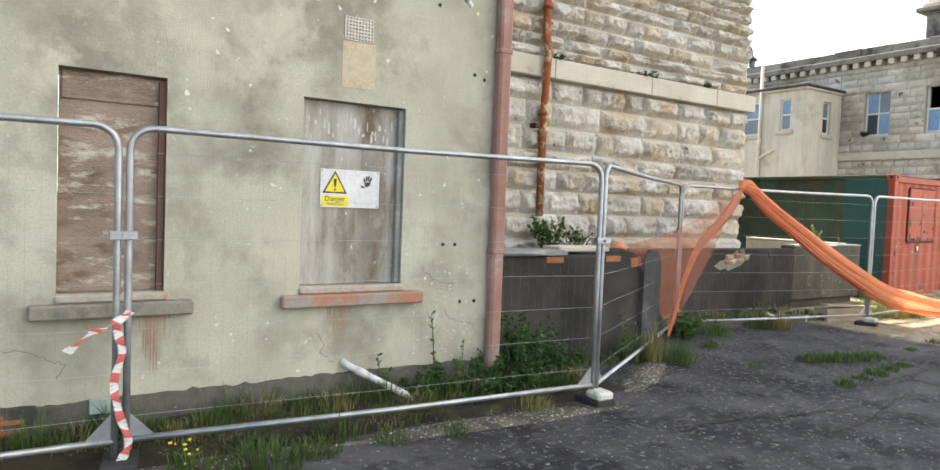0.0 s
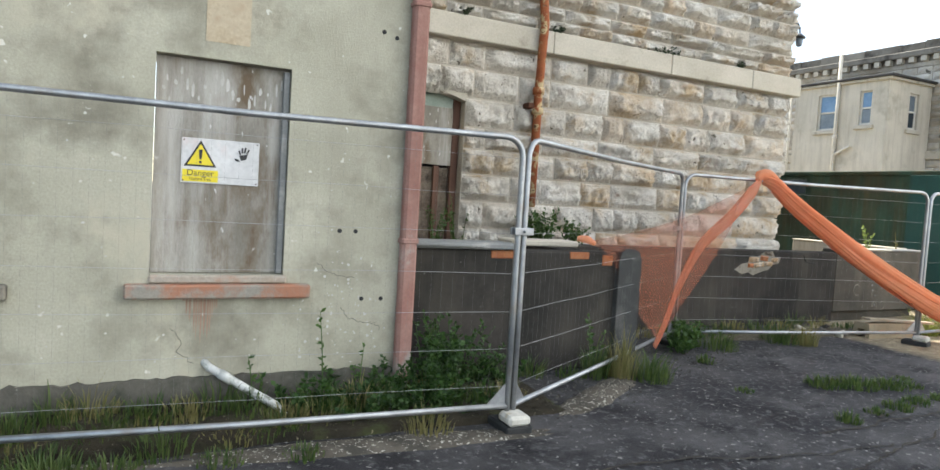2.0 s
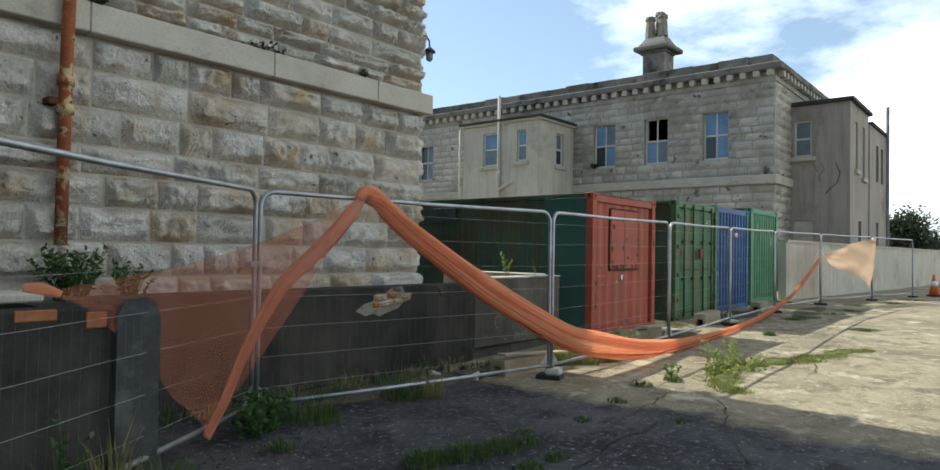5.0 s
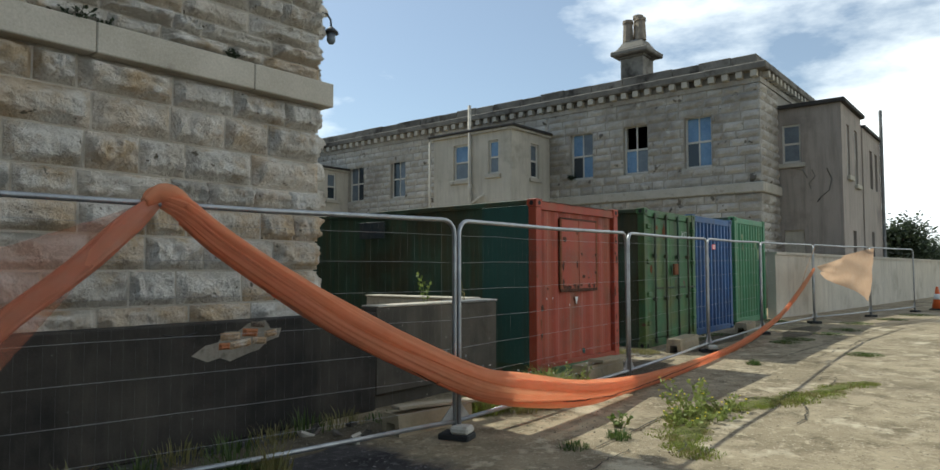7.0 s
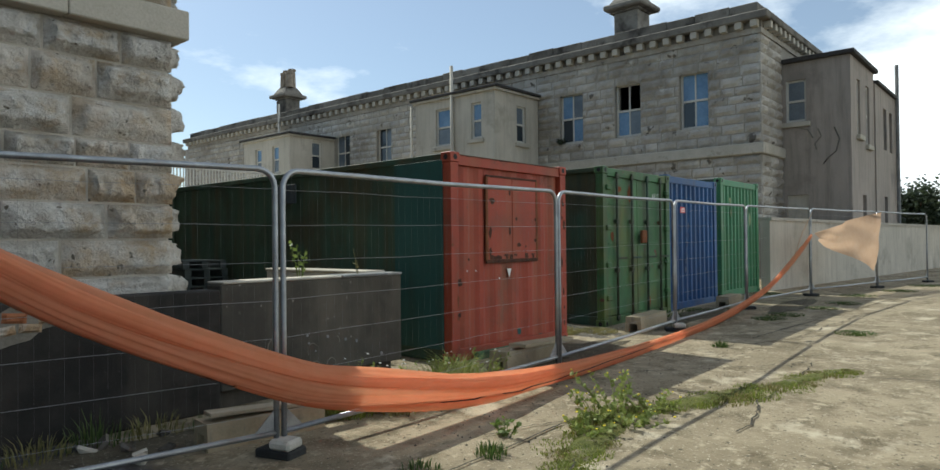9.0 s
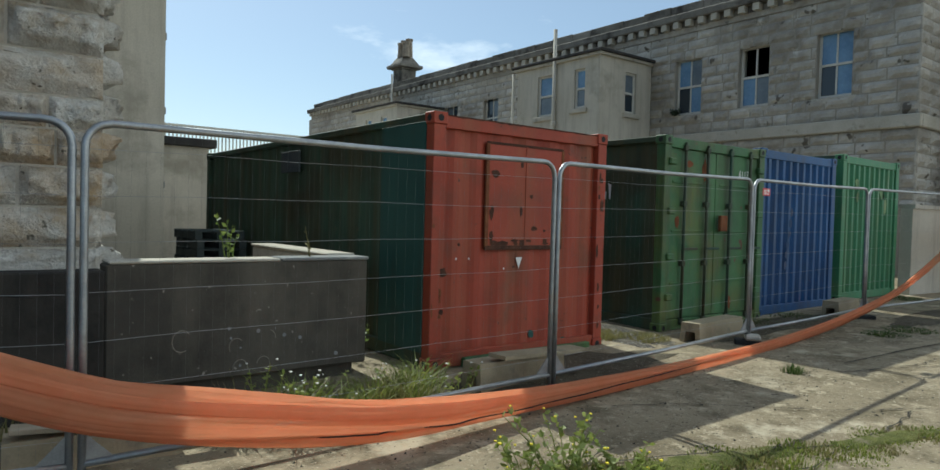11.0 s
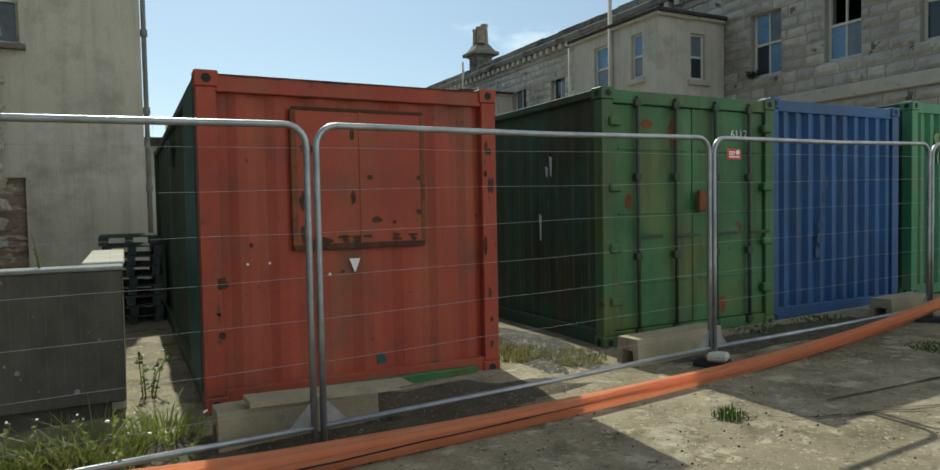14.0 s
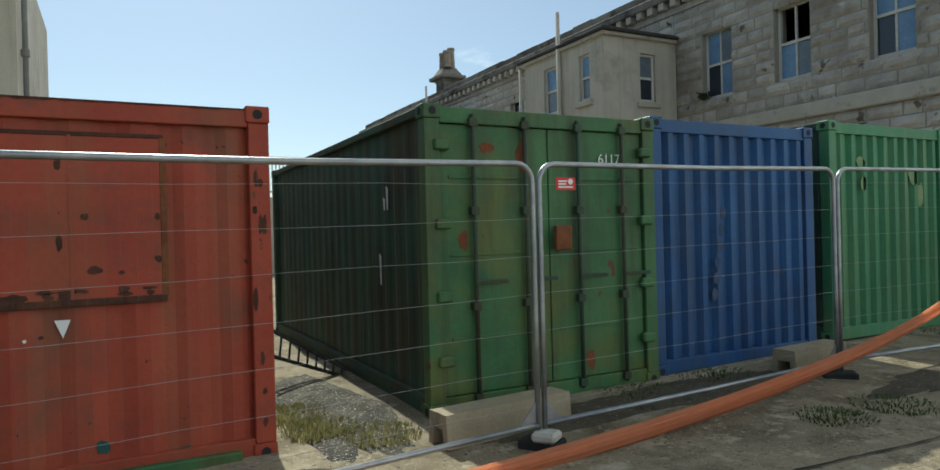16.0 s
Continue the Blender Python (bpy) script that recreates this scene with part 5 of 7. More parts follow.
def container(x0, y0, z0, length, height, front, side, name_label, w=2.44):
    """The shell of a shipping container; its end faces -y."""
    t = thing("shipping_container", (x0 + w / 2, y0 + length / 2, z0), name_label, "shipping container", "row of containers")
    x1, y1, z1 = x0 + w, y0 + length, z0 + height
    c = 0.006
    for x in (x0, x1 - 0.14):
        part("corner_post", M().box(x, x + 0.14, y0, y0 + 0.13, z0 + 0.12, z1 - 0.12, c), front, t)
        part("corner_post", M().box(x, x + 0.14, y1 - 0.13, y1, z0 + 0.12, z1 - 0.12, c), side, t)
    for x in (x0 - 0.008, x1 - 0.157):
        for y in (y0 - 0.008, y1 - 0.155):
            for z in (z0, z1 - 0.118):
                k = part("corner_casting", M().box(x, x + 0.165, y, y + 0.163, z, z + 0.118, 0.008), front if y < y0 else side, t)
                # black discs on the casting give the holes their shade
                m = M().tube([(x + 0.082, y - 0.002, z + 0.059), (x + 0.082, y + 0.003, z + 0.059)], 0.034, 12)
                part("hole", m, INNER_SHADE, k)
                sx = x - 0.002 if x < x0 else x + 0.162
                part("hole", M().tube([(sx, y + 0.08, z + 0.059), (sx + 0.005, y + 0.08, z + 0.059)], 0.034, 12), INNER_SHADE, k)
    part("top_beam", M().box(x0 + 0.14, x1 - 0.14, y0 + 0.01, y0 + 0.09, z1 - 0.15, z1 - 0.02, c), front, t)
    part("bottom_beam", M().box(x0 + 0.14, x1 - 0.14, y0 + 0.01, y0 + 0.11, z0 + 0.02, z0 + 0.16, c), front, t)
    for x in (x0 + 0.005, x1 - 0.075):
        part("top_rail", M().box(x, x + 0.07, y0 + 0.13, y1 - 0.13, z1 - 0.085, z1 - 0.012, c), side, t)
        part("bottom_rail", M().box(x, x + 0.07, y0 + 0.13, y1 - 0.13, z0 + 0.02, z0 + 0.17, c), side, t)
    ribs = round(length / 0.28)
    m = corrugated(0, length - 0.26, ribs, 0, 0.007, z0 + 0.16, z1 - 0.08)
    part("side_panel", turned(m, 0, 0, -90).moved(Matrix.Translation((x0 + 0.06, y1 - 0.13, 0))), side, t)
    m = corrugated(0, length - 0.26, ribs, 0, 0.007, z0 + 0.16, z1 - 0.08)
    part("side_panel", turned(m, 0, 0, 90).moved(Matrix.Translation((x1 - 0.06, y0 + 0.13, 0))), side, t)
    roof = M().box(x0 + 0.03, x1 - 0.03, y0 + 0.06, y1 - 0.06, z1 - 0.05, z1 - 0.03)
    for k in range(int(length / 0.4)):
        roof.box(x0 + 0.2, x1 - 0.2, y0 + 0.3 + k * 0.4, y0 + 0.45 + k * 0.4, z1 - 0.03, z1 - 0.015)
    part("roof", roof, side, t)
    part("floor", M().box(x0 + 0.07, x1 - 0.07, y0 + 0.11, y1 - 0.1, z0 + 0.05, z0 + 0.15), RUST, t)
    part("back_panel", M().box(x0 + 0.14, x1 - 0.14, y1 - 0.06, y1 - 0.03, z0 + 0.15, z1 - 0.1), side, t)
    return t


def chip(t, name, cx, cz, rx, rz, y, seed, material, label=""):
    part(name, M().prism(blob(cx, cz, rx, rz, seed)[::-1], y - 0.003, y - 0.0005), material, t, label)


def build_red():
    x0, y0, z0 = 13.91, 6.29, 0.055
    t = container(x0, y0, z0, 7.1, 2.49, RED, GREEN_DARK, "red-fronted container with green sides and a sealed hatch")
    z1 = z0 + 2.49
    # teal repaint on the front of the side
    part("side_repaint", M().box(x0 - 0.012, x0 + 0.005, y0 + 0.13, y0 + 0.95, z0 + 0.16, z1 - 0.09, 0.002), TEAL, t, "teal repainted strip of the side")
    part("side_plate", M().box(x0 - 0.02, x0 - 0.005, 9.34, 9.96, 2.08, 2.36, 0.003), PLATE, t, "faded blue plate under the top rail")
    hx0, hx1, hz0, hz1 = 14.61, 15.65, 1.25, 2.30
    y = y0 + 0.075
    for a, b, c, d in ((x0 + 0.14, hx0, z0 + 0.16, z1 - 0.14), (hx1, x0 + 2.30, z0 + 0.16, z1 - 0.14), (hx0, hx1, z0 + 0.16, hz0), (hx0, hx1, hz1, z1 - 0.14)):
        n = max(1, round((b - a) / 0.36))
        part("front_panel", corrugated(a, b, n, y, 0.024, c, d, 0.5), RED, t, "corrugated front with faded red paint")
    hatch = part("hatch", M().box(hx0, hx1, y - 0.05, y - 0.02, hz0, hz1, 0.004), RED, t, "flat welded hatch with rusted edges")
    part("hatch_seam", M().box(15.115, 15.135, y - 0.056, y - 0.051, hz0, hz1), RED, hatch)
    rnd = random.Random(5)
    part("rust_edge", M().box(hx0 - 0.03, hx1 + 0.02, y - 0.058, y - 0.03, hz0 - 0.035, hz0 + 0.012, 0.004), DARK_RUST, hatch, "rusted lower edge")
    part("rust_edge", M().box(hx0 - 0.035, hx0 + 0.01, y - 0.055, y - 0.03, hz0, hz1, 0.004), RUST, hatch)
    part("rust_edge", M().box(hx1 - 0.01, hx1 + 0.03, y - 0.055, y - 0.03, hz0, hz1, 0.004), RUST, hatch)
    for k, (cx, cz, rx, rz) in enumerate(((14.70, 2.0, 0.06, 0.045), (14.66, 1.6, 0.035, 0.08), (14.66, 1.36, 0.03, 0.06), (14.82, 1.285, 0.09, 0.03), (15.06, 1.62, 0.025, 0.06), (15.2, 1.78, 0.025, 0.025),
                                           (15.25, 1.44, 0.05, 0.03), (15.4, 1.42, 0.025, 0.016), (15.62, 1.5, 0.03, 0.03), (15.62, 1.78, 0.02, 0.03), (15.06, 2.12, 0.02, 0.06), (14.68, 1.29, 0.06, 0.03))):
        chip(hatch, "paint_loss", cx, cz, rx, rz, y - 0.051, k, DARK_RUST)
    for k, (cx, cz, rx, rz, ma) in enumerate(((14.05, 1.0, 0.05, 0.06, DARK_RUST), (14.04, 0.62, 0.03, 0.035, DARK_RUST), (14.95, 1.04, 0.02, 0.015, DARK_RUST))):
        chip(t, "paint_loss", cx, cz, rx, rz, y0, 40 + k, ma)
    yy = y - 0.026
    for k, (cx, cz, rx, rz, ma) in enumerate(((15.27, 0.30, 0.055, 0.05, TEAL), (15.75, 0.21, 0.05, 0.02, TEAL), (15.5, 0.2, 0.06, 0.018, TEAL), (14.86, 1.02, 0.012, 0.012, WHITE), (14.4, 1.13, 0.012, 0.01, WHITE), (14.24, 1.13, 0.012, 0.01, WHITE), (14.27, 1.27, 0.02, 0.02, DARK_RUST))):
        chip(t, "paint_loss", cx, cz, rx, rz, yy, 60 + k, ma)
    part("white_mark", M().prism([(15.02, 1.135), (15.11, 1.135), (15.065, 1.02)], yy - 0.004, yy - 0.001), WHITE, t, "white triangular scrap of tape")
    for k in range(9):
        chip(t, "paint_loss", 16.27 + rnd.uniform(-0.04, 0.04), rnd.uniform(0.3, 2.2), 0.02, rnd.uniform(0.03, 0.09), y0, 90 + k, DARK_RUST)
    for k in range(8):
        chip(t, "paint_loss", rnd.choice((x0 + 0.02, x0 + 0.11, x0 + 2.33, x0 + 2.42)), rnd.uniform(0.2, 2.3), rnd.uniform(0.008, 0.02), rnd.uniform(0.02, 0.07), y0, 160 + k, RUST)
    for k in range(10):
        chip(hatch, "paint_loss", hx0 + 0.03 + rnd.random() * (hx1 - hx0 - 0.06), rnd.choice((hz0 + 0.03, hz0 + 0.06)), rnd.uniform(0.02, 0.07), rnd.uniform(0.01, 0.03), y - 0.0515, 190 + k, DARK_RUST)
    m = M()
    edge = [(x0 + 0.145 + 0.05 * k, z1 - 0.021 - 0.012 - 0.02 * abs(noise.noise((k * 0.4, 2.0, 7.0)))) for k in range(44)]
    m.prism([(x0 + 0.145, z1 - 0.022)] + edge + [(x0 + 2.295, z1 - 0.022)], y0 + 0.0065, y0 + 0.0095)
    part("rusted_edge", m, DARK_RUST, t, "ragged rust along the top beam")
    part("rust_edge", M().box(hx0 - 0.02, hx1 + 0.02, y - 0.055, y - 0.03, hz1 - 0.008, hz1 + 0.02, 0.004), DARK_RUST, hatch)
    part("skid", M().box(x0 + 0.4, x0 + 2.2, y0 - 0.05, y0 + 0.02, z0 + 0.0, z0 + 0.1, 0.01), GREEN, t, "green painted bottom beam")


build_red()


def build_green():
    x0, y0, z0, h = 17.60, 6.40, 0.10, 2.58
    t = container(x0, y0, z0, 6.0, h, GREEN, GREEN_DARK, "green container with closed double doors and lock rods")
    z1 = z0 + h
    y = y0 + 0.04
    for x_a, x_b in ((x0 + 0.145, x0 + 1.215), (x0 + 1.225, x0 + 2.295)):
        door = part("door", M().box(x_a, x_b, y, y + 0.05, z0 + 0.165, z1 - 0.155, 0.006), GREEN, t, "flat green steel door leaf")
        for zc in (0.75, 1.45, 2.1):
            part("door_rib", M().box(x_a + 0.08, x_b - 0.08, y - 0.012, y - 0.001, zc - 0.03, zc + 0.0, 0.004), GREEN, door)
        for xr in (x_a + 0.30, x_b - 0.26):
            rod = part("lock_rod", M().tube([(xr, y - 0.045, z0 + 0.08), (xr, y - 0.045, z1 - 0.07)], 0.021, 10), GREEN_DARK, door, "dark vertical lock rod", smooth=True)
            for zk in (z0 + 0.13, z0 + 0.9, z0 + 1.7, z1 - 0.14):
                part("rod_bracket", M().box(xr - 0.04, xr + 0.04, y - 0.066, y - 0.001, zk - 0.035, zk + 0.035, 0.006), GREEN_DARK, rod)
            part("rod_handle", M().box(xr - 0.012, xr + 0.30, y - 0.072, y - 0.058, z0 + 1.08, z0 + 1.115, 0.004), GREEN_DARK, rod)
    for x in (x0 + 0.10, x0 + 2.26):
        for zk in (0.42, 0.95, 1.55, 2.2):
            part("hinge", M().box(x - 0.02, x + 0.12, y0 - 0.035, y - 0.002, z0 + zk, z0 + zk + 0.09, 0.014), GREEN, t)
    part("lock_box", M().box(18.83, 19.0, y - 0.10, y - 0.05, 1.44, 1.66, 0.01), RUST, t, "rusty lock box")
    chip(t, "rust_patch", 18.55, 2.28, 0.065, 0.16, y, 3, RUST, "rusty bare patch")
    chip(t, "rust_patch", 18.2, 2.34, 0.1, 0.05, y, 4, RUST)
    chip(t, "rust_patch", 17.95, 1.55, 0.05, 0.09, y, 5, RUST)
    chip(t, "rust_patch", 19.25, 0.42, 0.07, 0.12, y, 8, RUST)
    letters("6117", 0.13, 19.5, y - 0.02, 2.27, WHITE, t)
    for dx, dz, a in ((0.9, 2.05, 0.2), (0.98, 1.95, 0.1), (1.12, 1.42, 0.28)):
        m = M().prism([(y0 + dx, dz), (y0 + dx + 0.05, dz + 0.02), (y0 + dx + 0.03, dz - a), (y0 + dx + 0.01, dz - a)], 0, 0.003)
        m.v = [(x0 + 0.018 - yy, x, z) for x, yy, z in m.v]
        part("tape_scrap", m, WHITE_SIGN, t, "torn white tape scrap")


build_green()




def build_blue():
    t = container(20.06, 6.46, 0.13, 6.0, 2.59, BLUE, BLUE, "blue container with a corrugated steel end")
    part("end_panel", corrugated(20.20, 22.36, 10, 6.46 + 0.075, 0.055, 0.28, 2.58, 0.62), BLUE, t, "ribbed blue end panel")
    for k in range(6):
        chip(t, "scuff", 20.9 + 0.03 * k, 0.9 + 0.17 * k, 0.05, 0.08, 6.479, 20 + k, SCUFF)


build_blue()


FADED = mat("faded_green", (0.14, 0.27, 0.11), (0.26, 0.33, 0.15), 0.7, 5, 0.1, 40)


def build_mint():
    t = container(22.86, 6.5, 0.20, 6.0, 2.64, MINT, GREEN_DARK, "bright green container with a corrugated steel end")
    part("end_panel", corrugated(23.0, 25.16, 10, 6.575, 0.05, 0.36, 2.70, 0.62), MINT, t, "ribbed light green end panel")
    for k, (cx, cz, w, h) in enumerate(((23.5, 2.35, 0.1, 0.1), (23.55, 2.1, 0.07, 0.12), (24.6, 2.2, 0.12, 0.12), (24.75, 1.95, 0.07, 0.2))):
        chip(t, "faded_mark", cx, cz, w, h, 6.528, 30 + k, FADED, "faded yellowish marking")


build_mint()


# ---- fence ----
JOINTS = [(-3.15, 4.1), (0.36, 4.0), (3.90, 3.76), (7.20, 5.76), (10.82, 5.10), (14.45, 5.18), (18.01, 5.41), (21.50, 5.52), (25.0, 5.26), (28.5, 4.55), (31.9, 3.85)]


WIRE_FINE = mat("dull_wire", (0.16, 0.16, 0.155), (0.22, 0.22, 0.21), 0.6, 6, 0, 60, metallic=0.4)


def fence_panel(a, b):
    """A tube-framed mesh panel between two places on the ground."""
    ax, ay = a
    bx, by = b
    za, zb = gz(*a), gz(*b)
    full = math.hypot(bx - ax, by - ay)
    gap = 0.03
    ln = full - 2 * gap
    ux, uy = (bx - ax) / full, (by - ay) / full
    t = thing("temporary_fence", (ax, ay, za), "galvanised steel temporary fence section with wire mesh", "fence", "temporary fence sections")

    def at(s, z):
        s += gap
        return (ax + ux * s, ay + uy * s, za + (zb - za) * s / full + z)

    r, rad, h = 0.021, 0.13, 2.0
    pts = [(0, 0.06), (0, 0.9), (0, h - rad)] + [(rad - rad * math.cos(q), h - rad + rad * math.sin(q)) for q in (0.3, 0.6, 0.9, 1.2)] + [(rad, h), (ln / 2, h - 0.012), (ln - rad, h)]
    pts += [(ln - rad + rad * math.sin(q), h - rad + rad * math.cos(q)) for q in (0.3, 0.6, 0.9, 1.2)] + [(ln, h - rad), (ln, 0.9), (ln, 0.06)]
    part("tube_frame", M().tube([at(*p) for p in pts], r, 10), GALV, t, smooth=True)
    part("bottom_rail", M().tube([at(0, 0.16), at(ln / 2, 0.15), at(ln, 0.16)], r * 0.95, 10), GALV, t, smooth=True)
    for s in (0, ln):
        d = 1 if s == 0 else -1
        m = M()
        q = [at(s, 0.17), at(s + d * 0.16, 0.17), at(s, 0.34)]
        n = Vector((-uy, ux, 0)) * 0.004
        m.add([Vector(p) - n for p in q] + [Vector(p) + n for p in q], [(0, 1, 2), (5, 4, 3), (0, 3, 4, 1), (1, 4, 5, 2), (2, 5, 3, 0)])
        part("gusset", m, GALV, t)
    for z in (0.30, 0.56, 0.82, 1.08, 1.35, 1.61, 1.86):
        w = [at(ln * k / 6, z + random.Random(int(z * 100) + k + int(ax * 10)).uniform(-0.006, 0.006)) for k in range(7)]
        part("wire", M().tube(w, 0.0012, 4), WIRE, t)
    m = M()
    count = int(ln / 0.075)
    for k in range(1, count):
        s = ln * k / count
        m.tube([at(s, 0.16), at(s, 1.99)], 0.00032, 3, cap=False)
    part("wire_mesh", m, WIRE_FINE, t, "fine vertical mesh wires", kind="stuff")
    if -1 < ax < 9:
        x, y, z = ax, ay, za + 1.37
        k = part("clamp", M().box(x - 0.075, x + 0.075, y - 0.035, y - 0.024, z - 0.025, z + 0.025, 0.004).box(x - 0.075, x + 0.075, y + 0.024, y + 0.035, z - 0.025, z + 0.025, 0.004), GALV, t, "steel coupling clamp")
        part("bolt", M().tube([(x, y - 0.06, z), (x, y + 0.045, z)], 0.009, 8), GALV, k)
    return t


for p, q in zip(JOINTS, JOINTS[1:]):
    fence_panel(p, q)


def rubber_foot(x, y, deg, white):
    """A black block with a pale cement cap, under two fence posts."""
    z = gz(x, y)
    t = thing("ballast_block", (x, y, z), "pale cement block foot under the fence posts", "ballast block", "fence ballast blocks")
    m = M().box(-0.15, 0.15, -0.1, 0.1, -0.01, 0.055, 0.012)
    part("base", m.moved(pose(x, y, z, 0, 0, deg)), RUBBER, t, "black rubber base")
    if white:
        m = M().box(-0.09, 0.09, -0.085, 0.085, 0.055, 0.125, 0.02)
        part("cap", m.moved(pose(x, y - 0.06, z, 0, 0, deg)), CONCRETE_WHITE, t)


CONCRETE_WHITE = mat("pale_cement", (0.5, 0.47, 0.4), (0.6, 0.57, 0.5), 0.9, 8, 0.3, 60, stain=(0.36, 0.3, 0.22), stain_scale=9)
for k, (x, y) in enumerate(JOINTS[1:]):
    if k != 4:
        rubber_foot(x, y, 80 + 9 * k, k in (1, 3, 5))


def channel_block(x, y, deg, ln, h=0.24, w=0.27):
    """A long concrete foot, hollowed from below at its ends."""
    z = gz(x, y)
    prof = [(-w / 2, 0), (-w / 2 + 0.02, h), (w / 2 - 0.02, h), (w / 2, 0), (w / 2 - 0.06, 0), (w / 2 - 0.075, h * 0.55), (-w / 2 + 0.075, h * 0.55), (-w / 2 + 0.06, 0)]
    m = M().prism(prof, -ln / 2, ln / 2)
    return single("concrete_block", m.moved(pose(x, y, z - 0.005, 0, 0, deg - 90)), CONCRETE, "tan moulded concrete fence foot lying on the ground", "concrete block", "concrete feet")


channel_block(14.42, 5.62, 2, 1.05)
channel_block(17.95, 5.85, 6, 1.15)
channel_block(11.0, 5.62, -6, 0.95, 0.2)
channel_block(21.6, 5.9, 5, 0.9)


# ---- netting ----
def smooth_path(pts, steps):
    """A Catmull-Rom curve through rows of numbers."""
    p = np.array([pts[0], *pts, pts[-1]], float)
    out = []
    for i in range(1, len(p) - 2):
        for k in range(steps):
            t = k / steps
            out.append(0.5 * (2 * p[i] + (p[i + 1] - p[i - 1]) * t + (2 * p[i - 1] - 5 * p[i] + 4 * p[i + 1] - p[i + 2]) * t * t + (3 * p[i] - p[i - 1] - 3 * p[i + 1] + p[i + 2]) * t ** 3))
    out.append(p[-1])
    return out


def fold(a, s, seed, folds):
    """How far the bundle's skin stands out at angle a, s steps along it."""
    ca, sa = math.cos(a), math.sin(a)
    long_folds = 0.22 * noise.noise((ca * 4.5, sa * 4.5 + seed, s * 0.3)) + 0.17 * noise.noise((ca * 11, sa * 11 + seed, s * 0.32))
    return 1 + 0.04 * math.sin(folds * a + 3.4 * math.sin(s * 0.5 + seed) + s) + 0.32 * noise.noise((ca * 2.0 + seed, sa * 2.0, s * 0.6)) + long_folds + 0.07 * noise.noise((ca * 16, sa * 16, s * 1.5))


def bunched(pts, steps, seed, thick=0.3, folds=9, n=80):
    """Gathered cloth along a path of (x, y, z, width): a crumpled, flattened bundle with long folds."""
    m = M()
    rows = smooth_path(pts, steps)
    for i, q in enumerate(rows):
        d = Vector(rows[min(i + 1, len(rows) - 1)][:3]) - Vector(rows[max(i - 1, 0)][:3])
        d.normalize()
        side = d.cross(Vector((0, 0, 1))).normalized()
        up = side.cross(d)
        s = i / steps
        for j in range(n):
            a = 2 * math.pi * j / n
            f = fold(a, s, seed, folds)
            c, w = math.cos(a) * f * q[3] * thick, math.sin(a) * f * q[3] * 0.5
            m.v.append(tuple(Vector(q[:3]) + side * c + up * w))
    for i in range(len(rows) - 1):
        for j in range(n):
            m.f.append((i * n + j, i * n + (j + 1) % n, (i + 1) * n + (j + 1) % n, (i + 1) * n + j))
    m.f += [tuple(range(n)), tuple(range(len(m.v) - n, len(m.v)))]
    return m


def sheet(a, b, c, d, nu, nv, seed, wave=0.03, sag=0.0, folds=6.0):
    """A hanging cloth between four corners a-b (top), d-c (foot), with folds."""
    m = M()
    a, b, c, d = (Vector(p) for p in (a, b, c, d))
    nrm = (b - a).cross(d - a).normalized()
    for k in range(nv + 1):
        for i in range(nu + 1):
            u, w = i / nu, k / nv
            p = a.lerp(b, u).lerp(d.lerp(c, u), w)
            p = p + nrm * (wave * math.sin(folds * (u + 0.35 * w) * math.pi + seed) + wave * noise.noise((u * 5 + seed, w * 4, 1.5)))
            p.z -= sag * math.sin(math.pi * u) * (1 - w)
            m.v.append(tuple(p))
    m.f = [(k * (nu + 1) + i, k * (nu + 1) + i + 1, (k + 1) * (nu + 1) + i + 1, (k + 1) * (nu + 1) + i) for k in range(nv) for i in range(nu)]
    return m


HEM = plain("black_cord", (0.02, 0.014, 0.012), 0.9)


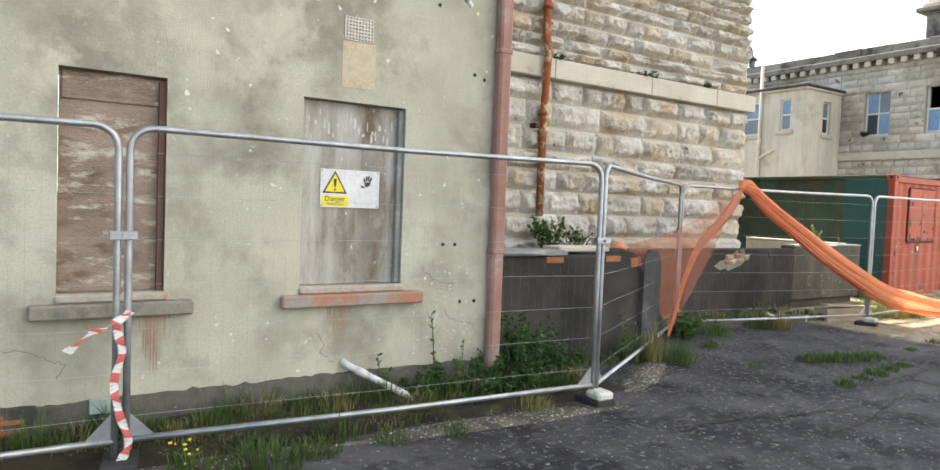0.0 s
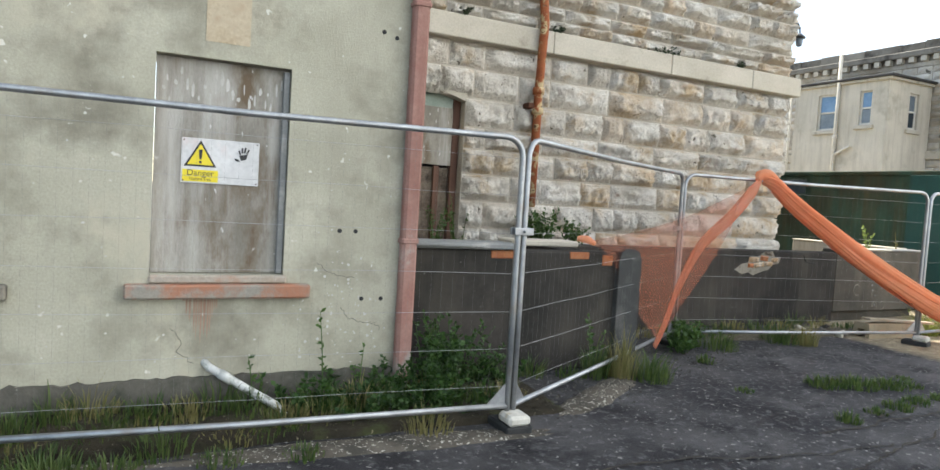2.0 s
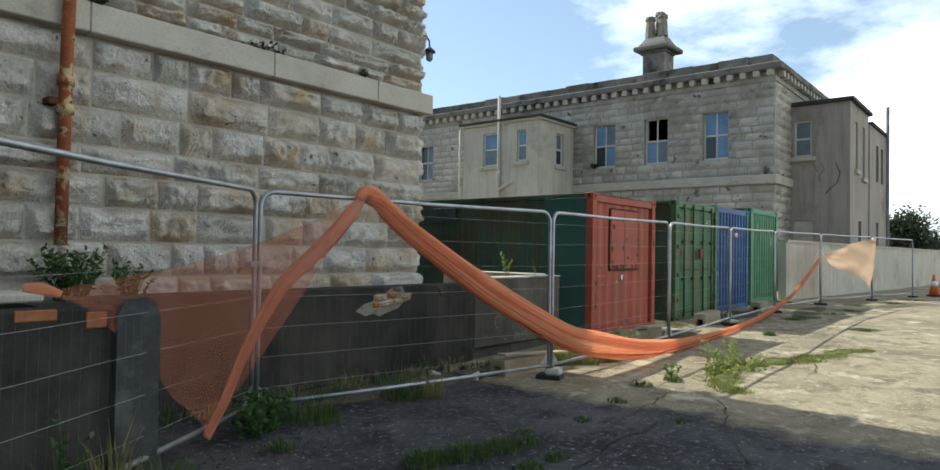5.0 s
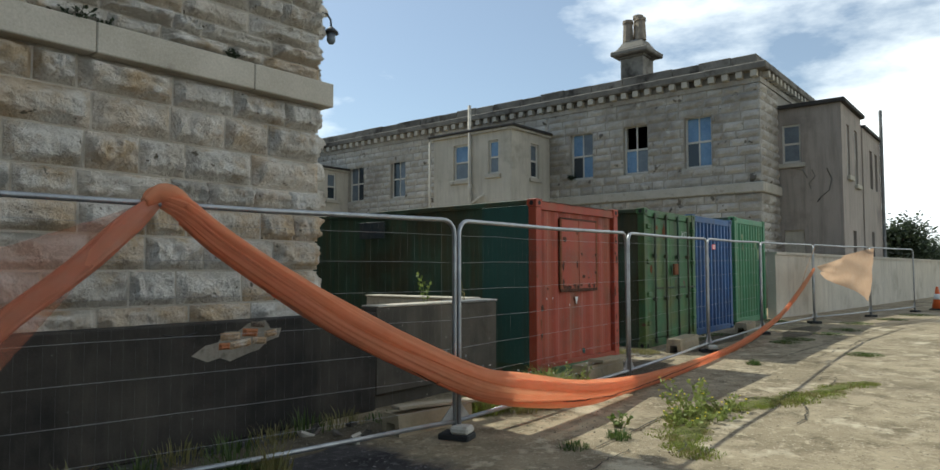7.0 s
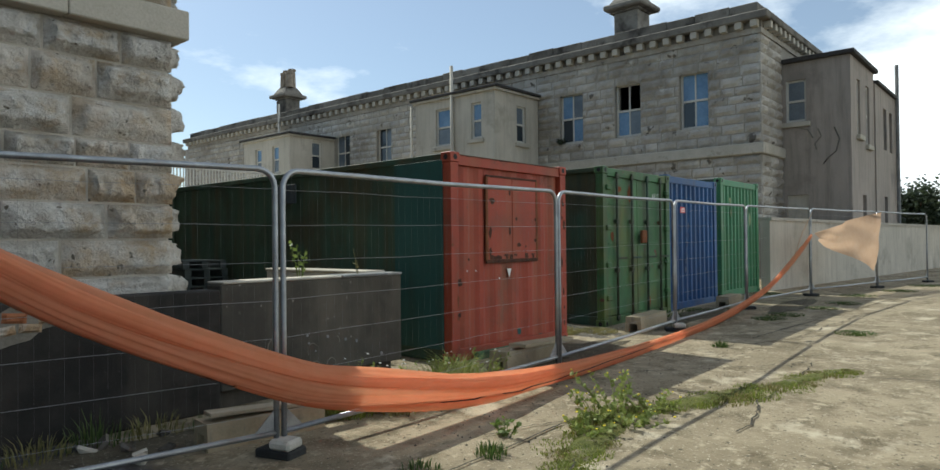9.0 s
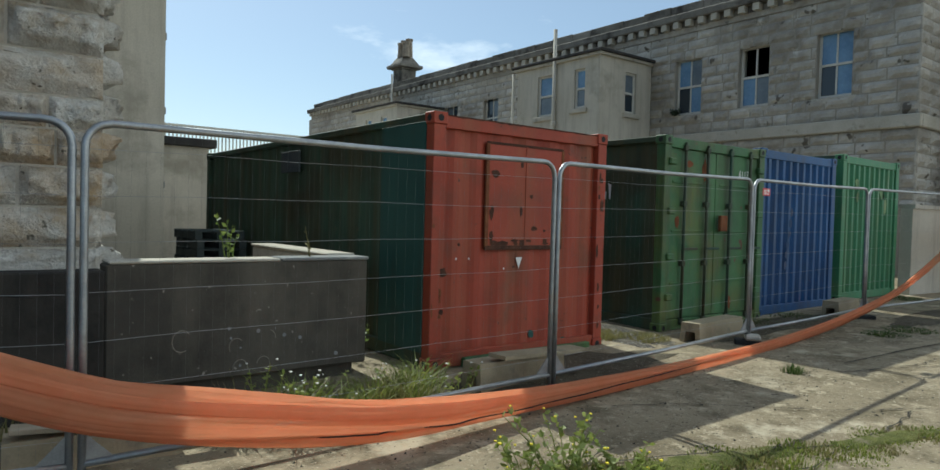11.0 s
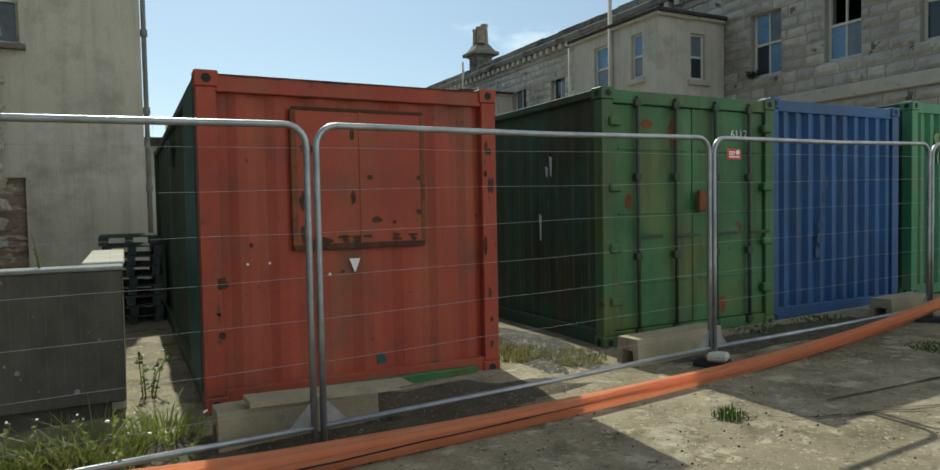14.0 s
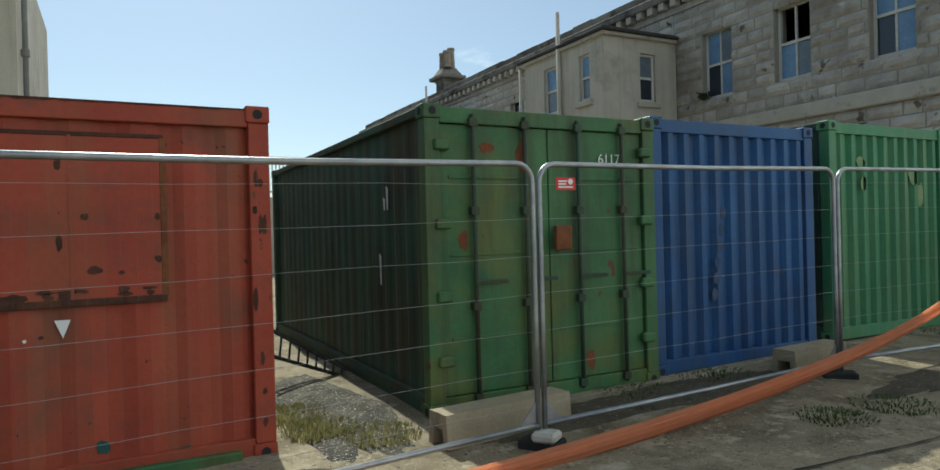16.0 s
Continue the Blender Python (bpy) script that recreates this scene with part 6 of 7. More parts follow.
def build_net():
    t = thing("debris_netting", (8.3, 5.4, 0), "orange debris netting draped over and strung along the fence", "netting")
    band = [(8.26, 5.60, 2.02, 0.09), (8.36, 5.46, 1.95, 0.15), (8.6, 5.36, 1.74, 0.17), (9.05, 5.2, 1.42, 0.2), (9.6, 5.07, 1.08, 0.21), (10.3, 4.97, 0.75, 0.24), (11.0, 4.9, 0.48, 0.27), (11.8, 4.78, 0.33, 0.25), (12.6, 4.72, 0.225, 0.21), (13.4, 4.76, 0.165, 0.17),
            (15.0, 4.87, 0.12, 0.13), (17.0, 5.02, 0.11, 0.12), (18.5, 5.12, 0.15, 0.11), (20.0, 5.2, 0.26, 0.11), (21.3, 5.25, 0.42, 0.11), (22.3, 5.26, 0.62, 0.11), (23.3, 5.25, 0.92, 0.11), (24.3, 5.22, 1.3, 0.1), (24.95, 5.22, 1.56, 0.07)]
    part("gathered_net", bunched(band, 10, 2.0), NET, t, "gathered orange net sagging in a long curve", smooth=True)
    hem = []
    for i, q in enumerate(smooth_path(band, 10)):
        if 9.0 < q[0] < 17.0:
            a = -1.25 + 0.3 * max(0, q[0] - 11.2) - (0.25 if q[0] < 10.4 else 0) + 0.12 * noise.noise((q[0] * 2.3, 1.0, 2.0))
            f = fold(min(a, 0.5), i / 10, 2.0, 9) + 0.03
            hem.append((q[0], q[1] - math.cos(min(a, 0.5)) * f * q[3] * 0.3, q[2] + math.sin(min(a, 0.5)) * f * q[3] * 0.5))
    for dy, dz, wide, seed in ((-0.055, 0.05, 0.36, 11.0), (0.02, -0.1, 0.42, 37.0)):
        strand = [(x, y + dy * w / 0.24, z + dz * w / 0.24, w * wide * (1 + 0.3 * math.sin(1.7 * x + seed))) for x, y, z, w in band[1:-2]]
        part("net_fold", bunched(strand, 10, seed, 0.34, 5, 30), NET, t, smooth=True)
    part("stitched_hem", M().tube(hem, 0.0055, 6), HEM, t, "black stitched hem cord")
    strip = [(8.27, 5.58, 2.05, 0.08), (8.05, 5.5, 1.86, 0.15), (7.7, 5.48, 1.55, 0.15), (7.3, 5.5, 1.2, 0.14), (6.95, 5.43, 0.75, 0.12), (6.7, 5.33, 0.38, 0.1), (6.5, 5.26, 0.12, 0.08)]
    part("folded_edge", bunched(strip, 8, 5.0, 0.1, 5, 40), NET_THIN, t, "folded net edge running down the fence", smooth=True)
    part("sheer_sheet", sheet((5.32, 4.93, 1.24), (8.2, 5.53, 2.02), (6.52, 5.24, 0.14), (5.6, 4.95, 1.1), 26, 18, 1.0, 0.02, 0.12), NET_SHEER, t, "thin see-through orange net", smooth=True)
    part("knot", bunched([(5.22, 4.98, 1.26, 0.04), (5.3, 4.94, 1.25, 0.06), (5.4, 4.95, 1.22, 0.04)], 5, 7.0, 0.4, 5, 14), NET, t, smooth=True)
    part("saddle", bunched([(8.12, 5.52, 1.99, 0.06), (8.22, 5.56, 2.05, 0.12), (8.32, 5.53, 2.05, 0.12), (8.44, 5.45, 1.95, 0.06)], 6, 3.0, 0.4, 6, 18), NET, t, "net bunched over the top rail", smooth=True)
    t2 = thing("faded_netting", (26.8, 4.8, 0.2), "sun-faded tan netting tied between two fence posts", "netting")
    part("cloth", sheet((25.05, 5.17, 1.62), (28.4, 4.47, 2.16), (28.3, 4.47, 0.62), (25.1, 5.17, 1.45), 30, 16, 3.0, 0.07, -0.02, 2.6), NET_FADED, t2, smooth=True)
    part("cord", M().tube([(24.98, 5.2, 2.1), (24.2, 5.22, 1.6), (23.4, 5.2, 1.02)], 0.006, 5), NET_FADED, t2)


build_net()


# ---- plants ----
def blades(x, y, z, r, h, count, seed, lean=0.5):
    """Grass: bent, tapering blades that spread from a patch."""
    rnd = random.Random(seed)
    m = M()
    for _ in range(count):
        a, q = rnd.uniform(0, 6.283), r * math.sqrt(rnd.random())
        bx, by = x + q * math.cos(a), y + q * math.sin(a)
        hh = h * rnd.uniform(0.4, 1.1) * (1.1 - 0.6 * q / max(r, 0.01))
        la = a + rnd.uniform(-0.9, 0.9)
        dx, dy = math.cos(la) * hh * lean * rnd.uniform(0.2, 1.2), math.sin(la) * hh * lean * rnd.uniform(0.2, 1.2)
        w = rnd.uniform(0.003, 0.007)
        sx, sy = -math.sin(la + rnd.uniform(-1, 1)) * w, math.cos(la) * w
        m.add([(bx - sx, by - sy, z - 0.01), (bx + sx, by + sy, z - 0.01), (bx + dx * 0.35 + sx * 0.8, by + dy * 0.35 + sy * 0.8, z + hh * 0.6), (bx + dx * 0.35 - sx * 0.8, by + dy * 0.35 - sy * 0.8, z + hh * 0.6), (bx + dx, by + dy, z + hh * 0.95)], [(0, 1, 2, 3), (3, 2, 4)])
    return m


def leaf(m, p, d, size, rnd):
    """One pointed leaf from p along d."""
    d = d.normalized()
    s = d.cross(Vector((rnd.uniform(-1, 1), rnd.uniform(-1, 1), rnd.uniform(0.2, 1)))).normalized() * size * 0.3
    mid = p + d * size * 0.5
    m.add([p, mid + s, p + d * size, mid - s], [(0, 1, 2, 3)])


def weed_mesh(x, y, z, r, h, stems, leaves, size, seed):
    rnd = random.Random(seed)
    st, lv, tips = M(), M(), []
    for _ in range(stems):
        a, q = rnd.uniform(0, 6.283), r * 0.4 * rnd.random()
        p0 = Vector((x + q * math.cos(a), y + q * math.sin(a), z - 0.01))
        hh = h * rnd.uniform(0.5, 1.05)
        out = Vector((math.cos(a), math.sin(a), 0)) * r * rnd.uniform(0.2, 0.9)
        p1, p2 = p0 + out * 0.45 + Vector((0, 0, hh * 0.6)), p0 + out + Vector((0, 0, hh))
        st.tube([p0, p1, p2], [0.006, 0.004, 0.002], 4)
        tips.append(p2)
        for _ in range(leaves):
            u = rnd.uniform(0.1, 1)
            c = p0.lerp(p1, u * 2) if u < 0.5 else p1.lerp(p2, u * 2 - 1)
            leaf(lv, c, Vector((rnd.uniform(-1, 1), rnd.uniform(-1, 1), rnd.uniform(-0.2, 0.9))), size * rnd.uniform(0.5, 1.2), rnd)
    return st, lv, tips


def weed(x, y, r, h, stems, leaves, size, seed, label, material=LEAF, z=None, flower=None, flowers=0, name="weed"):
    z = gz(x, y) if z is None else z
    t = thing(name, (x, y, z), label, "plant", "weeds in the yard")
    st, lv, tips = weed_mesh(x, y, z, r, h, stems, leaves, size, seed)
    part("stem", st, material, t, kind="stuff")
    part("leaves", lv, material, t, kind="stuff")
    rnd = random.Random(seed + 1)
    if flower:
        fm = M()
        for k in range(flowers):
            p = tips[k % len(tips)] + Vector((rnd.uniform(-0.04, 0.04), rnd.uniform(-0.04, 0.04), rnd.uniform(0, 0.03)))
            fm.tube([p, p + Vector((0, 0, 0.008))], [rnd.uniform(0.006, 0.012)] * 2, 6)
        part("flowers", fm, flower, t, kind="stuff")
    return t


def tuft(x, y, r, h, count, seed, label="tuft of rough green grass in the tarmac", material=GRASS, z=None, lean=0.5):
    z = gz(x, y) if z is None else z
    return single("grass_tuft", blades(x, y, z, r, h, count, seed, lean), material, label, "grass", "grass tufts", base=(x, y, z), kind="stuff")


def build_soil():
    """Earth banked between the fence and the rendered wall."""
    m = M()
    nx, ny = 60, 10
    for j in range(ny + 1):
        for i in range(nx + 1):
            x, y = -6 + 10.6 * i / nx, 3.88 + 0.74 * j / ny
            edge = 0 if j == 0 or i == nx else 1
            m.v.append((x, y + (0.08 * noise.noise((x * 1.5, 4.0, 1.0)) if j < 3 else 0), -0.02 + edge * (0.045 + 0.07 * (j / ny) + 0.04 * noise.noise((x * 2.5, y * 4, 2.0)))))
    m.f = [(j * (nx + 1) + i, j * (nx + 1) + i + 1, (j + 1) * (nx + 1) + i + 1, (j + 1) * (nx + 1) + i) for j in range(ny) for i in range(nx)]
    single("soil", m, SOIL, "dark earth and dead grass at the wall's foot", "soil", kind="structure", base=(0, 0, 0), smooth=True)


SOIL = mat("dark_soil", (0.022, 0.019, 0.013), (0.052, 0.043, 0.028), 0.95, 3, 0.8, 40, stain=(0.06, 0.07, 0.025), stain_scale=2.5, speck=(0.2, 0.17, 0.11), speck_scale=30, bump_dist=0.03)
build_soil()
# against the rendered wall
for k, (x, y, r, h, n) in enumerate(((2.55, 4.42, 0.22, 0.22, 12), (2.85, 4.4, 0.25, 0.3, 14), (3.2, 4.4, 0.28, 0.36, 16), (3.55, 4.42, 0.3, 0.5, 20), (3.85, 4.6, 0.32, 0.62, 22), (4.1, 4.75, 0.25, 0.42, 16), (3.45, 4.2, 0.25, 0.3, 14), (4.35, 4.6, 0.22, 0.25, 10), (3.6, 4.5, 0.2, 0.68, 12), (3.78, 4.72, 0.18, 0.55, 12), (3.3, 4.28, 0.3, 0.24, 18), (2.95, 4.2, 0.26, 0.2, 14), (3.7, 4.15, 0.24, 0.22, 14))):
    weed(x, y, r, h, n, 34, 0.048, 100 + k, "green leafy weeds at the foot of the wall", LEAF_SHADE)
for k, (x, h) in enumerate(((2.78, 0.72), (3.02, 0.55), (2.3, 0.42))):
    weed(x, 4.5, 0.06, h, 2, 16, 0.05, 130 + k, "thin upright weed against the rendered wall")
for k in range(18):
    rnd = random.Random(k)
    tuft(0.4 + 0.19 * k + rnd.uniform(-0.08, 0.08), 3.95 + rnd.uniform(-0.1, 0.45), 0.18, rnd.uniform(0.1, 0.26), 110, 200 + k, "grass growing along the foot of the fence", GRASS if k % 3 else GRASS_DRY)
for k, (x, y, r, h, n) in enumerate(((0.75, 3.68, 0.2, 0.16, 170), (1.15, 3.66, 0.24, 0.2, 240), (1.45, 3.7, 0.16, 0.14, 120), (2.0, 3.72, 0.14, 0.1, 90), (2.45, 3.66, 0.12, 0.11, 80))):
    tuft(x, y, r, h, n, 240 + k, "green grass in front of the fence")
weed(0.62, 3.72, 0.14, 0.16, 7, 8, 0.04, 260, "small weed with yellow flowers by the fence", LEAF, flower=PETAL, flowers=9)
# along the low wall and the angled fence
tuft(5.62, 4.68, 0.14, 0.55, 170, 300, "tall dry grass by the dark pier", GRASS_DRY, lean=0.35)
tuft(5.85, 4.55, 0.2, 0.34, 200, 301, "tall green and yellow grass by the fence", GRASS, lean=0.6)
tuft(5.35, 4.75, 0.12, 0.5, 90, 302, "tall grass against the low wall", GRASS)
weed(5.45, 4.9, 0.1, 0.62, 4, 18, 0.05, 303, "thin green creeper on the low wall")
weed(7.0, 5.42, 0.24, 0.34, 18, 18, 0.065, 304, "round green weed at the fence corner")
weed(7.25, 5.55, 0.24, 0.36, 18, 18, 0.065, 305, "round green weed at the fence corner")
tuft(7.65, 5.5, 0.26, 0.28, 220, 306, "grass clump beside the fence corner")
tuft(6.95, 4.95, 0.1, 0.13, 70, 307)
tuft(9.05, 5.42, 0.16, 0.34, 200, 308, "clump of dry grass under the fence rail", GRASS_DRY, lean=0.4)
tuft(8.85, 5.6, 0.25, 0.3, 200, 309, "green grass under the fence rail")
for k in range(12):
    rnd = random.Random(500 + k)
    tuft(6.3 + 0.42 * k, 6.35 + rnd.uniform(-0.25, 0.1), 0.22, rnd.uniform(0.12, 0.3), 90, 310 + k, "grass along the foot of the low wall", GRASS if k % 2 else GRASS_DRY)
for k in range(6):
    rnd = random.Random(520 + k)
    tuft(3.7 + 0.36 * k, 4.88 + rnd.uniform(-0.1, 0.06), 0.14, rnd.uniform(0.14, 0.3), 80, 330 + k, "grass along the near low wall", GRASS)
# open tarmac
for k, (x, y, r, h, n) in enumerate(((7.45, 3.95, 0.18, 0.13, 200), (7.75, 3.85, 0.2, 0.14, 240), (8.1, 3.75, 0.2, 0.12, 220), (8.35, 3.7, 0.12, 0.09, 90), (6.62, 3.13, 0.1, 0.12, 110), (7.1, 3.22, 0.1, 0.07, 90), (7.45, 3.25, 0.13, 0.1, 120), (7.8, 3.3, 0.13, 0.1, 120),
                                     (8.15, 3.32, 0.1, 0.08, 90), (8.6, 3.9, 0.09, 0.06, 60), (6.45, 4.0, 0.09, 0.07, 60), (9.3, 3.75, 0.1, 0.06, 60), (10.2, 3.9, 0.12, 0.08, 80), (11.2, 4.1, 0.14, 0.08, 100), (11.75, 3.95, 0.12, 0.13, 120), (17.05, 4.35, 0.12, 0.11, 130), (9.9, 3.1, 0.1, 0.06, 60))):
    tuft(x, y, r, h, n, 350 + k)
# weeds in the sun, mostly in the brighter sunlit copies of the greens
line = smooth_path([(11.6, 3.25), (12.5, 3.62), (13.1, 3.72), (14.0, 3.4), (15.0, 3.05), (16.2, 2.72)], 8)
for k, (x, y) in enumerate(line):
    rnd = random.Random(900 + k)
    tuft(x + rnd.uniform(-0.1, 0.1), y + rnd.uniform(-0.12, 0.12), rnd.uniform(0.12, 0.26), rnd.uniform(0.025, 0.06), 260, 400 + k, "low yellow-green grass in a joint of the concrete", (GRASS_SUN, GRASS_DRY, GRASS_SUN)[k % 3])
GROUP = ((12.9, 3.8, 0.3, 0.24, 12), (13.2, 3.75, 0.34, 0.36, 12), (12.6, 3.65, 0.3, 0.14, 10), (13.5, 3.6, 0.32, 0.16, 10), (12.95, 3.45, 0.3, 0.12, 10))
for k, (x, y, r, h, n) in enumerate(GROUP):
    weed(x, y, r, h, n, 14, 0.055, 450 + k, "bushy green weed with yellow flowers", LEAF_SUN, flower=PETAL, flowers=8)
weed(12.15, 4.15, 0.12, 0.16, 6, 10, 0.06, 456, "small green weed in the concrete", LEAF_LIGHT)
# beside the low wall's end
for k in range(8):
    rnd = random.Random(600 + k)
    x, y = rnd.uniform(12.0, 13.8), rnd.uniform(5.3, 5.85)
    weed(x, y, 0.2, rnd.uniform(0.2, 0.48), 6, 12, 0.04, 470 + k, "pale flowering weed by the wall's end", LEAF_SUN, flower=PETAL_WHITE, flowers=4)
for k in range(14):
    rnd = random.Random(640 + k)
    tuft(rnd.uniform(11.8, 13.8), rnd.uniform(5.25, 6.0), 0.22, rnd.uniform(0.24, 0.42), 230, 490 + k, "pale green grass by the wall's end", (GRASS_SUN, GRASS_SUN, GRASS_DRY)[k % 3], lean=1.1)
weed(13.55, 7.1, 0.14, 0.4, 6, 12, 0.05, 505, "weed against the pale end wall", LEAF_LIGHT, flower=PETAL_WHITE, flowers=6)
weed(12.15, 6.75, 0.12, 0.38, 4, 9, 0.06, 506, "spindly weed growing on the wall's coping", LEAF_LIGHT, z=1.16)
weed(12.9, 6.75, 0.08, 0.28, 2, 5, 0.04, 507, "dry weed stalk on the wall's coping", GRASS_DRY, z=1.15)
weed(11.4, 8.6, 0.16, 0.5, 6, 14, 0.06, 508, "climbing weed beside the stone corner", LEAF_LIGHT, z=0.95)
for k, (x, y, r, h, n) in enumerate(((16.75, 6.6, 0.3, 0.11, 700), (17.1, 6.25, 0.32, 0.09, 700), (16.6, 7.1, 0.36, 0.1, 800))):
    tuft(x, y, r, h, n, 520 + k, "dry yellow grass between the containers", GRASS_DRY)
for k, (x, y, r) in enumerate(((20.3, 4.75, 0.3), (21.0, 4.7, 0.35), (22.4, 4.4, 0.3), (23.6, 4.3, 0.35), (19.6, 6.2, 0.4), (20.6, 6.2, 0.4), (25.5, 4.4, 0.4), (19.2, 3.2, 0.3), (27.5, 3.9, 0.4), (30.0, 3.6, 0.5), (24.8, 6.2, 0.4))):
    tuft(x, y, r, 0.055, 420, 540 + k, "low dark grass in the concrete", GRASS, lean=1.3)
# more grass under the rendered wall
for k in range(26):
    rnd = random.Random(1700 + k)
    tuft(-0.6 + 0.19 * k, 4.3 + rnd.uniform(-0.12, 0.2), 0.16, rnd.uniform(0.12, 0.3), 110, 1700 + k, "rough grass at the foot of the rendered wall", (GRASS, GRASS_DRY, GRASS)[k % 3], z=0.06)
# moss and weeds on the string course
for k, (x, r) in enumerate(((6.62, 0.12), (8.5, 0.2), (8.75, 0.14), (5.2, 0.1), (10.1, 0.08))):
    weed(x, 7.76, r, 0.09, 10, 8, 0.045, 1750 + k, "dark moss growing on the stone band", LEAF_FAR, z=3.9)
# on the ledge by the downpipe
weed(6.4, 7.5, 0.34, 0.5, 34, 26, 0.06, 560, "ivy and weeds growing below the downpipe", LEAF, z=1.0)
weed(6.9, 7.45, 0.28, 0.34, 22, 20, 0.055, 561, "weeds on the ledge beside the downpipe", LEAF, z=1.0)
weed(4.85, 7.5, 0.25, 0.5, 10, 12, 0.05, 562, "weeds in front of the blocked door", LEAF, z=0.95)
weed(5.2, 7.55, 0.2, 0.65, 6, 12, 0.05, 563, "weeds in front of the blocked door", LEAF, z=0.95)
weed(30.72, 15.75, 0.25, 0.2, 12, 10, 0.12, 564, "dark weed growing on a window sill", LEAF_FAR, z=5.34)


def build_bush(x, y, z, r, h, count, seed, label):
    """A shrub: forked stems and a ragged crown of small leaves."""
    rnd = random.Random(seed)
    t = thing("bush", (x, y, z), label, "bush")
    st, lv = M(), M()
    ends = []
    for k in range(9):
        a = rnd.uniform(0, 6.283)
        p = Vector((x + math.cos(a) * r * rnd.uniform(0.3, 0.85), y + math.sin(a) * r * rnd.uniform(0.3, 0.85), z + h * rnd.uniform(0.55, 0.95)))
        st.tube([(x, y, z), Vector((x, y, z)).lerp(p, 0.5) + Vector((0, 0, 0.2)), p], [0.07, 0.05, 0.02], 6)
        ends.append((p, r * rnd.uniform(0.3, 0.5)))
    for _ in range(count):
        c, q = rnd.choice(ends)
        d = Vector((rnd.gauss(0, 1), rnd.gauss(0, 1), rnd.gauss(0, 0.7)))
        p = c + d * q * 0.55
        leaf(lv, p, Vector((rnd.uniform(-1, 1), rnd.uniform(-1, 1), rnd.uniform(-0.4, 0.8))), rnd.uniform(0.14, 0.28), rnd)
    part("trunk", st, WOOD_DARK, t)
    part("crown", lv, LEAF_FAR, t, kind="stuff")


build_bush(50.0, 7.2, 0.18, 2.2, 3.7, 9000, 70, "dark green bush behind the boundary wall")
build_bush(55.0, 6.0, 0.18, 2.4, 3.2, 7000, 71, "dark green bush behind the boundary wall")


# ---- small things ----
def build_tape():
    t = thing("barrier_tape", (0.36, 3.95, 0.05), "red and white barrier tape wound on the fence posts", "tape")
    rnd = random.Random(8)
    path = smooth_path([(0.34, 3.955, 0.02), (0.40, 3.955, 0.15), (0.35, 3.95, 0.33), (0.32, 3.955, 0.52), (0.36, 3.95, 0.7), (0.33, 3.95, 0.85), (0.40, 3.955, 0.93)], 10)
    loose = smooth_path([(0.40, 3.95, 0.93), (0.30, 3.93, 0.86), (0.2, 3.92, 0.82), (0.08, 3.92, 0.72)], 8)
    for rows in (path, loose):
        for i in range(len(rows) - 1):
            a, b = Vector(rows[i]), Vector(rows[i + 1])
            w = Vector((0.022, 0.006 * math.sin(i), 0.012 * math.cos(i * 0.7)))
            n = Vector((0, -0.002, 0))
            if i % 3 == 0:
                m = M()
            m.add([a - w, a + w, b + w, b - w, a - w + n, a + w + n, b + w + n, b - w + n], [(0, 1, 2, 3), (7, 6, 5, 4), (0, 4, 5, 1), (2, 6, 7, 3)])
            if i % 3 == 2 or i == len(rows) - 2:
                part("white_stripe" if (i // 3) % 2 else "red_stripe", m.weld(), TAPE_WHITE if (i // 3) % 2 else TAPE_RED, t)


build_tape()


def build_cone():
    x, y, z = 33.6, 3.4, gz(33.6, 3.4)
    t = thing("traffic_cone", (x, y, z), "orange and white traffic cone on the tarmac", "traffic cone")
    part("base", M().box(x - 0.22, x + 0.22, y - 0.22, y + 0.22, z, z + 0.05, 0.015), RUBBER, t)
    part("cone", M().tube([(x, y, z + 0.05), (x, y, z + 0.78)], [0.17, 0.035], 16), ORANGE_PLASTIC, t, smooth=True)
    part("white_band", M().tube([(x, y, z + 0.36), (x, y, z + 0.54)], [0.117, 0.084], 16), WHITE, t, smooth=True)


build_cone()


def build_ladder():
    t = thing("ladder", (17.2, 8.6, gz(17, 8)), "grey metal ladder lying against the container", "ladder")
    a, b, off = Vector((16.72, 8.45, 0.70)), Vector((17.57, 8.6, 0.16)), Vector((0.05, 0.1, 0.22))
    part("rail", M().tube([a, b], 0.022, 6), SLATE_DARK, t)
    part("rail", M().tube([a - off * 1.1, b - off * 0.35], 0.022, 6), SLATE_DARK, t)
    for k in range(9):
        u = (k + 0.5) / 9
        part("rung", M().tube([a.lerp(b, u), (a - off * 1.1).lerp(b - off * 0.35, u)], 0.012, 6), SLATE_DARK, t)


build_ladder()


def build_pallets():
    for k in range(9):
        z = 0.03 + 0.135 * k
        x, y = 13.5 + 0.02 * math.sin(k * 2.1), 11.8 + 0.03 * math.cos(k * 1.7)
        t = thing("pallet", (x, y, z), "dark weathered pallet in a stack behind the wall", "pallet", "stack of pallets")
        for j in range(5):
            part("deck_board", M().box(x - 0.36, x + 0.36, y - 0.6 + j * 0.26, y - 0.48 + j * 0.26, z + 0.108, z + 0.13, 0.003), PALLET, t)
        for j in range(3):
            part("bearer", M().box(x - 0.36 + j * 0.31, x - 0.26 + j * 0.31, y - 0.6, y + 0.56, z, z + 0.107), PALLET, t)


PALLET = mat("grey_pallet_wood", (0.06, 0.075, 0.075), (0.1, 0.115, 0.11), 0.9, 3, 0.3, 40)
build_pallets()


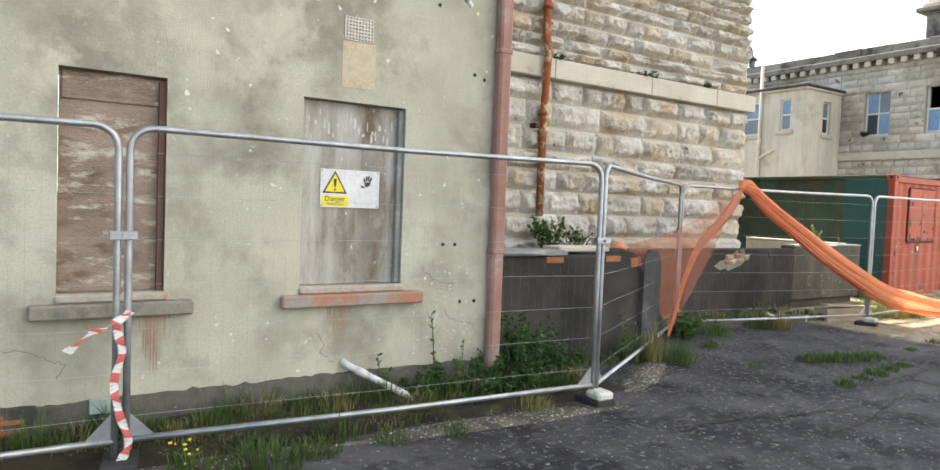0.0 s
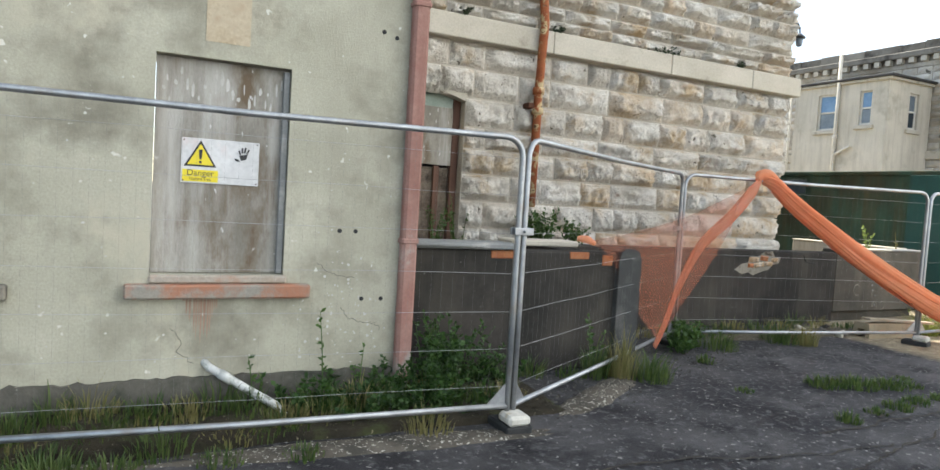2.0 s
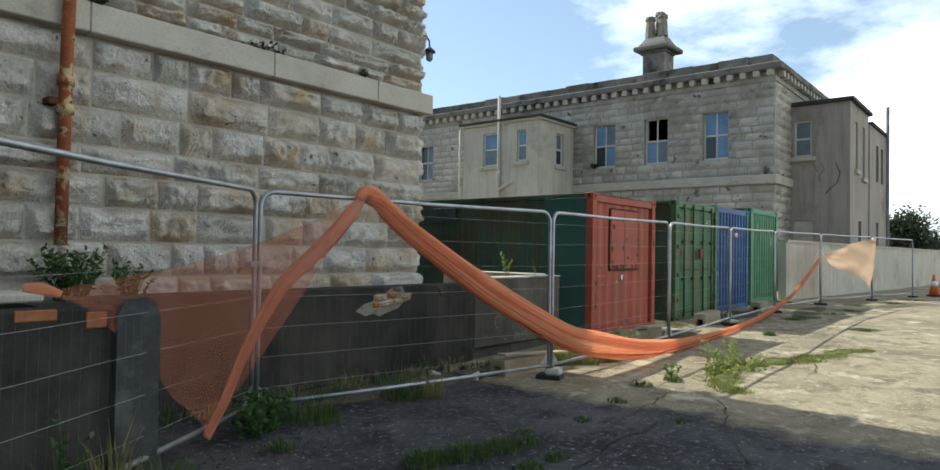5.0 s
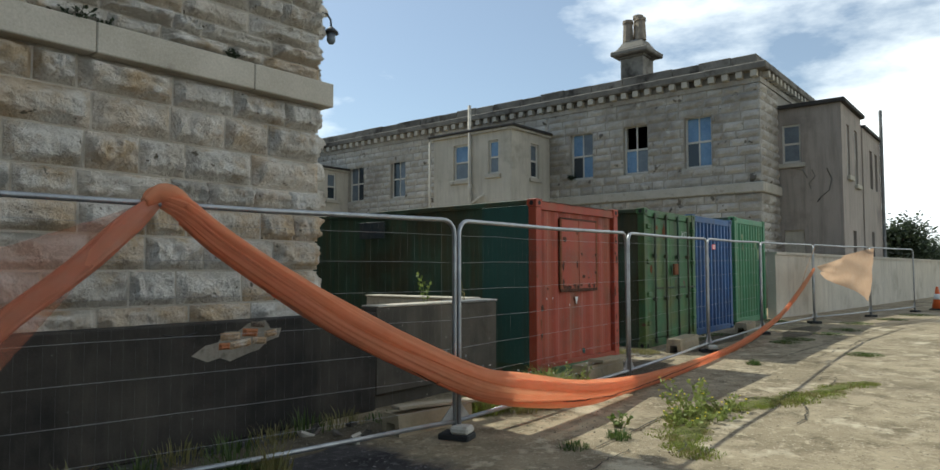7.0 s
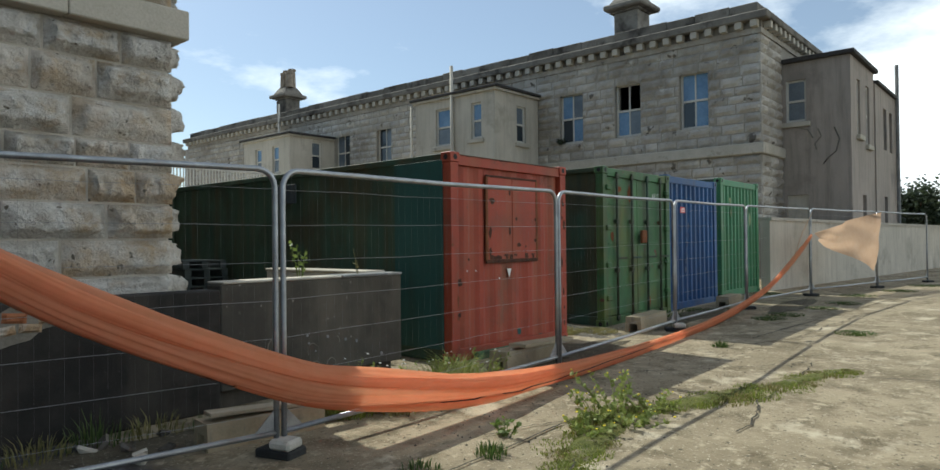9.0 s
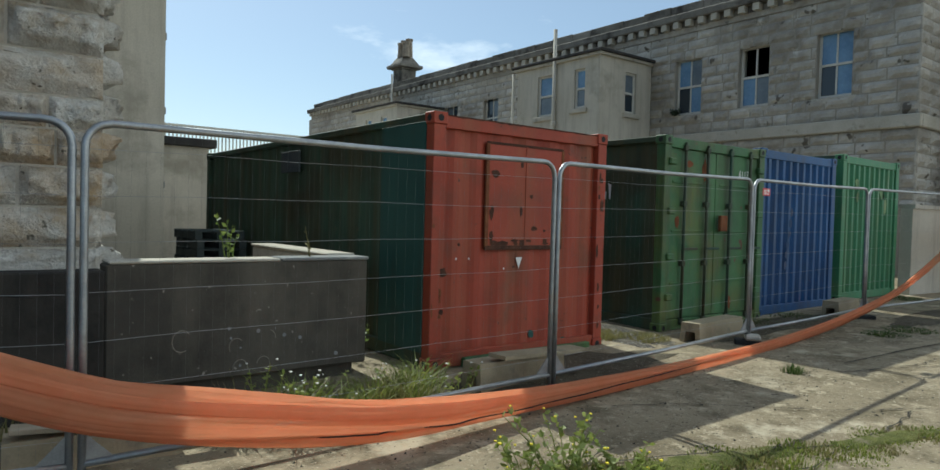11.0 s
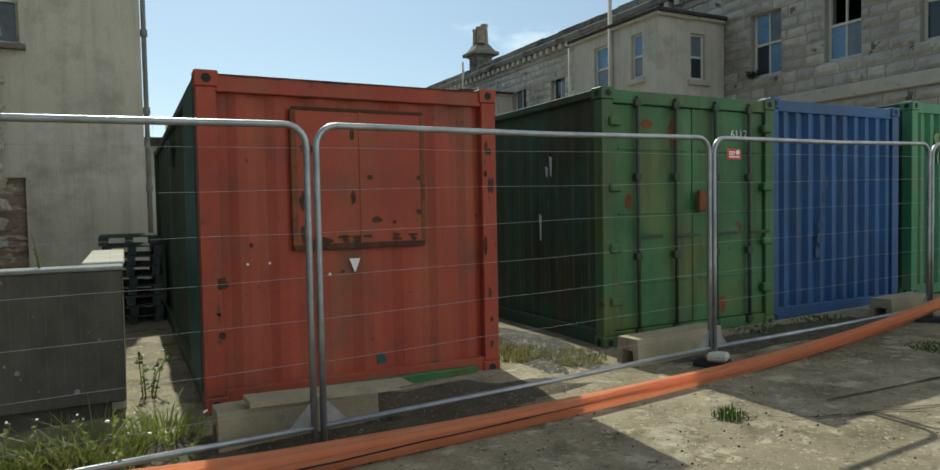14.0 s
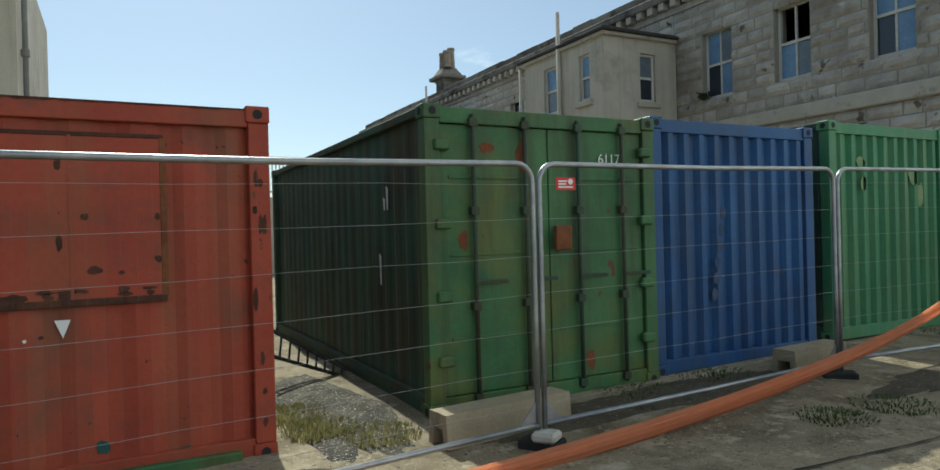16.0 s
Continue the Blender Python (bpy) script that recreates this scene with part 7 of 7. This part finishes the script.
def build_tag():
    x, y, z = 18.24, 5.395, 1.95
    t = thing("fence_tag", (x, y, z - 0.05), "small red plate with white marks on the fence", "sign")
    part("plate", M().box(x - 0.085, x + 0.085, y - 0.03, y - 0.026, z - 0.045, z + 0.045, 0.0015), RED_PRINT, t)
    m = M()
    for dx0, dx1, dz in ((-0.065, 0.01, 0.012), (-0.065, 0.0, -0.008), (-0.065, 0.06, -0.03)):
        m.box(x + dx0, x + dx1, y - 0.033, y - 0.031, z + dz, z + dz + 0.012)
    part("white_bars", m, WHITE, t)
    part("emblem", M().tube([(x + 0.04, y - 0.033, z + 0.015), (x + 0.04, y - 0.031, z + 0.015)], 0.022, 8), WHITE, t)


build_tag()


GRAVEL = mat("dark_crumbs", (0.06, 0.056, 0.05), (0.16, 0.15, 0.13), 0.95, 9, 0.2, 60, vary=0.4)


def build_debris():
    single("plank", M().box(-0.6, 0.6, -0.07, 0.07, 0, 0.03, 0.004).moved(pose(11.15, 5.55, 0.205, 0, 3, -8)), WOOD_PALE, "pale splintered plank lying on the concrete block", "plank", "loose planks")
    single("plank", M().prism([(-0.55, 0), (0.5, 0), (0.42, 0.015), (0.55, 0.03), (-0.55, 0.035)], -0.11, 0.11).moved(pose(14.62, 5.5, 0.30, 0, 2, 3)), CONCRETE, "broken slab lying on the concrete block", "plank", "loose planks")
    m = M()
    rnd = random.Random(77)
    for k in range(420):
        u = rnd.random()
        x, y = 4.2 + 3.2 * u + rnd.gauss(0, 0.15), 4.0 + 1.25 * u + rnd.gauss(0, 0.2)
        s = rnd.uniform(0.006, 0.02)
        z = gz(x, y)
        m.add([(x - s, y, z), (x, y - s * 0.8, z), (x + s, y, z), (x, y + s * 0.9, z), (x + s * 0.1, y, z + s * 0.9)], [(0, 1, 4), (1, 2, 4), (2, 3, 4), (3, 0, 4)])
    for k in range(350):
        x, y = rnd.uniform(11.5, 18), rnd.uniform(3.2, 5.6)
        s = rnd.uniform(0.005, 0.014)
        z = gz(x, y)
        m.add([(x - s, y, z), (x, y - s * 0.8, z), (x + s, y, z), (x, y + s * 0.9, z), (x + s * 0.1, y, z + s * 0.9)], [(0, 1, 4), (1, 2, 4), (2, 3, 4), (3, 0, 4)])
    single("gravel", m, GRAVEL, "loose gravel and crumbs along the fence", "gravel", kind="stuff", base=(0, 0, 0))
    # litter in the area behind the fence
    for k in range(14):
        x, y = rnd.uniform(9.6, 11.6), rnd.uniform(5.5, 6.3)
        s = rnd.uniform(0.03, 0.08)
        q = rock(700 + k, 3, 3).moved(pose(x, y, s * 0.5, rnd.uniform(60, 120), rnd.uniform(0, 60), rnd.uniform(0, 360)) @ Matrix.Diagonal((s * 2, s, s * 1.4, 1)))
        single("rubble_stone", q, STONE_DIRTY if k % 3 else STONE_DRESSED, "broken lump of grey rubble on the ground", "rubble", "rubble behind the fence")


build_debris()


def ground_patch(name, cx, cy, rx, ry, seed, material, label, turn=0.0):
    """A thin spread of dirt that follows the ground and dies away at a ragged edge."""
    m = M()
    rings, segs = 7, 56
    ct, st = math.cos(turn), math.sin(turn)
    for i in range(rings + 1):
        for j in range(segs):
            a, q = 2 * math.pi * j / segs, i / rings
            rag = 1 + 0.3 * noise.noise((math.cos(a) * 2 + seed, math.sin(a) * 2, 1.0)) + 0.16 * noise.noise((math.cos(a) * 7 + seed, math.sin(a) * 7, 4.0))
            u, w = rx * q * rag * math.cos(a), ry * q * rag * math.sin(a)
            x, y = cx + u * ct - w * st, cy + u * st + w * ct
            m.v.append((x, y, gz(x, y) + 0.022 - 0.036 * q ** 3 + 0.006 * noise.noise((x * 6, y * 6, 2.0))))
    m.f = [(i * segs + j, i * segs + (j + 1) % segs, (i + 1) * segs + (j + 1) % segs, (i + 1) * segs + j) for i in range(rings) for j in range(segs)]
    single(name, m, material, label, "dirt", kind="stuff", smooth=True, base=(cx, cy, gz(cx, cy)))


GRIT = mat("sandy_grit", (0.085, 0.074, 0.058), (0.16, 0.139, 0.11), 0.95, 4, 0.8, 60, stain=(0.06, 0.055, 0.045), stain_scale=3, stain_lo=0.48, stain_hi=0.62, speck=(0.42, 0.39, 0.33), speck_scale=40, speck_lo=0.6, bump_dist=0.02)
EARTH = mat("brown_earth", (0.08, 0.067, 0.045), (0.15, 0.126, 0.086), 0.95, 3, 0.8, 60, stain=(0.035, 0.03, 0.022), stain_scale=3, speck=(0.28, 0.25, 0.2), speck_scale=40, speck_lo=0.63, bump_dist=0.02)
ground_patch("sandy_grit", 2.9, 3.72, 1.5, 0.16, 1.0, GRIT, "pale sandy grit along the foot of the fence", -0.06)
ground_patch("sandy_grit", 5.1, 4.3, 1.0, 0.17, 2.0, GRIT, "pale sandy grit along the foot of the fence", 0.55)
ground_patch("sandy_grit", 0.6, 3.8, 1.2, 0.14, 3.0, GRIT, "pale sandy grit along the foot of the fence", 0.0)
ground_patch("bare_earth", 15.1, 5.65, 1.7, 0.6, 4.0, EARTH, "dark bare earth before the red container", 0.0)
ground_patch("bare_earth", 13.0, 5.75, 1.1, 0.5, 5.0, EARTH, "dark bare earth under the weeds", 0.0)
ground_patch("bare_earth", 19.5, 5.9, 2.2, 0.38, 6.0, EARTH, "dark bare earth before the containers", 0.03)
ground_patch("bare_earth", 22.6, 5.0, 1.9, 0.35, 7.0, EARTH, "dark mossy earth on the concrete", 0.05)
MOSS = mat("olive_moss", (0.085, 0.095, 0.025), (0.16, 0.16, 0.05), 0.95, 6, 0.8, 60, stain=(0.2, 0.17, 0.11), stain_scale=5, stain_lo=0.55, stain_hi=0.66, bump_dist=0.02)
ground_patch("moss", 12.6, 3.6, 0.95, 0.17, 11.0, MOSS, "olive moss in the joint of the concrete", 0.25)
ground_patch("moss", 14.1, 3.42, 1.0, 0.16, 12.0, MOSS, "olive moss in the joint of the concrete", -0.3)
ground_patch("moss", 15.6, 2.92, 0.8, 0.12, 13.0, MOSS, "olive moss in the joint of the concrete", -0.3)
ground_patch("sandy_grit", 17.0, 7.2, 0.5, 1.7, 8.0, GRIT, "gravelly sand between the containers", 0.0)
ground_patch("bare_earth", 9.6, 6.0, 1.8, 0.36, 9.0, EARTH, "dark earth behind the fence", 0.0)


def build_cracks():
    t = thing("tarmac_cracks", (9, 3.4, 0), "dark cracks wandering across the yard surface", "crack", kind="structure")
    rnd = random.Random(15)
    starts = (((4.6, 2.3), (1.0, 0.2), 9), ((6.0, 3.0), (1.0, 0.16), 14), ((6.9, 3.1), (1.0, 0.05), 16), ((3.6, 3.0), (1.0, -0.1), 10), ((11.5, 3.3), (1.0, 0.25), 8), ((12.0, 4.3), (1.0, -0.3), 10), ((14.5, 4.6), (0.8, -0.6), 10), ((16.8, 4.4), (0.8, -0.4), 12), ((13.2, 2.8), (1.0, 0.1), 12), ((18.0, 3.9), (1.0, -0.1), 14), ((9.0, 2.2), (0.9, 0.5), 8))
    for (x, y), (dx, dy), n in starts:
        m = M()
        left, right = [], []
        for k in range(n * 4):
            x += dx * 0.07 + rnd.uniform(-0.02, 0.02)
            y += dy * 0.07 + rnd.uniform(-0.035, 0.035)
            w = rnd.uniform(0.003, 0.011)
            z = gz(x, y) + 0.012
            left.append((x, y - w, z))
            right.append((x, y + w, z))
        n2 = len(left)
        m.add(left + right, [(i, i + 1, n2 + i + 1, n2 + i) for i in range(n2 - 1)])
        part("crack", m, CRACK, t)


def build_slab_joints():
    """Open, dirt-filled joints between the concrete slabs, running straight with broken edges."""
    t = thing("slab_joints", (16, 3, 0), "dirt-filled joints between worn concrete slabs", "joint", kind="structure")
    rnd = random.Random(44)
    runs = [((11.3, 3.95), (13.1, 3.98)), ((13.1, 3.98), (15.9, 2.75)), ((15.9, 2.75), (17.2, -2.5)), ((17.9, 4.25), (24.5, 3.7)), ((21.0, 4.0), (22.0, -2.0)), ((24.5, 3.7), (33.0, 2.4)), ((27.5, 3.2), (28.5, -2.0))]
    for (xa, ya), (xb, yb) in runs:
        n = max(6, int(math.hypot(xb - xa, yb - ya) / 0.09))
        ux, uy = (xb - xa) / math.hypot(xb - xa, yb - ya), (yb - ya) / math.hypot(xb - xa, yb - ya)
        one, two = [], []
        for k in range(n + 1):
            x, y = xa + (xb - xa) * k / n, ya + (yb - ya) * k / n
            off = 0.04 * noise.noise((x * 1.3, y * 1.3, 8.0)) + 0.012 * noise.noise((x * 7, y * 7, 3.0))
            w = 0.005 + 0.009 * abs(noise.noise((x * 3, y * 3, 5.0))) + rnd.uniform(0, 0.004)
            for side, row in ((-1, one), (1, two)):
                px, py = x - uy * (off + side * w), y + ux * (off + side * w)
                row.append((px, py, gz(px, py) + 0.0115))
        part("joint", M().add(one + two, [(i, i + 1, n + 2 + i, n + 1 + i) for i in range(n)]), CRACK, t)


CRACK = mat("crack_dirt", (0.045, 0.04, 0.032), (0.075, 0.066, 0.052), 0.95, 5, 0.2, 50)
build_cracks()
build_slab_joints()


# ---- stones of the walls ----
ROCKS = [mesh_of("stone_block", rock(k, 20, 10, 1.2), STONE, smooth=True) for k in range(18)]
ROCKS_FAR = [mesh_of("far_stone_block", rock(50 + k, 5, 3, 0.35), STONE_FAR) for k in range(10)]


def lay(parent, base, meshes, place, length, depth, height, rnd):
    ob = new("stone_block", rnd.choice(meshes))
    ob.parent = parent
    flip = -1 if rnd.random() < 0.5 else 1
    ob.matrix_basis = Matrix.Translation(-Vector(base)) @ place @ Matrix.Diagonal((length, depth, height, 1)) @ (Matrix.Rotation(math.pi, 4, "Y") if flip < 0 else Matrix.Identity(4))
    return ob


def build_stones():
    rnd = random.Random(21)
    base = stone_building["base"]
    arch_hole = (3.40, 5.36, 0, 3.0)
    for z0, z1, h, lo, hi, mx in ((0.9, BAND[0], 0.337, 0.36, 1.05, 0.24), (BAND[1], 7.4, 0.235, 0.3, 0.9, 0.3)):
        for x, z, ln, hh in courses(z0, z1, h, 3.46, STONE_X + 0.06, [arch_hole, (4.34, 5.56, 4.55, 6.5)], rnd, lo, hi, mx):
            lay(stone_front, base, ROCKS, pose(x, STONE_Y, z), ln - 0.014, rnd.uniform(0.12, 0.21), hh - 0.012, rnd)
    for z0, z1, h in ((0.9, BAND[0], 0.337), (BAND[1], 6.3, 0.3)):
        for y, z, ln, hh in courses(z0, z1, h, STONE_Y, 16.15, SIDE_HOLES, rnd, 0.3, 0.62, 0.15):
            lay(stone_side, base, ROCKS, pose(STONE_X, y, z, 0, 0, 90), ln - 0.012, rnd.uniform(0.2, 0.28), hh - 0.012, rnd)
    # far facade: the near end stone by stone, the rest as one
    base = far_building["base"]
    for z0, z1 in ((2.0, 4.28), (4.64, 8.2)):
        for y, z, ln, hh in courses(z0, z1, 0.33, FY0 - 0.05, 17.0, far_holes, rnd, 0.4, 0.95, 0.18):
            lay(far_wall, base, ROCKS_FAR, pose(FX, y, z, 0, 0, -90), ln - 0.03, rnd.uniform(0.08, 0.13), hh - 0.025, rnd)
        for x, z, ln, hh in courses(z0, z1, 0.33, FX - 0.05, FX + 2.2, [], rnd, 0.5, 1.1, 0.18):
            lay(far_wall, base, ROCKS_FAR, pose(x, FY0, z), ln - 0.03, rnd.uniform(0.1, 0.15), hh - 0.025, rnd)
    lib = [rock(90 + k, 5, 3, 0.35) for k in range(8)]
    vs, fs = [], []
    for z0, z1 in ((2.0, 4.28), (4.64, 8.2)):
        for y, z, ln, hh in courses(z0, z1, 0.33, 17.0, FY1, far_holes, rnd, 0.4, 0.95, 0.18):
            q = rnd.choice(lib)
            dp, k = rnd.uniform(0.07, 0.12), len(vs)
            vs += [(FX + b * dp, y - a * (ln - 0.03), z + c * (hh - 0.03)) for a, b, c in q.v]
            fs += [tuple(i + k for i in f) for f in q.f]
    m = M()
    m.v, m.f = vs, fs
    part("distant_blocks", m, STONE_FAR, far_building, "coursed rock-faced stone of the far end", kind="stuff")


build_stones()
